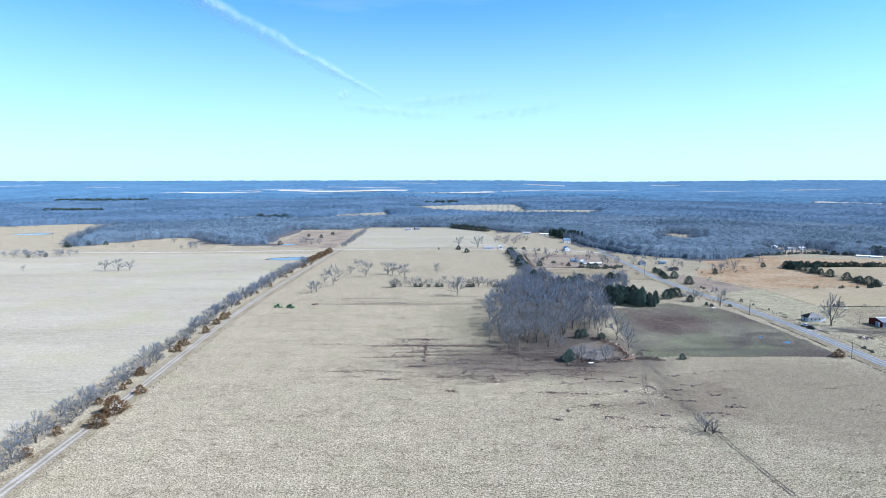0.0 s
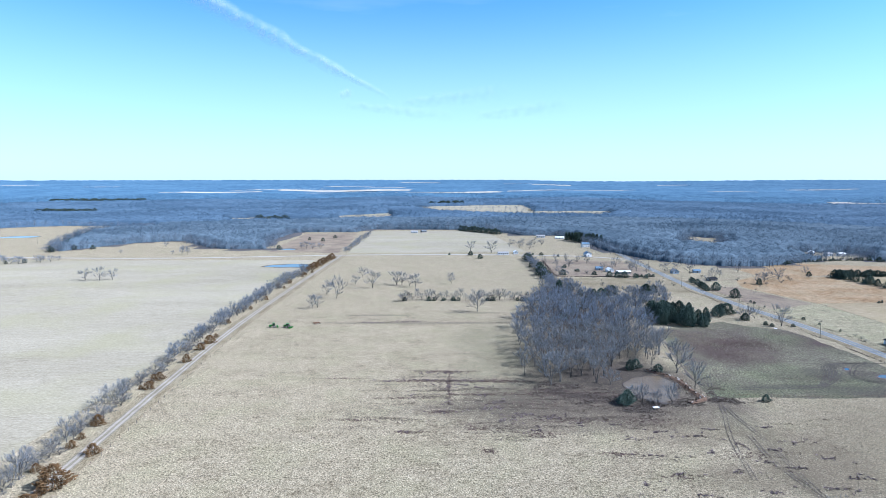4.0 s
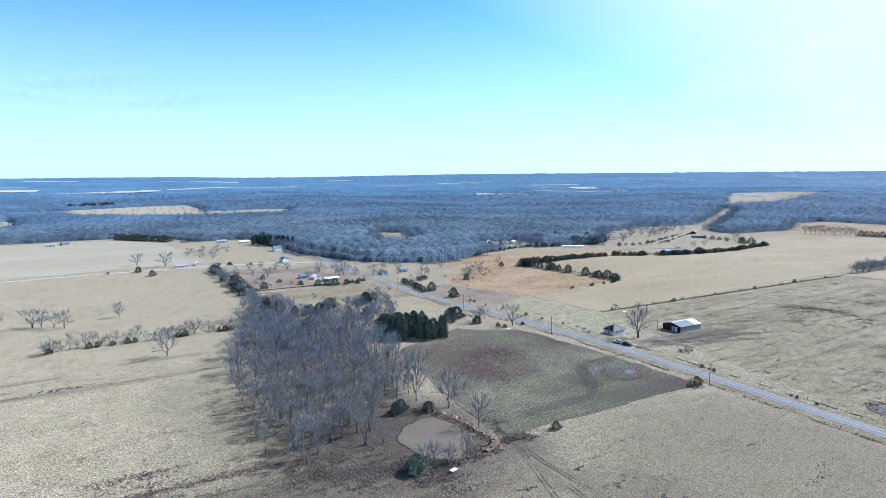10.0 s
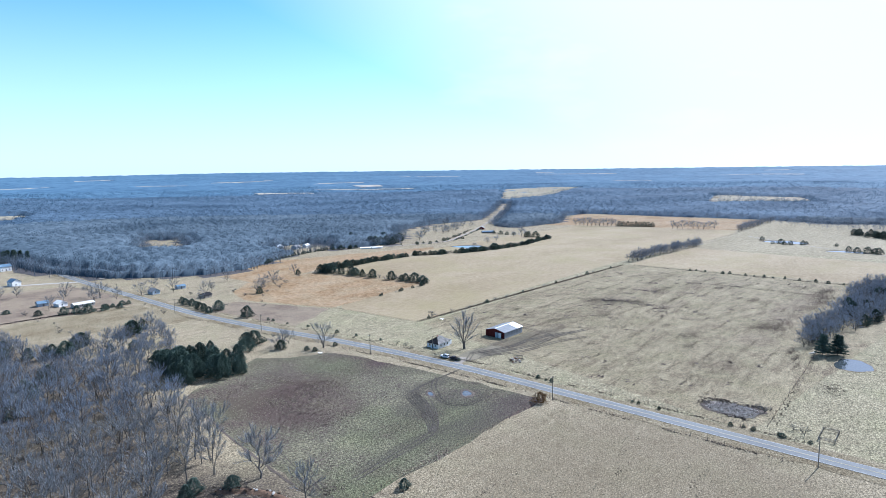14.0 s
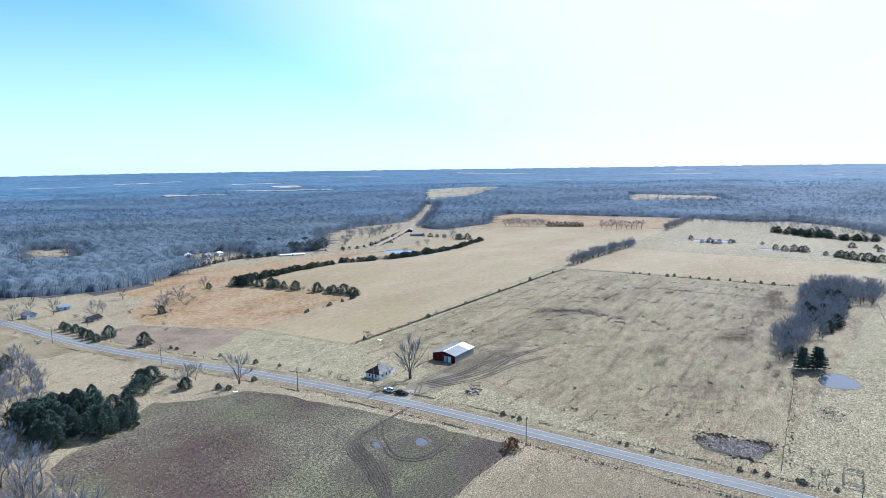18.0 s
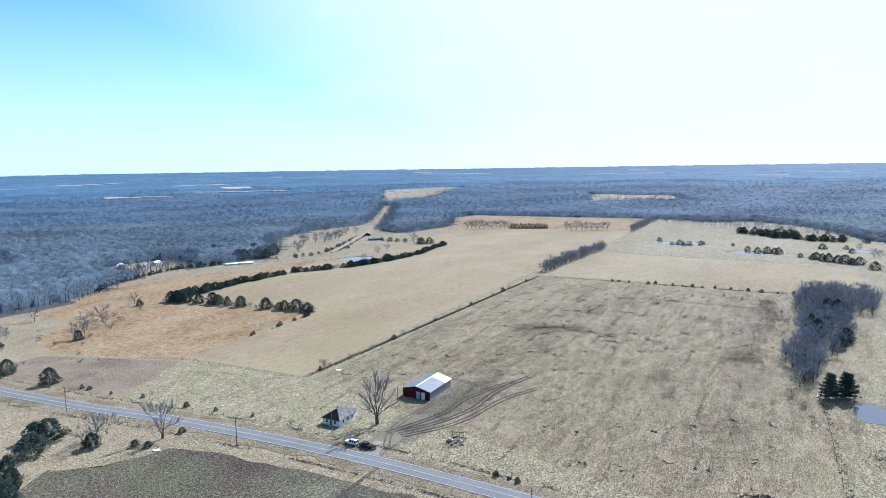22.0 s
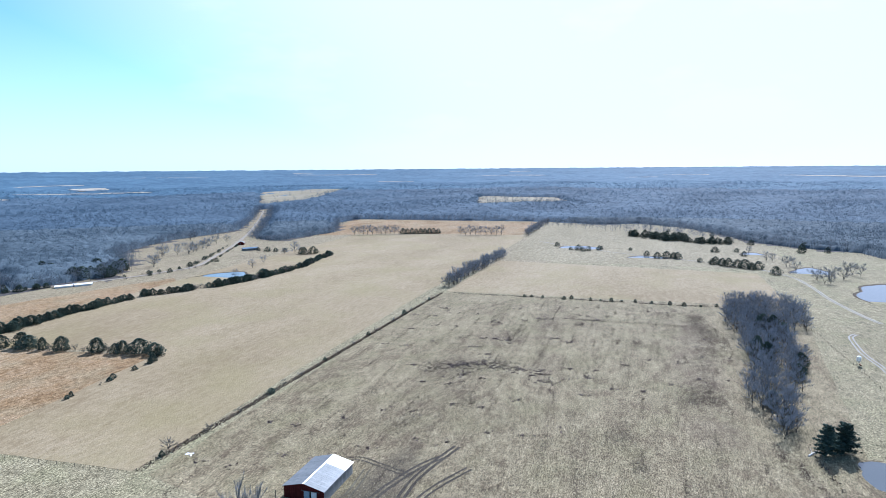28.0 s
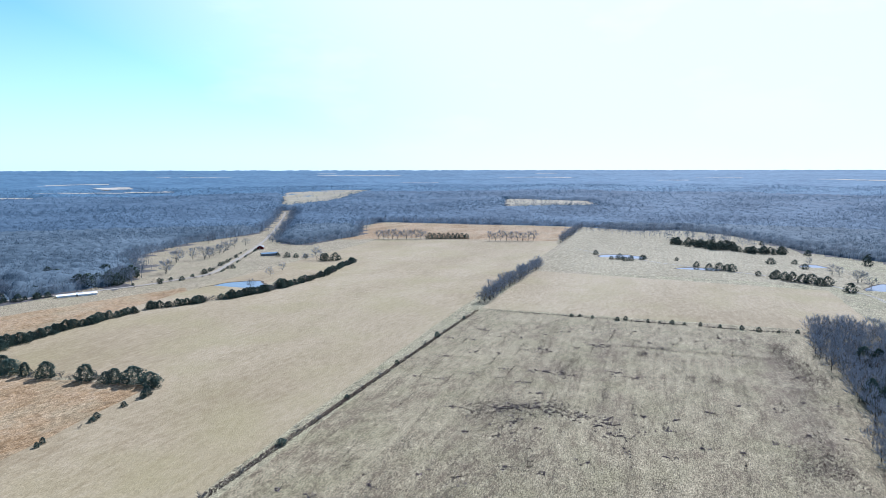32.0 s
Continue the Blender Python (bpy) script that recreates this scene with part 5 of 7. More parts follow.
def window_part(parent, x, y, z, w, h, face, glass, frame_mat):
    """A window set on a wall that faces +-x or +-y."""
    sx, sy = (0.08, w) if face in ("+x", "-x") else (w, 0.08)
    o = part("window", box_bm(sx, sy, h, (x, y, z)), frame_mat, parent)
    k = 0.05 * (1 if face[0] == "+" else -1)
    dx, dy = (k, 0) if face[1] == "x" else (0, k)
    part("pane", box_bm(sx * (0.8 if face[1] == "y" else 0.5), sy * (0.8 if face[1] == "x" else 0.5), h * 0.84, (x + dx, y + dy, z + h * 0.08)), glass, o, "dark glass pane")
    return o


def gable_house(name, x, y, turn, length, width, eave, ridge, wall_mat, roof_mat, label, category="house", windows=3, trim=None, chimney=False, door_mat=None, group=""):
    """A house with its ridge along its own x."""
    root = thing(name, pose(x, y, land(x, y), 0, 0, turn), label, category, group)
    L, W, t = length / 2, width / 2, 0.18
    for s in (-1, 1):
        part("wall", box_bm(length, t, eave + 0.3, (0, s * (W - t / 2), -0.3)), wall_mat, root)
        x0, x1 = sorted((s * L, s * (L - t)))
        part("gable_wall", prism_bm([(-W + t, -0.3), (W - t, -0.3), (W - t, eave), (0, ridge - 0.1), (-W + t, eave)], x0, x1), wall_mat, root)
        o = 0.45
        drop = (ridge - eave) / W * o
        part("roof_slope", prism_bm([(0, ridge), (0, ridge + 0.16), (s * (W + o), eave - drop + 0.16), (s * (W + o), eave - drop)], -L - o, L + o), roof_mat, root)
        for i in range(windows):
            wx = -L + length * (i + 0.5) / windows
            if s == -1 and i == windows // 2:
                part("door", box_bm(1.0, 0.1, 2.05, (wx, s * W, 0.05)), door_mat or M_DARKPAINT, root)
            else:
                window_part(root, wx, s * W, 0.95, 1.1, 1.3, "+y" if s > 0 else "-y", M_GLASS, trim or M_WHITE)
        window_part(root, s * L, 0.6, 0.95, 1.1, 1.3, "+x" if s > 0 else "-x", M_GLASS, trim or M_WHITE)
    if chimney:
        part("chimney", box_bm(0.6, 0.6, 1.6, (L * 0.4, 0.3, ridge - 0.5), 0.02), M_BRICK, root)
    return root


M_WHITE = mat("white_paint", [(0.36, (0.50, 0.50, 0.49)), (0.6, (0.70, 0.70, 0.69))], (1.5, 0.2), rough=0.6)
M_PALEBLUE = mat("pale_blue_siding", [(0.36, (0.24, 0.29, 0.34)), (0.6, (0.32, 0.37, 0.42))], (1.5, 0.2), rough=0.6)
M_BLUEROOF = mat("blue_metal_roof", [(0.36, (0.075, 0.12, 0.17)), (0.6, (0.11, 0.165, 0.22))], (1.5, 0.2), rough=0.4)
M_GREYROOF = mat("grey_shingles", [(0.3, (0.16, 0.16, 0.165)), (0.6, (0.27, 0.265, 0.26))], (2.5, 0.3))
M_OLDROOF = mat("mossy_old_shingles", [(0.40, (0.075, 0.073, 0.069)), (0.5, (0.150, 0.146, 0.137)), (0.6, (0.235, 0.230, 0.215))], (2.2, 0.5), bump=0.4, bump_scale=4)
M_CHARRED = mat("dark_charred_shingles", [(0.36, (0.008, 0.008, 0.010)), (0.6, (0.024, 0.024, 0.026))], (2.2, 0.5), bump=0.4, bump_scale=4)
M_STEEL = mat("galvanized_sheet", [(0.36, (0.10, 0.11, 0.12)), (0.6, (0.145, 0.155, 0.165))], (0.8, 0.15), rough=0.5, metal=0.2, per_object=0.08)
M_NEWSTEEL = mat("bright_new_sheet", [(0.36, (0.62, 0.64, 0.66)), (0.6, (0.74, 0.75, 0.76))], (0.8, 0.15), rough=0.4, metal=0.2, per_object=0.05)
M_WALLSTEEL = mat("dull_grey_sheet", [(0.36, (0.19, 0.20, 0.21)), (0.6, (0.27, 0.28, 0.29))], (0.9, 0.2), rough=0.5, metal=0.4, per_object=0.12)
M_RED = mat("faded_red_paint", [(0.36, (0.05, 0.008, 0.009)), (0.6, (0.085, 0.016, 0.015))], (1.2, 0.25), rough=0.6, per_object=0.12)
M_GLASS = mat("dark_glass", [(0.3, (0.012, 0.014, 0.016)), (0.6, (0.025, 0.028, 0.03))], (1, 0.1), rough=0.08, spec=0.6)
M_DARKPAINT = mat("dark_paint", [(0.3, (0.06, 0.06, 0.065)), (0.6, (0.10, 0.10, 0.105))], (1.5, 0.2), rough=0.6)
M_BRICK = mat("chimney_brick", [(0.3, (0.22, 0.10, 0.07)), (0.6, (0.34, 0.18, 0.13))], (3, 0.4))
M_CARWHITE = mat("white_car_paint", [(0.3, (0.72, 0.73, 0.74)), (0.7, (0.78, 0.79, 0.80))], (0.5, 0.1), rough=0.25, spec=0.5)
M_RUBBER = mat("black_rubber", [(0.3, (0.015, 0.015, 0.015)), (0.7, (0.03, 0.03, 0.03))], (4, 0.4), rough=0.8)
M_RIM = mat("alloy_wheel", [(0.3, (0.4, 0.4, 0.41)), (0.7, (0.5, 0.5, 0.51))], (4, 0.4), rough=0.3, metal=0.8)
M_BLACK = mat("black_paint", [(0.3, (0.02, 0.02, 0.022)), (0.7, (0.045, 0.045, 0.05))], (1, 0.2), rough=0.45)
M_GREEN = mat("tractor_green", [(0.3, (0.018, 0.096, 0.018)), (0.7, (0.036, 0.156, 0.03))], (1, 0.2), rough=0.4)
M_RUST = mat("rusty_steel", [(0.3, (0.10, 0.055, 0.035)), (0.7, (0.20, 0.11, 0.07))], (2, 0.3))
M_LAMP = mat("lamp_glass", [(0.3, (0.5, 0.5, 0.5)), (0.7, (0.6, 0.6, 0.6))], (2, 0.3), rough=0.15)
M_TAIL = mat("red_lens", [(0.3, (0.3, 0.01, 0.01)), (0.7, (0.4, 0.02, 0.02))], (2, 0.3), rough=0.15)
M_STONE = mat("pale_stone", [(0.3, (0.30, 0.28, 0.25)), (0.7, (0.48, 0.46, 0.42))], (2, 0.3), per_object=0.2)

# ---- the red barn ----
def red_barn():
    x0, L, W, eave, ridge = 284.0, 18.6, 13.1, 3.7, 5.3
    root = thing("barn", pose(x0 + L / 2, 396.95, 0), "long metal barn with faded red front and galvanized roof", "barn")
    h, w = L / 2, W / 2
    # south and north walls of upright sheets
    for s in (-1, 1):
        n = 20
        for i in range(n):
            part("wall_sheet", prism_bm([(s * w, -0.2), (s * w, eave), (s * (w - 0.08), eave), (s * (w - 0.08), -0.2)], -h + i * L / n + 0.015, -h + (i + 1) * L / n - 0.015), M_WALLSTEEL, root)
    # red front with an open doorway, back wall
    def top(y):
        return eave + (ridge - eave) * (1 - abs(y) / w)
    d0, d1, dh = -4.3, -0.1, 3.1
    n = 18
    for i in range(n):
        a, b = -w + i * W / n + 0.012, -w + (i + 1) * W / n - 0.012
        low = dh if a < d1 - 0.2 and b > d0 + 0.2 else -0.2
        part("front_sheet", prism_bm([(a, low), (b, low), (b, top(b) - 0.05), (a, top(a) - 0.05)], -h, -h + 0.08), M_RED, root)
        part("back_sheet", prism_bm([(a, -0.2), (b, -0.2), (b, top(b) - 0.05), (a, top(a) - 0.05)], h - 0.08, h), M_WALLSTEEL, root)
    for y, m, lab in ((-3.3, M_WHITE, "white sliding door"), (-1.0, M_PALEBLUE, "pale blue-white sliding door")):
        d = part("sliding_door", box_bm(0.08, 1.75, 3.0, (-h - 0.09, y, 0.02)), m, root, lab)
        part("handle", box_bm(0.05, 0.06, 0.3, (-h - 0.15, y + 0.6, 1.2)), M_DARKPAINT, d)
    part("door_rail", box_bm(0.1, 6.0, 0.14, (-h - 0.09, -2.2, 3.06)), M_DARKPAINT, root)
    part("door_frame", box_bm(0.1, 0.12, 3.1, (-h - 0.02, d1 - 0.02, 0)), M_WHITE, root)
    # roof sheets, the last five of the south slope newer
    o = 0.35
    drop = (ridge - eave) / w * o
    n = 20
    for s in (-1, 1):
        for i in range(n):
            a, b = -h - o + i * (L + 2 * o) / n + 0.01, -h - o + (i + 1) * (L + 2 * o) / n - 0.01
            m = M_NEWSTEEL if s < 0 and i >= 14 else M_STEEL
            part("roof_sheet", prism_bm([(0, ridge), (0, ridge + 0.07), (s * (w + o), eave - drop + 0.07), (s * (w + o), eave - drop)], a, b), m, root)
    part("ridge_cap", prism_bm([(-0.3, ridge + 0.03), (0, ridge + 0.12), (0.3, ridge + 0.03)], -h - o, h + o), M_NEWSTEEL, root)
    part("floor_slab", box_bm(L - 0.3, W - 0.3, 0.2, (0, 0, -0.14)), M_DIRT, root)


red_barn()

# ---- the old house ----
def old_house():
    root = thing("old_house", pose(250.9, 411.6, 0), "derelict white clapboard house with charred hip roof", "house")
    L, W, eave, ridge = 4.9, 4.0, 2.7, 5.3
    for s in (-1, 1):
        for i in range(9):
            z = -0.2 + i * 0.34
            part("clapboard", box_bm(2 * L, 0.16, 0.33, (0, s * (W - 0.08), z)), M_WHITE, root)
            part("clapboard", box_bm(0.16, 2 * W - 0.33, 0.33, (s * (L - 0.08), 0, z)), M_WHITE, root)
    for x, y, f in ((-2.6, -W, "-y"), (0.2, -W, "-y"), (2.8, -W, "-y"), (-L, -1.9, "-x"), (-L, 1.9, "-x"), (L, 1.5, "+x"), (-2, W, "+y"), (2, W, "+y")):
        window_part(root, x, y, 0.9, 0.95, 1.45, f, M_GLASS, M_WHITE)
    part("door", box_bm(0.1, 1.0, 2.05, (-L, 0.0, 0.05)), M_DARKPAINT, root)
    o = 0.4
    r = 1.3
    def face(name, pts, m, label=""):
        bm = bmesh.new()
        lo = [bm.verts.new(p) for p in pts]
        hi = [bm.verts.new(Vector(p) + Vector((0, 0, 0.14))) for p in pts]
        bm.faces.new(lo[::-1])
        bm.faces.new(hi)
        for i in range(len(pts)):
            bm.faces.new((lo[i], lo[(i + 1) % len(pts)], hi[(i + 1) % len(pts)], hi[i]))
        return part(name, bm, m, root, label)
    A, B = (-L + 3.9, 0, ridge), (L - 2.6, 0, ridge)
    c = [(-L - o, -W - o, eave - 0.2), (L + o, -W - o, eave - 0.2), (L + o, W + o, eave - 0.2), (-L - o, W + o, eave - 0.2)]
    face("roof_slope", [c[3], c[0], A], M_CHARRED, "dark charred hip slope")
    face("roof_slope", [c[0], c[1], B, A], M_OLDROOF, "weathered grey-tan shingle slope")
    face("roof_slope", [c[1], c[2], B], M_OLDROOF)
    face("roof_slope", [c[2], c[3], A, B], M_CHARRED)
    g = random.Random(3)
    for i in range(9):
        part("fallen_board", box_bm(g.uniform(0.6, 1.8), 0.2, 0.05, (g.uniform(-1.4, 1.6), g.uniform(-0.2, 0.9), ridge + g.uniform(0.05, 0.3)), turn=Matrix.Rotation(g.uniform(0, 3), 4, "Z") @ Matrix.Rotation(g.uniform(-0.4, 0.4), 4, "X")), g.choice((M_WHITE, M_CHARRED, M_WOOD)), root)
    part("chimney", box_bm(0.6, 0.6, 1.2, (-0.3, 0.3, ridge - 0.5), 0.02), M_BRICK, root)
    # porch
    part("porch_roof", prism_bm([(-3.4, 2.5), (-3.4, 2.6), (1.2, 2.72), (1.2, 2.62)], L, L + 2.6), M_OLDROOF, root)
    part("porch_floor", box_bm(2.5, 4.4, 0.35, (L + 1.27, -1.1, -0.1)), M_WOOD, root)
    for y in (-3.2, -1.1, 1.0):
        part("porch_post", box_bm(0.14, 0.14, 2.3, (L + 2.4, y, 0.24)), M_WHITE, root)
    part("porch_wall", box_bm(2.2, 0.14, 2.1, (L + 1.12, -3.3, 0.24)), M_WHITE, root, "peeling white boards closing the porch end")
    part("porch_wall", box_bm(0.12, 2.0, 1.0, (L + 2.4, -2.15, 0.24)), M_WHITE, root)
    part("doorstep", box_bm(1.0, 1.4, 0.18, (-L - 0.5, 0, -0.03)), M_STONE, root)


old_house()

# ---- vehicles ----
def wheel(parent, x, y, r=0.38, w=0.26):
    t = part("wheel", tube_bm([(x, y - w / 2, r), (x, y + w / 2, r)], [r, r], 14), M_RUBBER, parent)
    part("tyre", tube_bm([(x, y - w / 2 - 0.01, r), (x, y - w / 2 + 0.01, r)], [r, r * 0.55], 14), M_RUBBER, t)
    part("tyre", tube_bm([(x, y + w / 2 - 0.01, r), (x, y + w / 2 + 0.01, r)], [r * 0.55, r], 14), M_RUBBER, t)
    part("rim", tube_bm([(x, y - w / 2 - 0.012, r), (x, y, r), (x, y + w / 2 + 0.012, r)], [r * 0.58, 0.12, r * 0.58], 14), M_RIM, t)


def suv():
    root = thing("suv", pose(236.6, 395.0, 0.1, 0, 0, 88), "white sport utility vehicle parked beside the road", "car")
    bm = prism_bm([(-0.95, 0.35), (0.95, 0.35), (0.98, 0.95), (0.9, 1.1), (-0.9, 1.1), (-0.98, 0.95)], -2.5, 2.5)
    bmesh.ops.bevel(bm, geom=bm.edges[:], offset=0.06, segments=2, affect="EDGES")
    part("body", bm, M_CARWHITE, root)
    bm = bmesh.new()
    a = [bm.verts.new(p) for p in ((-2.45, -0.86, 1.08), (1.15, -0.86, 1.08), (1.15, 0.86, 1.08), (-2.45, 0.86, 1.08))]
    b = [bm.verts.new(p) for p in ((-2.2, -0.7, 1.82), (0.45, -0.7, 1.82), (0.45, 0.7, 1.82), (-2.2, 0.7, 1.82))]
    bm.faces.new(a[::-1])
    bm.faces.new(b)
    for i in range(4):
        bm.faces.new((a[i], a[(i + 1) % 4], b[(i + 1) % 4], b[i]))
    part("cabin", bm, M_GLASS, root, "dark tinted windows")
    part("roof_panel", box_bm(2.75, 1.46, 0.08, (-0.88, 0, 1.8), 0.03), M_CARWHITE, root)
    for s in (-1, 1):
        part("roof_rail", box_bm(2.2, 0.05, 0.06, (-0.9, s * 0.62, 1.89)), M_BLACK, root)
        for x in (-1.55, -0.45, 0.6):
            part("pillar", box_bm(0.1, 0.1, 0.74, (x, s * 0.8, 1.08), turn=Matrix.Rotation(s * 0.21, 4, "X")), M_CARWHITE, root)
        part("headlight", box_bm(0.08, 0.35, 0.18, (2.48, s * 0.7, 0.78), 0.02), M_LAMP, root)
        part("tail_light", box_bm(0.08, 0.2, 0.32, (-2.48, s * 0.8, 0.85), 0.02), M_TAIL, root)
        part("mirror", box_bm(0.14, 0.2, 0.15, (0.8, s * 1.06, 1.08), 0.02), M_BLACK, root)
    part("front_bumper", box_bm(0.2, 1.8, 0.3, (2.5, 0, 0.35), 0.04), M_BLACK, root)
    part("rear_bumper", box_bm(0.2, 1.8, 0.3, (-2.5, 0, 0.35), 0.04), M_BLACK, root)
    for x in (-1.5, 1.55):
        for y in (-0.88, 0.88):
            wheel(root, x, y)


def pickup():
    root = thing("pickup_truck", pose(236.9, 389.3, 0.1, 0, 0, 80), "dark pickup truck with loaded bed beside the road", "truck")
    bm = prism_bm([(-0.95, 0.4), (0.95, 0.4), (0.97, 1.05), (-0.97, 1.05)], 0.3, 2.6)
    bmesh.ops.bevel(bm, geom=bm.edges[:], offset=0.07, segments=2, affect="EDGES")
    part("bonnet", bm, M_BLACK, root)
    part("cab", prism_bm([(-0.92, 0.45), (0.92, 0.45), (0.92, 1.1), (0.75, 1.8), (-0.75, 1.8), (-0.92, 1.1)], -0.9, 1.0), M_BLACK, root)
    part("windscreen", box_bm(0.05, 1.5, 0.6, (1.02, 0, 1.12)), M_GLASS, root)
    part("bed", box_bm(1.9, 1.9, 0.35, (-1.85, 0, 0.45)), M_BLACK, root)
    for s in (-1, 1):
        part("bed_side", box_bm(1.9, 0.08, 0.5, (-1.85, s * 0.92, 0.75)), M_BLACK, root)
        part("headlight", box_bm(0.06, 0.3, 0.18, (2.6, s * 0.72, 0.8)), M_LAMP, root)
    part("tailgate", box_bm(0.08, 1.9, 0.5, (-2.78, 0, 0.75)), M_BLACK, root)
    g = random.Random(8)
    for i in range(6):
        part("load", box_bm(g.uniform(0.4, 0.8), g.uniform(0.4, 0.8), g.uniform(0.2, 0.55), (-1.3 - 0.2 * i, g.uniform(-0.45, 0.45), 0.8), 0.03), g.choice((M_BLACK, M_RUST, M_STEEL)), root)
    for x in (-1.8, 1.7):
        for y in (-0.86, 0.86):
            wheel(root, x, y)


suv()
pickup()


def farm_machine(x, y, turn, label):
    root = thing("combine_harvester" if "harvester" in label else "tractor", pose(x, y, 0, 0, 0, turn), label, "farm machine", "parked farm machines")
    part("hood", box_bm(2.2, 1.1, 1.0, (1.3, 0, 0.9), 0.08), M_GREEN, root)
    part("cab", box_bm(1.5, 1.5, 1.4, (-0.5, 0, 1.4), 0.08), M_GLASS, root)
    part("cab_roof", box_bm(1.8, 1.8, 0.16, (-0.5, 0, 2.8), 0.05), M_GREEN, root)
    part("exhaust", tube_bm([(1.2, 0.3, 1.8), (1.2, 0.3, 2.9)], [0.06, 0.06], 6), M_BLACK, root)
    for s in (-1, 1):
        part("fender", box_bm(1.4, 0.5, 0.12, (-0.8, s * 1.15, 1.75), 0.04), M_GREEN, root)
        wheel(root, -0.8, s * 1.25, 0.85, 0.5)
        wheel(root, 1.8, s * 0.9, 0.5, 0.35)
    part("implement_bar", box_bm(0.4, 4.2, 0.4, (-2.6, 0, 0.5), 0.05), M_GREEN, root)
    for i in range(6):
        part("row_unit", box_bm(0.8, 0.35, 0.8, (-3.0, -1.9 + i * 0.76, 0.1), 0.05), M_GREEN, root)


farm_machine(-115, 455, 160, "green tractor with a mounted implement in the field")
farm_machine(-124.5, 456, 200, "green tractor with a planter parked on grass")


def harrow():
    root = thing("harrow", pose(-98, 466, 0, 0, 0, 30), "rusty folded harrow standing in dry pasture", "farm implement")
    for i in range(6):
        part("beam", box_bm(4.5, 0.14, 0.14, (0, -1.5 + i * 0.6, 0.6)), M_RUST, root)
    for s in (-1.8, 0, 1.8):
        part("cross_beam", box_bm(0.16, 3.4, 0.16, (s, 0, 0.75)), M_RUST, root)
        wheel(root, s, 1.8, 0.4, 0.2)
        wheel(root, s, -1.8, 0.4, 0.2)


harrow()


def cart():
    root = thing("cart", pose(77, 312, 0, 0, 0, 15), "small pale blue-white lidded cart at the pond bank", "cart")
    part("box", box_bm(2.4, 1.3, 0.5, (0, 0, 0.35), 0.04), M_WOOD, root)
    part("lid", box_bm(2.6, 1.5, 0.1, (0, 0, 0.9), 0.03), M_NEWSTEEL, root)
    for x in (-0.8, 0.8):
        part("leg", box_bm(0.12, 1.1, 0.4, (x, 0, -0.02)), M_WOOD, root)


cart()


def feed_bin():
    root = thing("feed_bin", pose(468, 204.3, 0) @ Matrix.Scale(0.66, 4), "pale blue-white steel feed bin on legs in the pasture", "feed bin")
    part("hopper", tube_bm([(0, 0, 2.0), (0, 0, 3.6), (0, 0, 6.4), (0, 0, 7.2)], [0.25, 1.5, 1.5, 0.2], 16), M_NEWSTEEL, root)
    for a in range(4):
        c, s = math.cos(a * math.pi / 2), math.sin(a * math.pi / 2)
        part("leg", tube_bm([(1.45 * c, 1.45 * s, -0.1), (1.45 * c, 1.45 * s, 3.7)], [0.08, 0.08], 6), M_STEEL, root)
    part("trough", box_bm(3.2, 1.0, 0.5, (1.0, -1.5, 0), 0.03), M_RUST, root)


feed_bin()

# ---- other houses, north and east ----
gable_house("ranch_house", 63, 846, 5, 13.3, 5.85, 2.38, 3.53, M_WHITE, M_GREYROOF, "long white ranch house beside the gravel road", windows=5)
gable_house("garage", 80, 853, 95, 6.24, 5.46, 2.55, 3.94, M_WHITE, M_NEWSTEEL, "white gabled garage with bright roof", "garage", 1)
gable_house("cottage", 166, 824, 100, 8.58, 7.02, 3.91, 6.23, M_WHITE, M_BLUEROOF, "white cottage with a blue metal roof", windows=2)
gable_house("farmhouse", 187, 930, 10, 10.1, 7.02, 4.59, 6.72, M_WHITE, M_BLUEROOF, "white two-storey farmhouse with blue roof", windows=3, chimney=True)
gable_house("house", 146, 1074, 0, 14, 7.02, 2.55, 4.26, M_WHITE, M_GREYROOF, "white house with grey roof before the woods", windows=4)
gable_house("long_shed", 173, 1050, 0, 14, 6.24, 2.55, 3.61, M_WHITE, M_NEWSTEEL, "long white shed with bright metal roof", "shed", 3)
gable_house("shed", 152, 710, 0, 7.02, 5.46, 2.38, 3.77, M_PALEBLUE, M_BLUEROOF, "blue shed with blue metal roof", "shed", 1)
gable_house("garage", 160, 698, 100, 7.02, 6.24, 2.55, 4.26, M_WHITE, M_WHITE, "white garage with pale metal roof", "garage", 1)
gable_house("house_trailer", 170, 684, 5, 14, 6.24, 2.38, 3.44, M_STONE, M_STONE, "low tan house with pale roof", "house", 4)
gable_house("blue_house", 224, 688, 95, 7.02, 6.24, 2.55, 4.59, M_PALEBLUE, M_GREYROOF, "blue-grey house under bare trees", windows=2)
gable_house("blue_shed", 248, 692, 0, 7.02, 4.68, 2.38, 3.28, M_PALEBLUE, M_BLUEROOF, "blue metal shed beside the lawn", "shed", 1)
gable_house("old_shed", 242, 641, 20, 7.8, 6.24, 2.04, 3.61, M_WOOD, M_CHARRED, "collapsing dark wooden shed beside a tree", "shed", 1)
gable_house("white_barn", -217, 1362, 10, 11.7, 7.8, 3.82, 6.15, M_WHITE, M_NEWSTEEL, "white barn among the northern woods", "barn", 2)
gable_house("hilltop_house", -66, 1160, 0, 12.5, 6.24, 2.38, 4.1, M_WHITE, M_GREYROOF, "small white house on the hilltop", windows=3)
gable_house("hilltop_shed", -50, 1172, 30, 9.36, 6.24, 2.55, 4.1, M_STEEL, M_STEEL, "grey metal shed on the hilltop", "shed", 2)
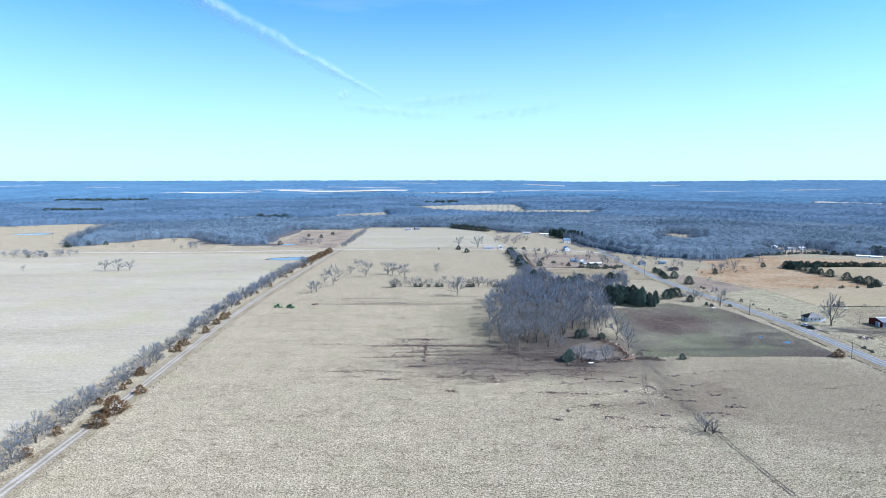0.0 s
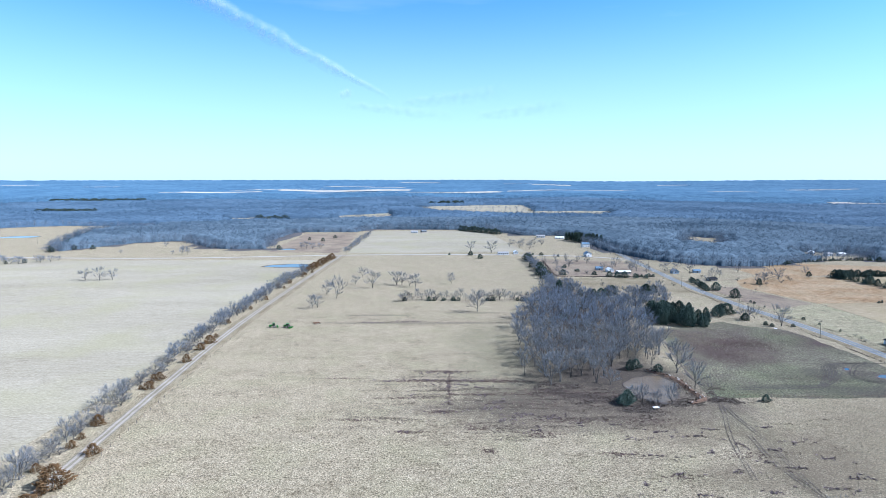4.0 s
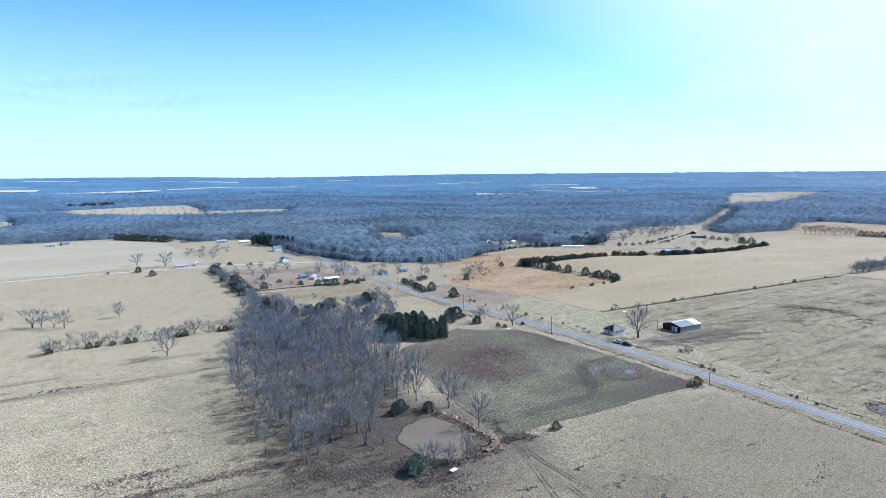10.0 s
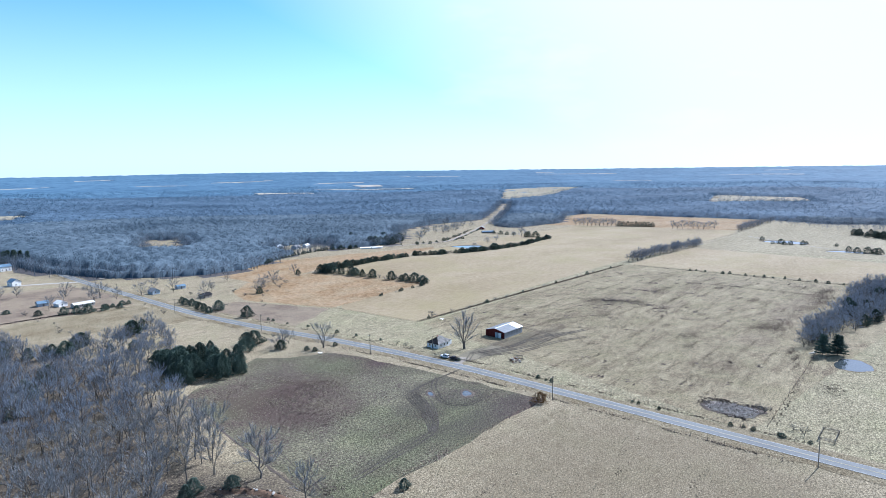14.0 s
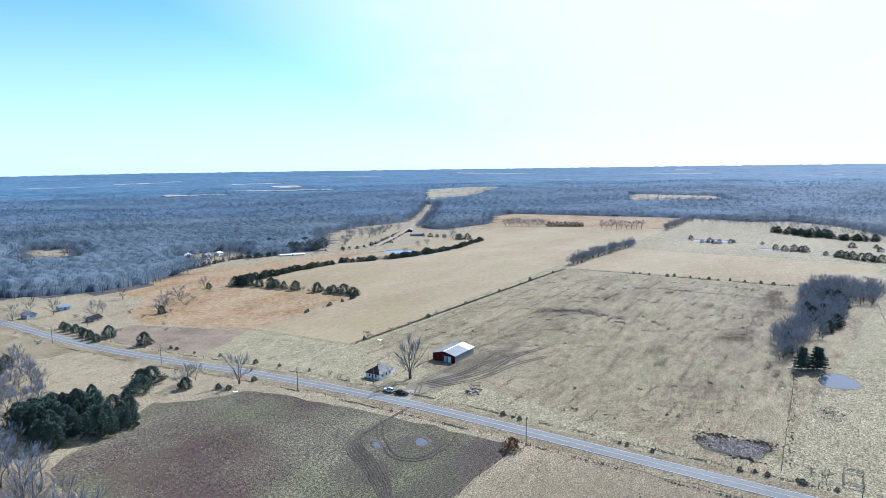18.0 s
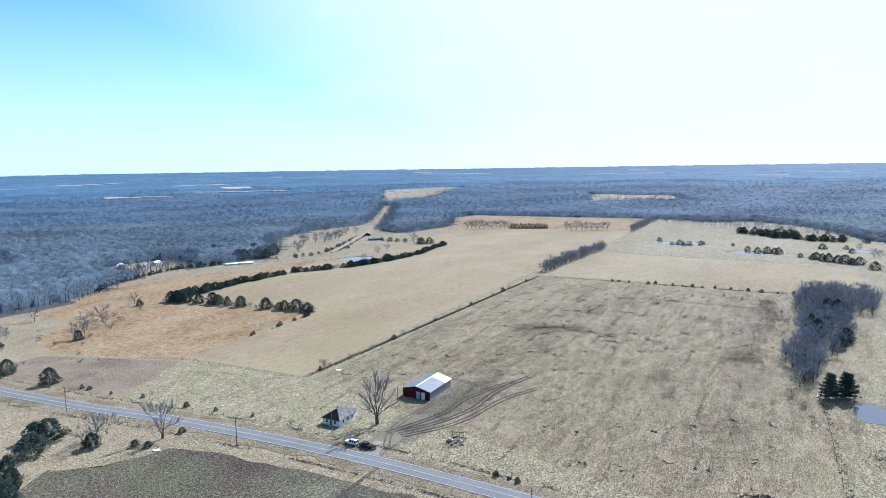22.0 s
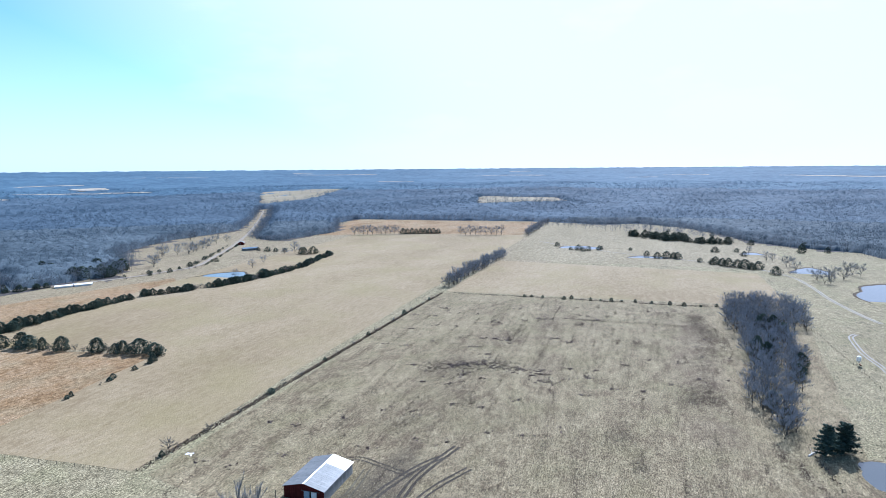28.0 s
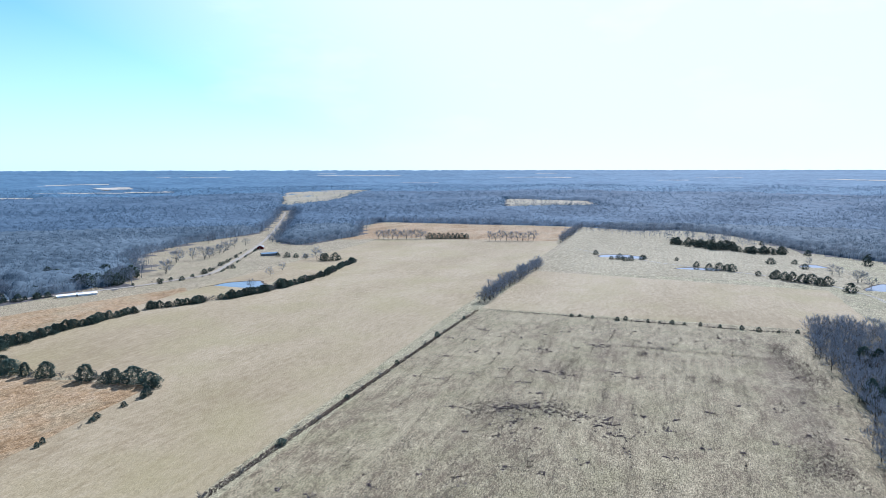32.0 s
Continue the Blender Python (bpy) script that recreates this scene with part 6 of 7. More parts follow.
gable_house("farm_shed", 457, 846, 60, 11.7, 7.02, 2.89, 4.59, M_WHITE, M_NEWSTEEL, "white farm shed at the wood's edge", "shed", 2)
gable_house("farm_house", 469, 830, 20, 10.1, 6.24, 2.55, 4.26, M_PALEBLUE, M_GREYROOF, "blue-grey farmhouse at the wood's edge", windows=3)
gable_house("farm_shed", 485, 830, 20, 9.36, 6.24, 2.72, 4.26, M_WHITE, M_WHITE, "white farm shed beside the farmhouse", "shed", 2)
gable_house("poultry_house", 524, 752, -38, 26.5, 4.68, 1.36, 1.97, M_WHITE, M_WHITE, "long low white hoop house in the grass", "hoop house", 1)
gable_house("cattle_shed", 792, 768, -40, 18.7, 7.02, 2.72, 3.77, M_STEEL, M_BLUEROOF, "long grey-blue cattle shed beside the lane", "shed", 2)
gable_house("lane_barn", 850, 822, 30, 11.7, 7.8, 3.06, 4.92, M_RED, M_GREYROOF, "dark red barn up the lane", "barn", 2)

# ---- utility poles ----
def utility_pole(x, y, h=10.5, turn=0, arm=True):
    root = thing("utility_pole", pose(x, y, land(x, y), 0, 0, turn), "weathered wooden utility pole beside the road", "utility pole", "roadside poles")
    part("pole", tube_bm([(0, 0, -0.5), (0, 0, h)], [0.17, 0.11], 8), M_WOOD, root)
    if arm:
        part("crossarm", box_bm(2.2, 0.12, 0.14, (0, 0.14, h - 0.8)), M_WOOD, root)
        for k in (-0.95, 0, 0.95):
            part("insulator", tube_bm([(k, 0.14, h - 0.66), (k, 0.14, h - 0.45)], [0.06, 0.04], 6), M_LAMP, root)


for x, y in [(221, 130), (220, 226), (219, 322), (218, 431), (209, 517), (200, 606), (201, 700)]:
    utility_pole(x, y)
utility_pole(-620, 976, 16)
utility_pole(-689, 1163, 16)
utility_pole(241.4, 407.5, 8.5, 90, False)
utility_pole(276.6, 401.4, 6.5, 0, False)
wires = thing("power_line", pose(0, 0, 0), "thin dark power lines along the road", "power line")
POLES = [(221, 130), (220, 226), (219, 322), (218, 431), (209, 517), (200, 606), (201, 700)]
for k in (-0.95, 0, 0.95):
    for a, b in zip(POLES, POLES[1:]):
        pts = [(a[0] + (b[0] - a[0]) * i / 8 + k, a[1] + (b[1] - a[1]) * i / 8, 10.1 - 1.2 * (1 - (i / 4 - 1) ** 2)) for i in range(9)]
        part("wire", tube_bm(pts, [0.012] * 9, 3), M_BLACK, wires)

# ---- fences ----
POST = {}


def fence(line, spacing, label, height=1.25, wires_at=(0.5, 0.85, 1.15), skip=0.0, seed=1):
    g = random.Random(seed)
    root = thing("fence", pose(0, 0, 0), label, "fence", "field fences")
    if "mesh" not in POST:
        bm = tube_bm([(0, 0, -0.2), (0, 0, 1.25)], [0.09, 0.075], 5)
        POST["mesh"] = bpy.data.meshes.new("post")
        bm.to_mesh(POST["mesh"])
        bm.free()
        POST["mesh"].materials.append(M_WOOD)
    pts = curve_points(line, spacing)
    last = None
    for p, d in pts:
        if g.random() < skip:
            continue
        o = new("post", POST["mesh"])
        o.parent = root
        o.matrix_basis = pose(p.x + g.uniform(-0.2, 0.2), p.y + g.uniform(-0.2, 0.2), land(p.x, p.y), g.uniform(-5, 5), g.uniform(-5, 5), g.uniform(0, 90)) @ Matrix.Diagonal((1, 1, g.uniform(0.85, 1.1), 1))
    for w in wires_at:
        part("strand", tube_bm([(p.x, p.y, land(p.x, p.y) + w) for p, d in pts], [0.01] * len(pts), 3), M_RUST, root)
    return root


fence([(x - 9.5, y) for x, y in ROAD[2:9]], 5.0, "old wire fence on wooden posts beside the highway", seed=2)
fence([(x + 10, y) for x, y in ROAD[2:9]], 5.0, "sagging wire fence beside the highway verge", seed=3)
fence([(284, 457), (342, 456), (413, 453), (583, 450)], 5.5, "overgrown fence between pasture and hay field", seed=4)
fence([(584, 449), (588, 379), (582, 329), (582, 271), (592, 211)], 6, "wire fence with small cedars", seed=5)
fence([(244, 246), (300, 247), (350, 248)], 4, "fence through the wet ground", seed=6)
fence([(242, 605), (262, 560), (276, 531), (282, 459)], 6, "fence along the orange field", seed=7)
fence([(114, 327), (160, 326), (218, 325)], 4.5, "fence between dark field and pasture", skip=0.2, seed=8)
fence([(377, 207), (441, 206), (503, 208), (533, 209), (541, 218)], 6, "fence along the farm track", seed=9)
fence([(x + 7, y) for x, y in GRAVEL[1:]], 7, "wire fence beside the gravel road", seed=10)

# ---- ponds ----
def pond(name, x, y, rx, ry, turn, water, label, bank=M_BANK, seed=1, lift=0.1, rim=0.25, wide=2.4):
    g = random.Random(seed)
    ph = [g.uniform(0, 6.28) for _ in range(4)]
    n = 48
    root = thing(name, pose(x, y, land(x, y), 0, 0, turn), label, "pond")
    ring = []
    for i in range(n):
        a = 2 * math.pi * i / n
        k = 1 + 0.12 * math.sin(2 * a + ph[0]) + 0.08 * math.sin(3 * a + ph[1]) + 0.04 * math.sin(7 * a + ph[2])
        ring.append((rx * k * math.cos(a), ry * k * math.sin(a)))
    bm = bmesh.new()
    bm.faces.new([bm.verts.new((px, py, lift)) for px, py in ring])
    part("water", bm, water, root)
    bm = bmesh.new()
    prof = [(0.97, lift - 0.02), (1.0, lift + rim * 0.5), (1 + wide * 0.48 / max(rx, ry), lift + rim), (1 + wide / max(rx, ry), 0.02)]
    rows = [[bm.verts.new((px * k, py * k, z + (0.15 * noise.noise((px * 0.5, py * 0.5, k)) if 0.02 < z else 0))) for px, py in ring] for k, z in prof]
    for r0, r1 in zip(rows, rows[1:]):
        for i in range(n):
            bm.faces.new((r0[i], r0[(i + 1) % n], r1[(i + 1) % n], r1[i]))
    part("bank", bm, bank, root, "worn muddy bank")
    return root


pond("farm_pond", 84.5, 338.5, 12.6, 17.5, 0, M_BROWNWATER, "muddy brown farm pond at the grove's edge", M_LITTER, seed=2, rim=0.06, wide=0.8)
pond("field_pond", -183, 741, 25, 15, 0, M_WATER, "blue field pond beside the gravel road", seed=3)
pond("stock_pond", 347, 231, 9.5, 9, 0, M_WATER, "grey-blue stock pond beneath two pines", M_VERGE, seed=4, rim=0.1, wide=1.0)
pond("marsh_pond", 254, 261, 5.2, 8.5, 15, M_WATER, "small marshy pond choked with dead reeds", M_MUD, seed=5, rim=0.2, wide=2.5)
pond("windbreak_pond", 598, 665, 30, 18, -35, M_WATER, "blue pond behind the cedar windbreak", seed=6)
pond("pasture_pond", 935, 378, 22, 32, 20, M_WATER, "pale pond in the far pasture", seed=7)
pond("pasture_pond", 858, 295, 12, 24, 20, M_WATER, "shallow pond among cedars", seed=8)
pond("pasture_pond", 926, 178, 16, 14, 20, M_WATER, "small pond in the far pasture", seed=9)
pond("pasture_pond", 775, 152, 34, 16, 0, M_WATER, "pond beneath bare trees", seed=10)
pond("lake", 640, 118, 66, 32, 10, M_WATER, "broad farm lake beside the woods", seed=11)
pond("pond", 512, 166, 13, 8, 10, M_WATER, "blue pond beside the farm track", seed=12)
pond("north_pond", -231, 903, 14, 9, 0, M_WATER, "small pond beyond the cross road", seed=13)
pond("west_pond", -722, 1078, 34, 18, 0, M_WATER, "pond in the north-western pasture", seed=14)
pond("puddle", 203, 355, 3.2, 2.0, 30, M_WATER, "puddle in the trampled dark field", M_MUD, seed=15, lift=0.09, rim=0.12)
pond("puddle", 193, 367, 2.2, 1.2, 60, M_WATER, "puddle among the wheel ruts", M_MUD, seed=16, lift=0.09, rim=0.12)

def pond_dam():
    """A low earth bank with broken stone and brush along its crest."""
    g = random.Random(31)
    root = thing("pond_dam", pose(101, 340, 0), "reddish earth dam with dark brush and stones", "earth bank")
    pts = curve_points([(91, 364), (97, 357), (100.5, 347), (101, 333), (102, 324), (94, 319)], 1.5)
    verts, faces = [], []
    for i, (p, d) in enumerate(pts):
        side = Vector((d.y, -d.x))
        for k, z in ((-1.7, 0.0), (-0.9, 0.6), (-0.2, 0.8), (0.5, 0.65), (1.9, 0.0)):
            q = p + side * (k + 0.5 * noise.noise((p.x * 0.5, p.y * 0.5, k)))
            verts.append((q.x - 101, q.y - 340, z * (1 + 0.3 * noise.noise((p.x * 0.4, p.y * 0.4, 3)))))
        if i:
            for k in range(4):
                a = (i - 1) * 5 + k
                faces.append((a, a + 1, a + 6, a + 5))
    mesh_ob("earth_bank", verts, faces, M_REDEARTH, root)
    for i in range(60):
        p, d = g.choice(pts)
        w = g.uniform(0.25, 0.8)
        part("stone", box_bm(w, w * 0.8, w * 0.6, (p.x - 101 + g.uniform(-1.6, 1.2), p.y - 340 + g.uniform(-1, 1), 0.6), 0.06, turn=Matrix.Rotation(g.uniform(0, 3), 4, "Z")), g.choice((M_STONE, M_REDEARTH, M_BLACKEARTH, M_BLACKEARTH)), root)


M_REDEARTH = mat("red_earth", [(0.36, (0.075, 0.048, 0.034)), (0.6, (0.165, 0.108, 0.070))], (0.8, 0.08), bump=0.8, bump_scale=2)
M_BLACKEARTH = mat("wet_dark_earth", [(0.36, (0.025, 0.02, 0.018)), (0.6, (0.06, 0.05, 0.042))], (0.8, 0.08), bump=0.8, bump_scale=2)
pond_dam()
weed_spots = [(91, 364), (96, 358), (99, 352), (100, 346), (100, 338), (101, 330), (101, 324), (96, 320), (106, 322), (90, 318)]

# ---- tracks ----
RUT_COUNT = [0]


def ruts(line, label, gauge=1.9, width=0.42, material=None, lift=0.12, fine=2.5):
    RUT_COUNT[0] += 1
    lift += 0.006 * (RUT_COUNT[0] % 11)
    for s in (-0.5, 0.5):
        ribbon("wheel_track", line, width, lift, material or M_DIRT, label, offset=s * gauge, step=fine, ragged=0.25, category="track")


patch("worn_yard", [(240, 382), (254, 379), (268, 376)], [(240, 391), (254, 393), (272, 386)], 0.06, M_DIRT, "worn bare dirt yard before the barn", 3, 2.5)
ribbon("driveway", [(226, 384), (236, 385), (243, 387)], 5.0, 0.11, M_GRAVEL, "pale gravel driveway off the highway", ragged=1.2, step=3, category="driveway")
ruts([(250, 389), (264, 383), (276, 379), (292, 378), (312, 372), (322, 366)], "dark muddy wheel track past the barn", material=M_RUT, width=1.0)
ruts([(252, 386), (266, 377), (284, 371), (306, 370), (330, 364)], "dark muddy wheel track across the pasture", material=M_RUT, width=1.0)
ruts([(250, 383), (262, 374), (276, 368), (298, 364), (316, 356)], "dark muddy wheel track curving away", material=M_RUT, width=0.8)
ruts([(303, 402), (312, 394), (310, 384), (306, 372)], "faint wheel track behind the barn", material=M_RUT)
for k in range(5):
    o = k * 1.5
    ruts([(221 + o, 377), (204, 377), (186 + o, 374), (178 + o, 361), (170 + o * 0.8, 349), (163 + o * 0.6, 341)], "dark parallel ruts through the grazed field", material=M_RUT, gauge=0.8, width=0.4)
ruts([(211, 378), (202, 373), (194, 364), (189, 355), (193, 347), (207, 346)], "dark ruts looping round the puddle", material=M_RUT, gauge=1.8, width=0.5)
ruts([(186, 362), (182, 357), (173, 347), (164, 341), (151, 339), (137, 338), (122, 337)], "dark curving ruts through the grazed field", material=M_RUT, gauge=2.0, width=0.55)
ribbon("ditch_line", [(108, 350), (110, 366), (114, 393), (119, 421), (122, 446)], 0.9, 0.1, M_MUD, "dark eroded ditch along the grove", ragged=0.6, step=2.5, category="ditch")
for line, lab in (([(109, 327), (110, 338), (114, 356), (118, 371)], "dark ruts fanning from the gate"), ([(107, 327), (108, 338), (109, 352)], "dark ruts beside the pond dam"), ([(108, 327), (112, 340), (118, 357)], "dark ruts fanning from the gate"),
                  ([(109, 327), (106, 314), (95, 282), (88, 250)], "worn wheel track fanning across grass"), ([(110, 326), (107, 306), (107, 282), (104, 240), (106, 190), (112, 130)], "worn farm track across the pasture"), ([(110, 326), (104, 308), (103, 284), (101, 262), (104, 230)], "faint wheel track across grass")):
    ruts(line, lab, material=M_RUT if "dark" in lab else M_MUD, gauge=1.4, width=0.22)
ruts([(240, 383), (254, 389), (272, 389), (290, 386), (306, 387)], "dark muddy wheel track before the barn", material=M_TRAMPLED, width=0.6)
ruts([(1010, 440), (900, 330), (820, 215), (755, 178), (706, 172), (636, 173), (584, 169), (562, 165)], "pale farm track through the eastern pasture", material=M_PALEGRAVEL, width=0.9, fine=6)
ruts([(530, 187), (523, 192), (503, 195), (485, 196), (462, 195), (437, 198), (415, 195), (380, 192)], "pale rutted farm track past the feed bin", material=M_PALEGRAVEL, width=0.85, fine=3)
ribbon("lane", [(226, 800), (300, 752), (360, 756), (401, 775), (454, 790), (482, 789), (510, 774), (566, 743), (606, 734), (647, 731), (720, 765), (834, 824), (1058, 950), (1444, 1183)], 4.5, 0.3, M_GRAVEL, "gravel lane along the wood's edge", ragged=0.6, category="road")

# ---- dark weed patches ----
def weeds(name, poly, count, label, material, size=(0.3, 0.8), seed=1, freq=0.05, stretch=(1, 1), bias=0.5, gain=0.0):
    """Low clumps of dead stems, thicker where a broad noise is high."""
    g = random.Random(seed)
    xs, ys = [p[0] for p in poly], [p[1] for p in poly]
    cx, cy = sum(xs) / len(xs), sum(ys) / len(ys)
    verts, faces = [], []
    tries = 0
    while len(faces) < count * 3 and tries < count * 15:
        tries += 1
        x, y = g.uniform(min(xs), max(xs)), g.uniform(min(ys), max(ys))
        u = 1 + 0.6 * g.random() ** 2
        if not inside(cx + (x - cx) * u, cy + (y - cy) * u, poly):
            continue
        if gain and g.random() > bias + gain * noise.fractal((x * freq * stretch[0], y * freq * stretch[1], seed), 0.7, 2.0, 4):
            continue
        z = land(x, y) + 0.03
        for k in range(3):
            a = g.uniform(0, 6.28)
            s = g.uniform(*size)
            dx, dy = math.cos(a), math.sin(a)
            b = len(verts)
            verts += [(x - dy * s * 0.5, y + dx * s * 0.5, z), (x + dy * s * 0.5, y - dx * s * 0.5, z), (x + dx * s * 0.7 + g.uniform(-0.2, 0.2), y + dy * s * 0.7, z + s * g.uniform(0.35, 0.8))]
            faces.append((b, b + 1, b + 2))
    return mesh_ob(name, verts, faces, material, None, label, "weeds", "", "stuff")


def weed_cloud(spots, label, material, seed, size=(0.07, 0.24)):
    """Low clumps of dead stems that thin out from the middle of each patch: (x, y, spread x, spread y, count)."""
    g = np.random.default_rng(seed)
    rows = np.concatenate([np.stack([g.normal(x, a, n), g.normal(y, b, n)], -1) for x, y, a, b, n in spots])
    rows = np.repeat(rows, 3, 0) + g.normal(0, 0.25, (3 * len(rows), 2))
    n = len(rows)
    z = np.array([land(x, y) for x, y in rows]) + 0.04
    t, k = g.uniform(0, 6.28, n), g.uniform(*size, n)
    c, s = np.cos(t) * k, np.sin(t) * k
    v = np.stack([np.stack([rows[:, 0] - s, rows[:, 1] + c, z], -1), np.stack([rows[:, 0] + s, rows[:, 1] - c, z], -1), np.stack([rows[:, 0] + c, rows[:, 1] + s, z + k * g.uniform(0.6, 1.3, n)], -1)], 1).reshape(-1, 3)
    return raw_mesh("dead_weeds", v, np.arange(len(v)), 3, material, label, "weeds")


M_DEADWEED = mat("dead_brown_weeds", [(0.36, (0.07885, 0.06272, 0.05197)), (0.6, (0.1344, 0.1084, 0.08602))], (0.6, 0.05), islands=0.35)
M_PATCHWEED = mat("dark_purple_brown_weeds", [(0.36, (0.1009, 0.0778, 0.07524)), (0.6, (0.1785, 0.1404, 0.1327))], (0.6, 0.05), islands=0.4)


def weed_patches(spots, label, seed, dense=4.0, size=(0.12, 0.32)):
    """Clumps of dark dead weeds, thick in the middle of each patch and loose round it: (x, y, half length along x, along y)."""
    g = np.random.default_rng(seed)
    clumps = []
    for x, y, a, b in spots:
        n = int(3 + dense * a * b)
        clumps.append(np.stack([g.normal(x, a, n), g.normal(y, b, n)], -1))
        clumps.append(np.stack([g.normal(x, 2.5 * a + 1, 2 + n // 5), g.normal(y, 2.5 * b + 1, 2 + n // 5)], -1))
    clumps = np.concatenate(clumps)
    rows = np.repeat(clumps, 14, 0)
    rows = rows + g.normal(0, 0.33, rows.shape) * np.repeat(g.uniform(0.5, 1.6, len(clumps)), 14)[:, None]
    n = len(rows)
    z = np.array([land(x, y) for x, y in rows]) + 0.04
    t, k = g.uniform(0, 6.28, n), g.uniform(*size, n)
    c, s = np.cos(t) * k, np.sin(t) * k
    v = np.stack([np.stack([rows[:, 0] - s, rows[:, 1] + c, z], -1), np.stack([rows[:, 0] + s, rows[:, 1] - c, z], -1), np.stack([rows[:, 0] + c, rows[:, 1] + s, z + k * g.uniform(0.6, 1.3, n)], -1)], 1).reshape(-1, 3)
    return raw_mesh("dead_weeds", v, np.arange(len(v)), 3, M_PATCHWEED, label, "weeds")


M_TUFT = mat("dry_grass_tufts", [(0.36, (0.17, 0.15, 0.10)), (0.6, (0.28, 0.25, 0.175))], (0.6, 0.05), islands=0.4)
weeds("dead_weeds", [(240, 255), (285, 448), (580, 446), (590, 215), (400, 240)], 16000, "thin dark dead weeds in streaks across the pasture", M_DEADWEED, (0.16, 0.40), 3, 0.06, (0.2, 2.4), 0.06, 0.5)
weed_cloud([(409, 398, 7, 4, 900), (416, 385, 7, 5, 1000), (421, 371, 6, 5, 900), (342, 390, 6, 3, 350), (370, 370, 6, 2, 300), (371, 415, 4, 2, 160), (351, 426, 5, 1.5, 160), (338, 411, 7, 1.5, 200), (326, 418, 4, 1.5, 120), (353, 311, 5, 2.5, 300), (331, 304, 3, 2, 160), (369, 329, 3, 1.5, 100), (440, 352, 9, 1.5, 260), (480, 372, 10, 1.5, 260), (455, 410, 9, 1.2, 180), (510, 392, 10, 1.4, 180)], "grey-brown dead weed patches in the pasture", M_DEADWEED, 61, (0.07, 0.20))
weed_patches([(413, 391, 2.6, 2.2), (418, 385, 2.6, 2.4), (421, 377, 2.6, 2.0), (416, 371, 1.8, 1.3), (403, 382, 2.8, 1.0), (466, 382, 1.7, 2.2), (466, 374, 1.8, 1.2), (418, 359, 1.9, 2.4), (403, 343, 1.5, 2.4), (518, 364, 1.5, 2.3), (510, 339, 1.5, 0.8), (523, 331, 1.3, 2.4), (475, 350, 1.4, 1.6), (471, 340, 1.0, 0.8), (414, 326, 1.0, 1.0), (447, 389, 1.2, 1.4), (436, 379, 1.2, 1.0), (530, 430, 1.5, 1.2), (409, 409, 1.0, 0.9), (416, 349, 2.2, 1.6), (410, 351, 2.4, 0.6), (502, 390, 1.2, 1.6)], "dark purple-brown weed patches in the rough pasture", 81)
weed_patches([(250 + 7.3 * (i * 29 % 44) + 2.1 * (i % 5), 262 + 4.1 * (i * 31 % 45), 0.5, 0.5) for i in range(80) if i * 29 % 44 < 43], "small dark weed clumps across the rough pasture", 82, 1.0)
weed_patches([(-24, 350, 5.1, 0.5), (-11, 349, 5.1, 0.5), (2, 349, 3.9, 0.6), (-10, 361, 2.7, 1.0), (4, 339, 3.2, 0.5), (-4, 343, 3.2, 0.5), (-14, 309, 2.5, 0.6), (2, 329, 2.4, 0.6), (-27, 329, 0.7, 0.7), (-40, 348, 2.1, 0.6), (-10, 339, 0.4, 5.9), (-10, 320, 0.4, 3.7), (12, 300, 2.2, 0.7), (24, 290, 0.8, 2.0), (42, 296, 1.3, 1.0), (-28, 289, 1.7, 0.6), (-22, 361, 2.2, 0.8), (-37, 472, 4.6, 1.2), (-61, 469, 5.3, 0.7), (8, 313, 2.3, 1.0), (19, 306, 2.9, 1.2), (32, 303, 2.6, 1.2), (12, 320, 1.9, 0.8)] + [(46 + 3.1 * (i * 17 % 26), 238 + 2.3 * (i * 11 % 27), 1.0 + 0.5 * (i % 4), 0.5) for i in range(22)], "dark weed streaks before the grove", 83, 5.0)
weed_cloud([(476, 306, 5, 2.2, 330), (478, 316, 3, 1.4, 130), (509, 338, 4, 1.5, 140), (410, 321, 3, 1.2, 90), (403, 278, 9, 5, 1500), (396, 286, 7, 4, 500), (544, 271, 10, 4, 1100), (520, 270, 9, 5, 1000), (497, 265, 10, 5, 1300), (470, 270, 9, 5, 700), (355, 259, 5, 1.2, 260), (343, 255, 5, 1.0, 240), (330, 252, 5, 1.0, 160)], "reddish dead weeds beside the copse", M_REDWEED, 62, (0.07, 0.20))
weed_cloud([(522 + 1.0 * (i % 3), 280 + 4.6 * i, 1.6, 1.6, 34) for i in range(14)], "dark dead weeds along an old furrow", M_DEADWEED, 70, (0.07, 0.20))
weed_cloud([(x, y, 1.6, 1.6, 90) for x, y in weed_spots], "dark brush along the pond dam", M_DEADWEED, 72, (0.12, 0.36))
weed_cloud([(150, 404, 12, 14, 3600), (165, 416, 9, 7, 1500), (140, 388, 7, 9, 1200), (175, 352, 4, 3, 200)], "reddish-brown dead stems massed in the dark field", M_REDWEED, 63, (0.07, 0.20))
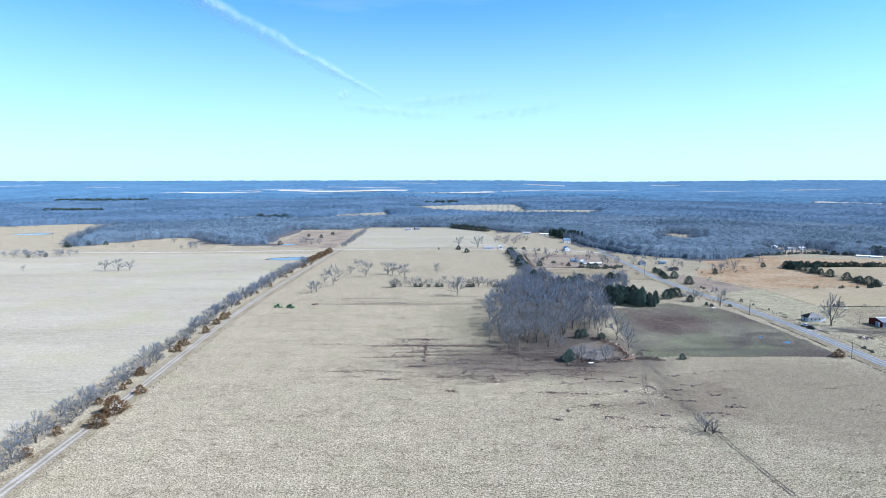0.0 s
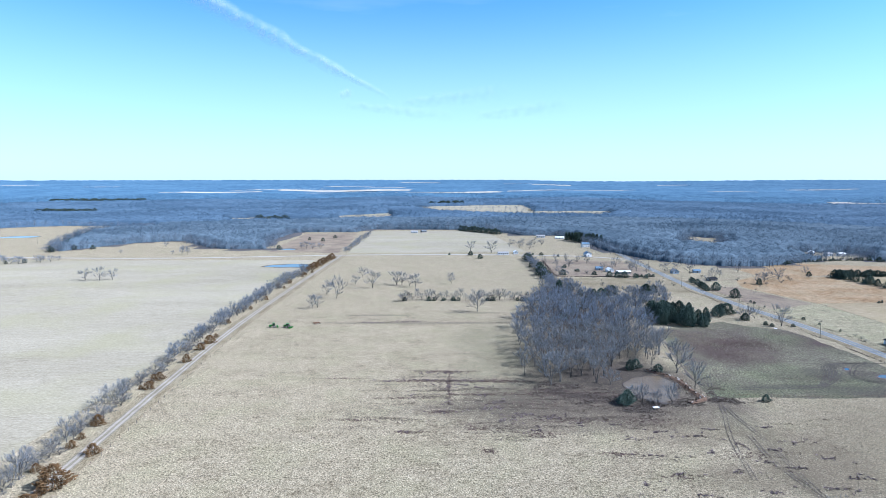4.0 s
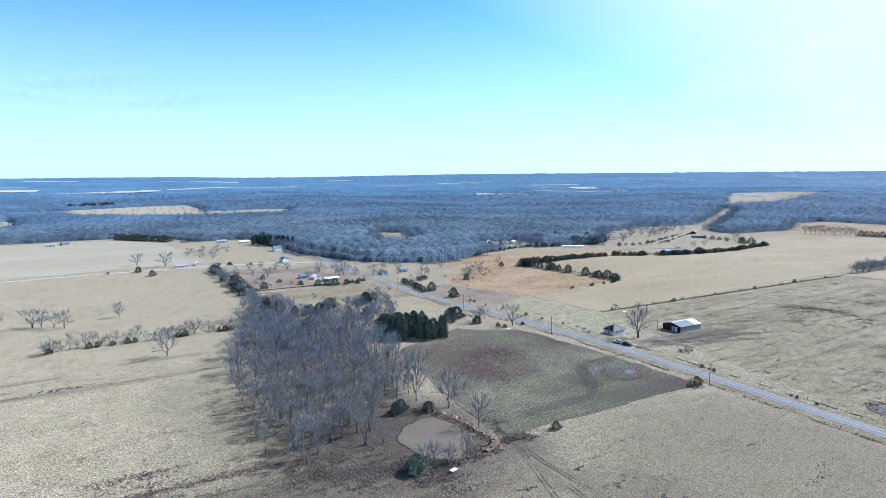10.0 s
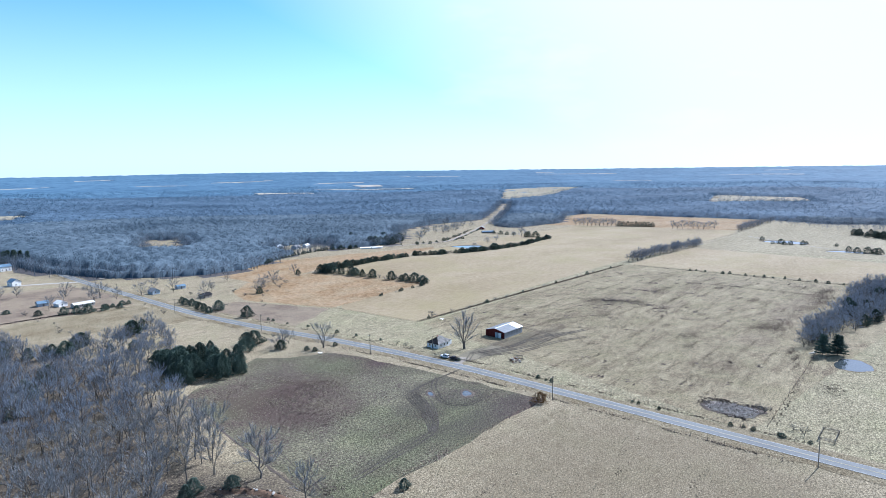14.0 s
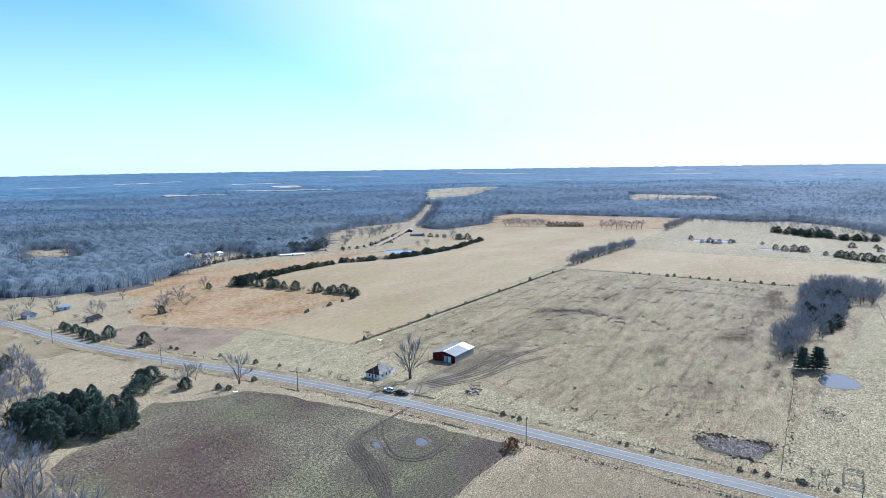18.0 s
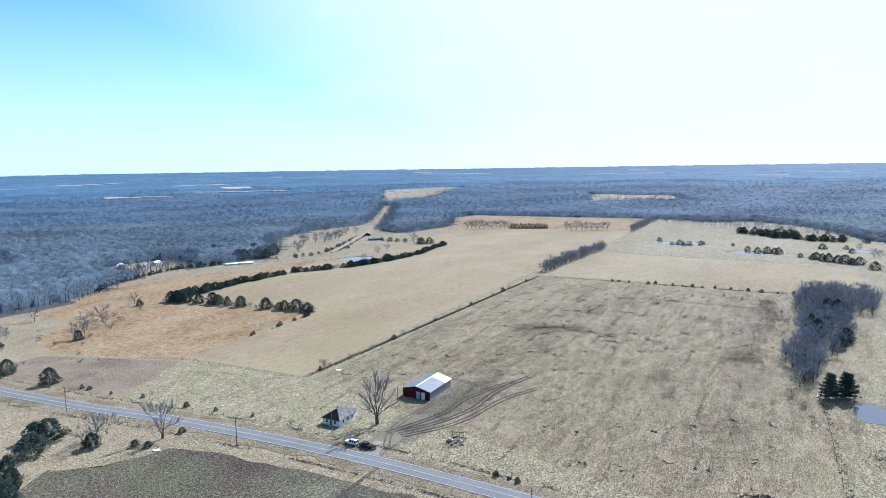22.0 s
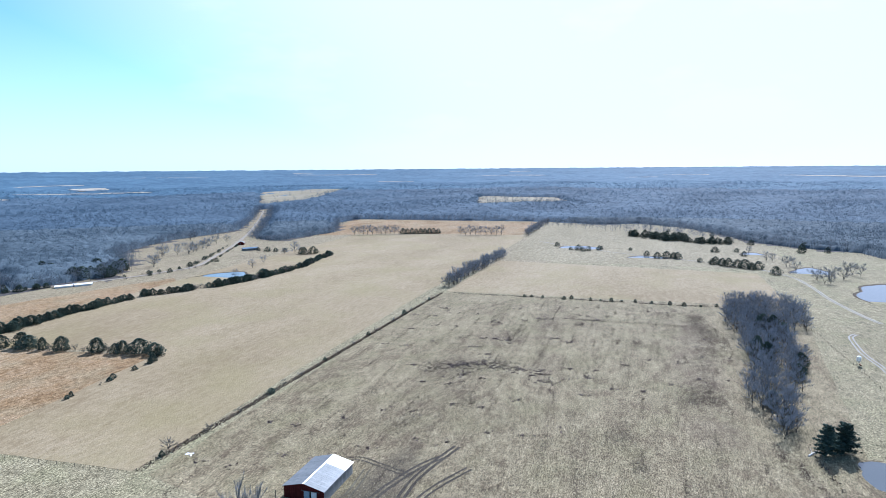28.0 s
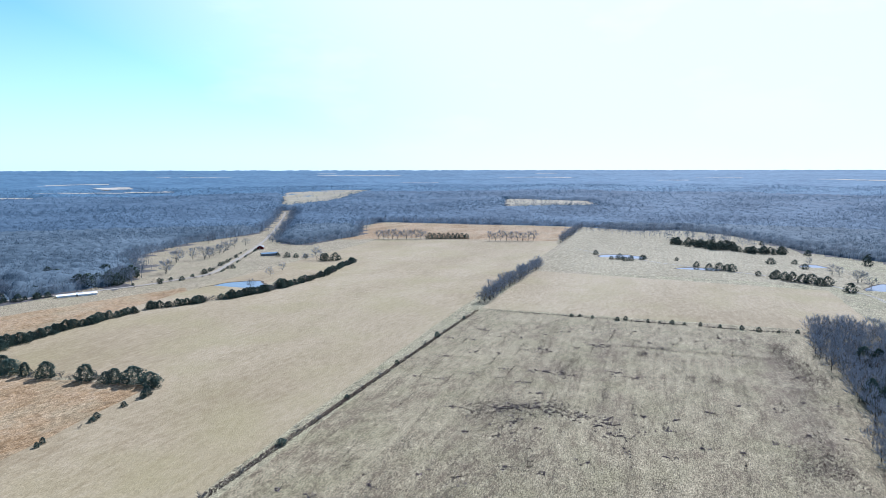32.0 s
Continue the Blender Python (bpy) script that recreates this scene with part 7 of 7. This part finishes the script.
weed_cloud([(-20, 348, 16, 0.9, 420), (12, 348, 9, 1.0, 300), (-13, 363, 8, 1.2, 260), (-13, 309, 4, 0.9, 160), (-10, 345, 0.8, 14, 220), (1, 292, 3, 1.6, 90), (4, 272, 2, 1.5, 70), (-25, 288, 4, 0.9, 110), (25, 286, 3, 1.6, 120), (50, 269, 4, 1.2, 130), (35, 332, 12, 3, 500), (59, 327, 12, 4, 600), (9, 349, 10, 2, 260), (20, 318, 12, 2, 240), (5, 330, 12, 1.2, 240), (70, 300, 9, 2, 240), (40, 300, 10, 1.5, 180), (95, 268, 6, 2, 140), (64, 252, 6, 1.6, 110), (80, 230, 5, 1.2, 80), (-30, 325, 10, 0.8, 150), (-48, 300, 5, 0.8, 80), (-62, 352, 8, 0.8, 90)], "dark red-brown dead weeds in streaks before the grove", M_REDWEED, 71, (0.09, 0.27))
weed_cloud([(x, y, 6.0, 0.5, 46) for x, y in [(250 + 7.3 * (i * 37 % 44), 262 + 4.1 * (i * 53 % 45)) for i in range(90)] if x < 575], "small dark weed streaks across the pasture", M_DEADWEED, 64)
weed_cloud([(x, y, 5.0, 0.6, 24) for x, y in [(-120 + 7.9 * (i * 29 % 41), 150 + 4.3 * (i * 47 % 61)) for i in range(80)] if x < 200 and not (20 < x < 125 and y > 335)], "small dark weed streaks across the grass", M_DEADWEED, 65)
weeds("dead_weeds", [(-60, 285), (20, 275), (80, 290), (66, 335), (30, 375), (-40, 365)], 6500, "dark dead weed clumps near the grove", M_DEADWEED, (0.15, 0.45), 4, 0.09, (0.3, 1.9), 0.02, 0.8)
weeds("dead_weeds", [(25, 330), (70, 300), (90, 312), (60, 340), (35, 352)], 4500, "dark weeds and leaf litter at the grove's edge", M_DEADWEED, (0.25, 0.6), 15, 0.1, (0.6, 1.3), 0.2, 0.9)
weeds("dead_weeds", [(60, 310), (120, 318), (116, 345), (104, 330)], 2500, "trampled weeds round the farm pond", M_DEADWEED, (0.2, 0.5), 17, 0.1, (1, 1), 0.2, 0.9)
weeds("dead_weeds", [(100, 330), (215, 328), (214, 455), (170, 458), (130, 430)], 3000, "dead stems in the dark field", M_DEADWEED, (0.12, 0.32), 5, 0.03, (1, 1), 0.3, 0.9)
weeds("grass_tufts", [(120, 395), (125, 445), (176, 466), (204, 446), (200, 400)], 5000, "pale dry grass tufts in the dark field", M_TUFT, (0.15, 0.4), 52, 0.06, (1, 1), 0.4, 0.9)
weeds("dead_reeds", [(249, 252), (258, 250), (261, 262), (257, 273), (249, 270), (246, 260)], 2400, "pale dead reeds in the marsh", M_REED, (0.3, 0.7), 6)
weed_cloud([(262, 254, 1.0, 2.5, 90), (261, 266, 1.2, 3.0, 90), (256, 272, 2.0, 1.0, 60), (247, 256, 0.8, 3, 50)], "dark brush round the marsh", M_DEADWEED, 66, (0.15, 0.5))
weeds("fence_weeds", [(284, 455.5), (583, 448), (583, 450.5), (284, 458.5)], 4200, "brushy grey-brown dead weeds along the fence", M_PURPLE, (0.3, 0.7), 7, 0.08, (1, 1), 0.6, 0.5)
weeds("fence_weeds", [(583, 449), (582, 271), (592, 211), (594, 211), (585, 271), (586, 449)], 600, "brushy dead weeds along the fence", M_DEADWEED, (0.3, 0.8), 8, 0.08, (1, 1), 0.3, 1.0)
for k, side in ((31, -9.5), (32, 10)):
    for (xa, ya), (xb, yb) in zip(ROAD[2:8], ROAD[3:9]):
        weeds("verge_weeds", [(xa + side - 0.8, ya), (xa + side + 0.8, ya), (xb + side + 0.8, yb), (xb + side - 0.8, yb)], 200, "brushy dead weeds along the highway fence", M_DEADWEED, (0.2, 0.5), k, 0.08, (1, 1), 0.3, 1.0)
weeds("grass_tufts", [(-130, 110), (200, 110), (215, 320), (60, 340), (-130, 330)], 20000, "pale dry grass tufts in the pasture", M_TUFT, (0.15, 0.38), 9)
weeds("grass_tufts", [(238, 250), (360, 250), (400, 400), (290, 450), (250, 380)], 9000, "dry grass tufts in the rough pasture", M_TUFT, (0.15, 0.38), 10)
weed_cloud([(100 + 4.5 * i, 668 - 0.2 * i, 2.5, 0.8, 30) for i in range(20)] + [(98 + 0.3 * i, 668 + 6 * i, 1.0, 3, 20) for i in range(20)], "dark brush along the yard fence", M_DEADWEED, 69, (0.2, 0.6))
weeds("streak_weeds", [(-130, 466), (60, 466), (60, 486), (-130, 488)], 1800, "dark dead grass streak across the field", M_DEADWEED, (0.12, 0.3), 11, 0.1, (0.3, 2), 0.15, 0.9)

# ---- rubble ----
def rubble():
    g = random.Random(21)
    root = thing("rubble_pile", pose(255, 363.5, 0, 0, 0, 20) @ Matrix.Scale(1.3, 4), "heap of old boards, stones and rusty fence remains", "rubble")
    for i in range(16):
        part("stone", box_bm(g.uniform(0.4, 1.1), g.uniform(0.4, 0.9), g.uniform(0.25, 0.6), (g.uniform(-3.5, 3.5), g.uniform(-2, 2), -0.05), 0.08), g.choice((M_STONE, M_WOOD, M_RUST)), root)
    for i in range(16):
        part("board", box_bm(g.uniform(1.2, 3.2), 0.2, 0.06, (g.uniform(-3.2, 3.2), g.uniform(-2, 2), g.uniform(0.15, 0.7)), turn=Matrix.Rotation(g.uniform(0, 3.1), 4, "Z") @ Matrix.Rotation(g.uniform(-0.35, 0.35), 4, "Y")), g.choice((M_WOOD, M_RUST, M_WOOD)), root)
    for i in range(4):
        part("rail_post", tube_bm([(3.6, -1.6 + i, -0.1), (3.7, -1.6 + i, 1.3)], [0.09, 0.08], 5), M_WOOD, root)
    part("rail", box_bm(0.08, 3.6, 0.14, (3.75, 0, 0.9)), M_WOOD, root)


rubble()
bush(251, 364, 2.4, wide=1.5)
bush(254, 361, 1.8, wide=1.5)
bush(253, 365, 1.6, wide=1.6)
bush(257, 361, 1.8, wide=1.4)
def scrap(x, y, label, seed):
    g = random.Random(seed)
    root = thing("scrap_sheet", pose(x, y, land(x, y), 0, 0, g.uniform(0, 90)), label, "scrap metal")
    for i in range(4):
        part("sheet", box_bm(g.uniform(1.0, 2.2), g.uniform(0.6, 1.2), 0.05, (g.uniform(-0.8, 0.8), g.uniform(-0.6, 0.6), 0.03 + 0.09 * i), turn=Matrix.Rotation(g.uniform(0, 3), 4, "Z") @ Matrix.Rotation(g.uniform(-0.12, 0.12), 4, "X")), M_NEWSTEEL, root)


scrap(299, 449, "crumpled bright metal sheets lying beside the fence", 2)
scrap(202.7, 452.6, "pale metal scrap lying beside the road", 3)


def fallen_tree(x, y, turn):
    root = thing("fallen_tree", pose(x, y, 0, 0, 0, turn), "bleached fallen tree lying beside the copse", "dead tree")
    part("trunk", tube_bm([(0, 0, 0.2), (3.0, 0.2, 0.35), (6.0, -0.1, 0.3)], [0.3, 0.24, 0.12], 7), M_DRIFT, root)
    for k, (a, b) in enumerate((((2.4, 0.2, 0.35), (4.6, 1.9, 1.0)), ((3.6, 0.1, 0.35), (5.4, -1.6, 0.8)), ((4.6, 0.0, 0.35), (6.6, 1.0, 1.2)), ((1.4, 0.1, 0.3), (2.6, -1.3, 0.9)))):
        part("branch", tube_bm([a, b], [0.12, 0.03], 5), M_DRIFT, root)


M_DRIFT = mat("bleached_wood", [(0.3, (0.38, 0.36, 0.33)), (0.7, (0.58, 0.56, 0.52))], (2, 0.3))
fallen_tree(356, 251, -40)


def corral(x, y, turn):
    root = thing("corral", pose(x, y, 0, 0, 0, turn), "small dark wooden cattle pen beside the verge", "cattle pen")
    for i in range(5):
        for j in range(2):
            part("post", box_bm(0.16, 0.16, 1.6, (i * 2.6, j * 5.0, -0.1), 0.02), M_WOOD, root)
    for j in range(2):
        for z in (0.5, 0.9, 1.3):
            part("rail", box_bm(10.4, 0.06, 0.14, (5.2, j * 5.0 + 0.11, z)), M_WOOD, root)
    for x0 in (0, 10.4):
        for z in (0.5, 0.9, 1.3):
            part("rail", box_bm(0.06, 5.0, 0.14, (x0 + 0.11, 2.5, z)), M_WOOD, root)


corral(243, 224.5, 0)
weed_cloud([(350 - 5.2 * i, 248 - 0.2 * i, 2.5, 0.8, 5) for i in range(20)], "dark brush along the fence through wet ground", M_DEADWEED, 67, (0.12, 0.4))
weed_cloud([(304, 234, 4, 3, 220)], "dark weed patch south of the wet fence", M_DEADWEED, 68)

# ---- contrail ----
def ice_trail(name, label, a, b, w0, w1, seed, thin_end=False, dense=1.0):
    """A ribbon of ice cloud, soft towards its edges and its ends."""
    n, m, verts, faces, soft = 90, 12, [], [], []
    along = (b - a).normalized()
    side = along.cross(Vector((0.1, 1, 0.2))).normalized()
    for i in range(n + 1):
        k = i / n
        p = a.lerp(b, k)
        w = (w0 + (w1 - w0) * k ** 0.7) * (1 + 0.3 * noise.noise((k * 14, 2, seed)))
        wob = 0.35 * w0 * noise.noise((k * 9, 7, seed)) + 0.18 * w * noise.noise((k * 30, 1, seed))
        for j in range(m + 1):
            q = 2 * j / m - 1
            verts.append(p + side * (q * w + wob) + Vector((0, -1, 0.1)) * (1 - q * q) * w * 0.3)
            fade = min(1.0, k * 9) * (min(1.0, (1 - k) * 3) if thin_end else 1.0)
            soft.append((1 - q * q) ** 1.6 * fade * dense)
    for i in range(n):
        for j in range(m):
            q = i * (m + 1) + j
            faces.append((q, q + 1, q + m + 2, q + m + 1))
    ob = mesh_ob(name, verts, faces, M_CONTRAIL, None, label, "cloud", "", "structure", True)
    ob.data.attributes.new("soft", "FLOAT", "POINT").data.foreach_set("value", soft)
    return ob


M_CONTRAIL = mat("ice_cloud", [(0.3, (0.9, 0.9, 0.9)), (0.7, (0.95, 0.95, 0.95))], (0.01, 0.002), rough=1.0, spec=0.0)
cn, cl = M_CONTRAIL.node_tree.nodes, M_CONTRAIL.node_tree.links
c_noise, c_ramp, c_tc = cn.new("ShaderNodeTexNoise"), cn.new("ShaderNodeMapRange"), cn.new("ShaderNodeTexCoord")
c_noise.inputs["Scale"].default_value, c_noise.inputs["Detail"].default_value = 0.02, 6
c_ramp.inputs["From Min"].default_value, c_ramp.inputs["From Max"].default_value = 0.2, 0.75
c_ramp.inputs["To Max"].default_value = 0.5
cl.new(c_tc.outputs["Object"], c_noise.inputs["Vector"])
cl.new(c_noise.outputs["Fac"], c_ramp.inputs["Value"])
c_soft, c_mul = cn.new("ShaderNodeAttribute"), cn.new("ShaderNodeMath")
c_soft.attribute_name, c_mul.operation = "soft", "MULTIPLY"
cl.new(c_ramp.outputs["Result"], c_mul.inputs[0])
cl.new(c_soft.outputs["Fac"], c_mul.inputs[1])
cl.new(c_mul.outputs[0], cn["Principled BSDF"].inputs["Alpha"])
TIP, TAIL = Vector((-374, 4451, 640)), Vector((-1584, 4054, 1240))
ice_trail("contrail", "long white spreading contrail in the blue sky", TIP, TAIL + (TAIL - TIP) * 0.9, 14, 120, 5)
ice_trail("cirrus_wisp", "faint white wisp beside the contrail's end", Vector((-330, 4451, 610)), Vector((470, 4440, 700)), 34, 70, 8, True, 0.4)
ice_trail("cirrus_wisp", "faint white wisp below the contrail", Vector((-700, 4400, 600)), Vector((60, 4440, 520)), 30, 44, 12, True, 0.4)
ice_trail("cirrus_wisp", "faint white wisp high over the fields", Vector((200, 4440, 520)), Vector((860, 4380, 600)), 30, 60, 15, True, 0.4)
ice_trail("ice_puff", "small white puff of cloud beside the contrail", Vector((-730, 4400, 655)), Vector((-640, 4400, 690)), 34, 40, 21, True)
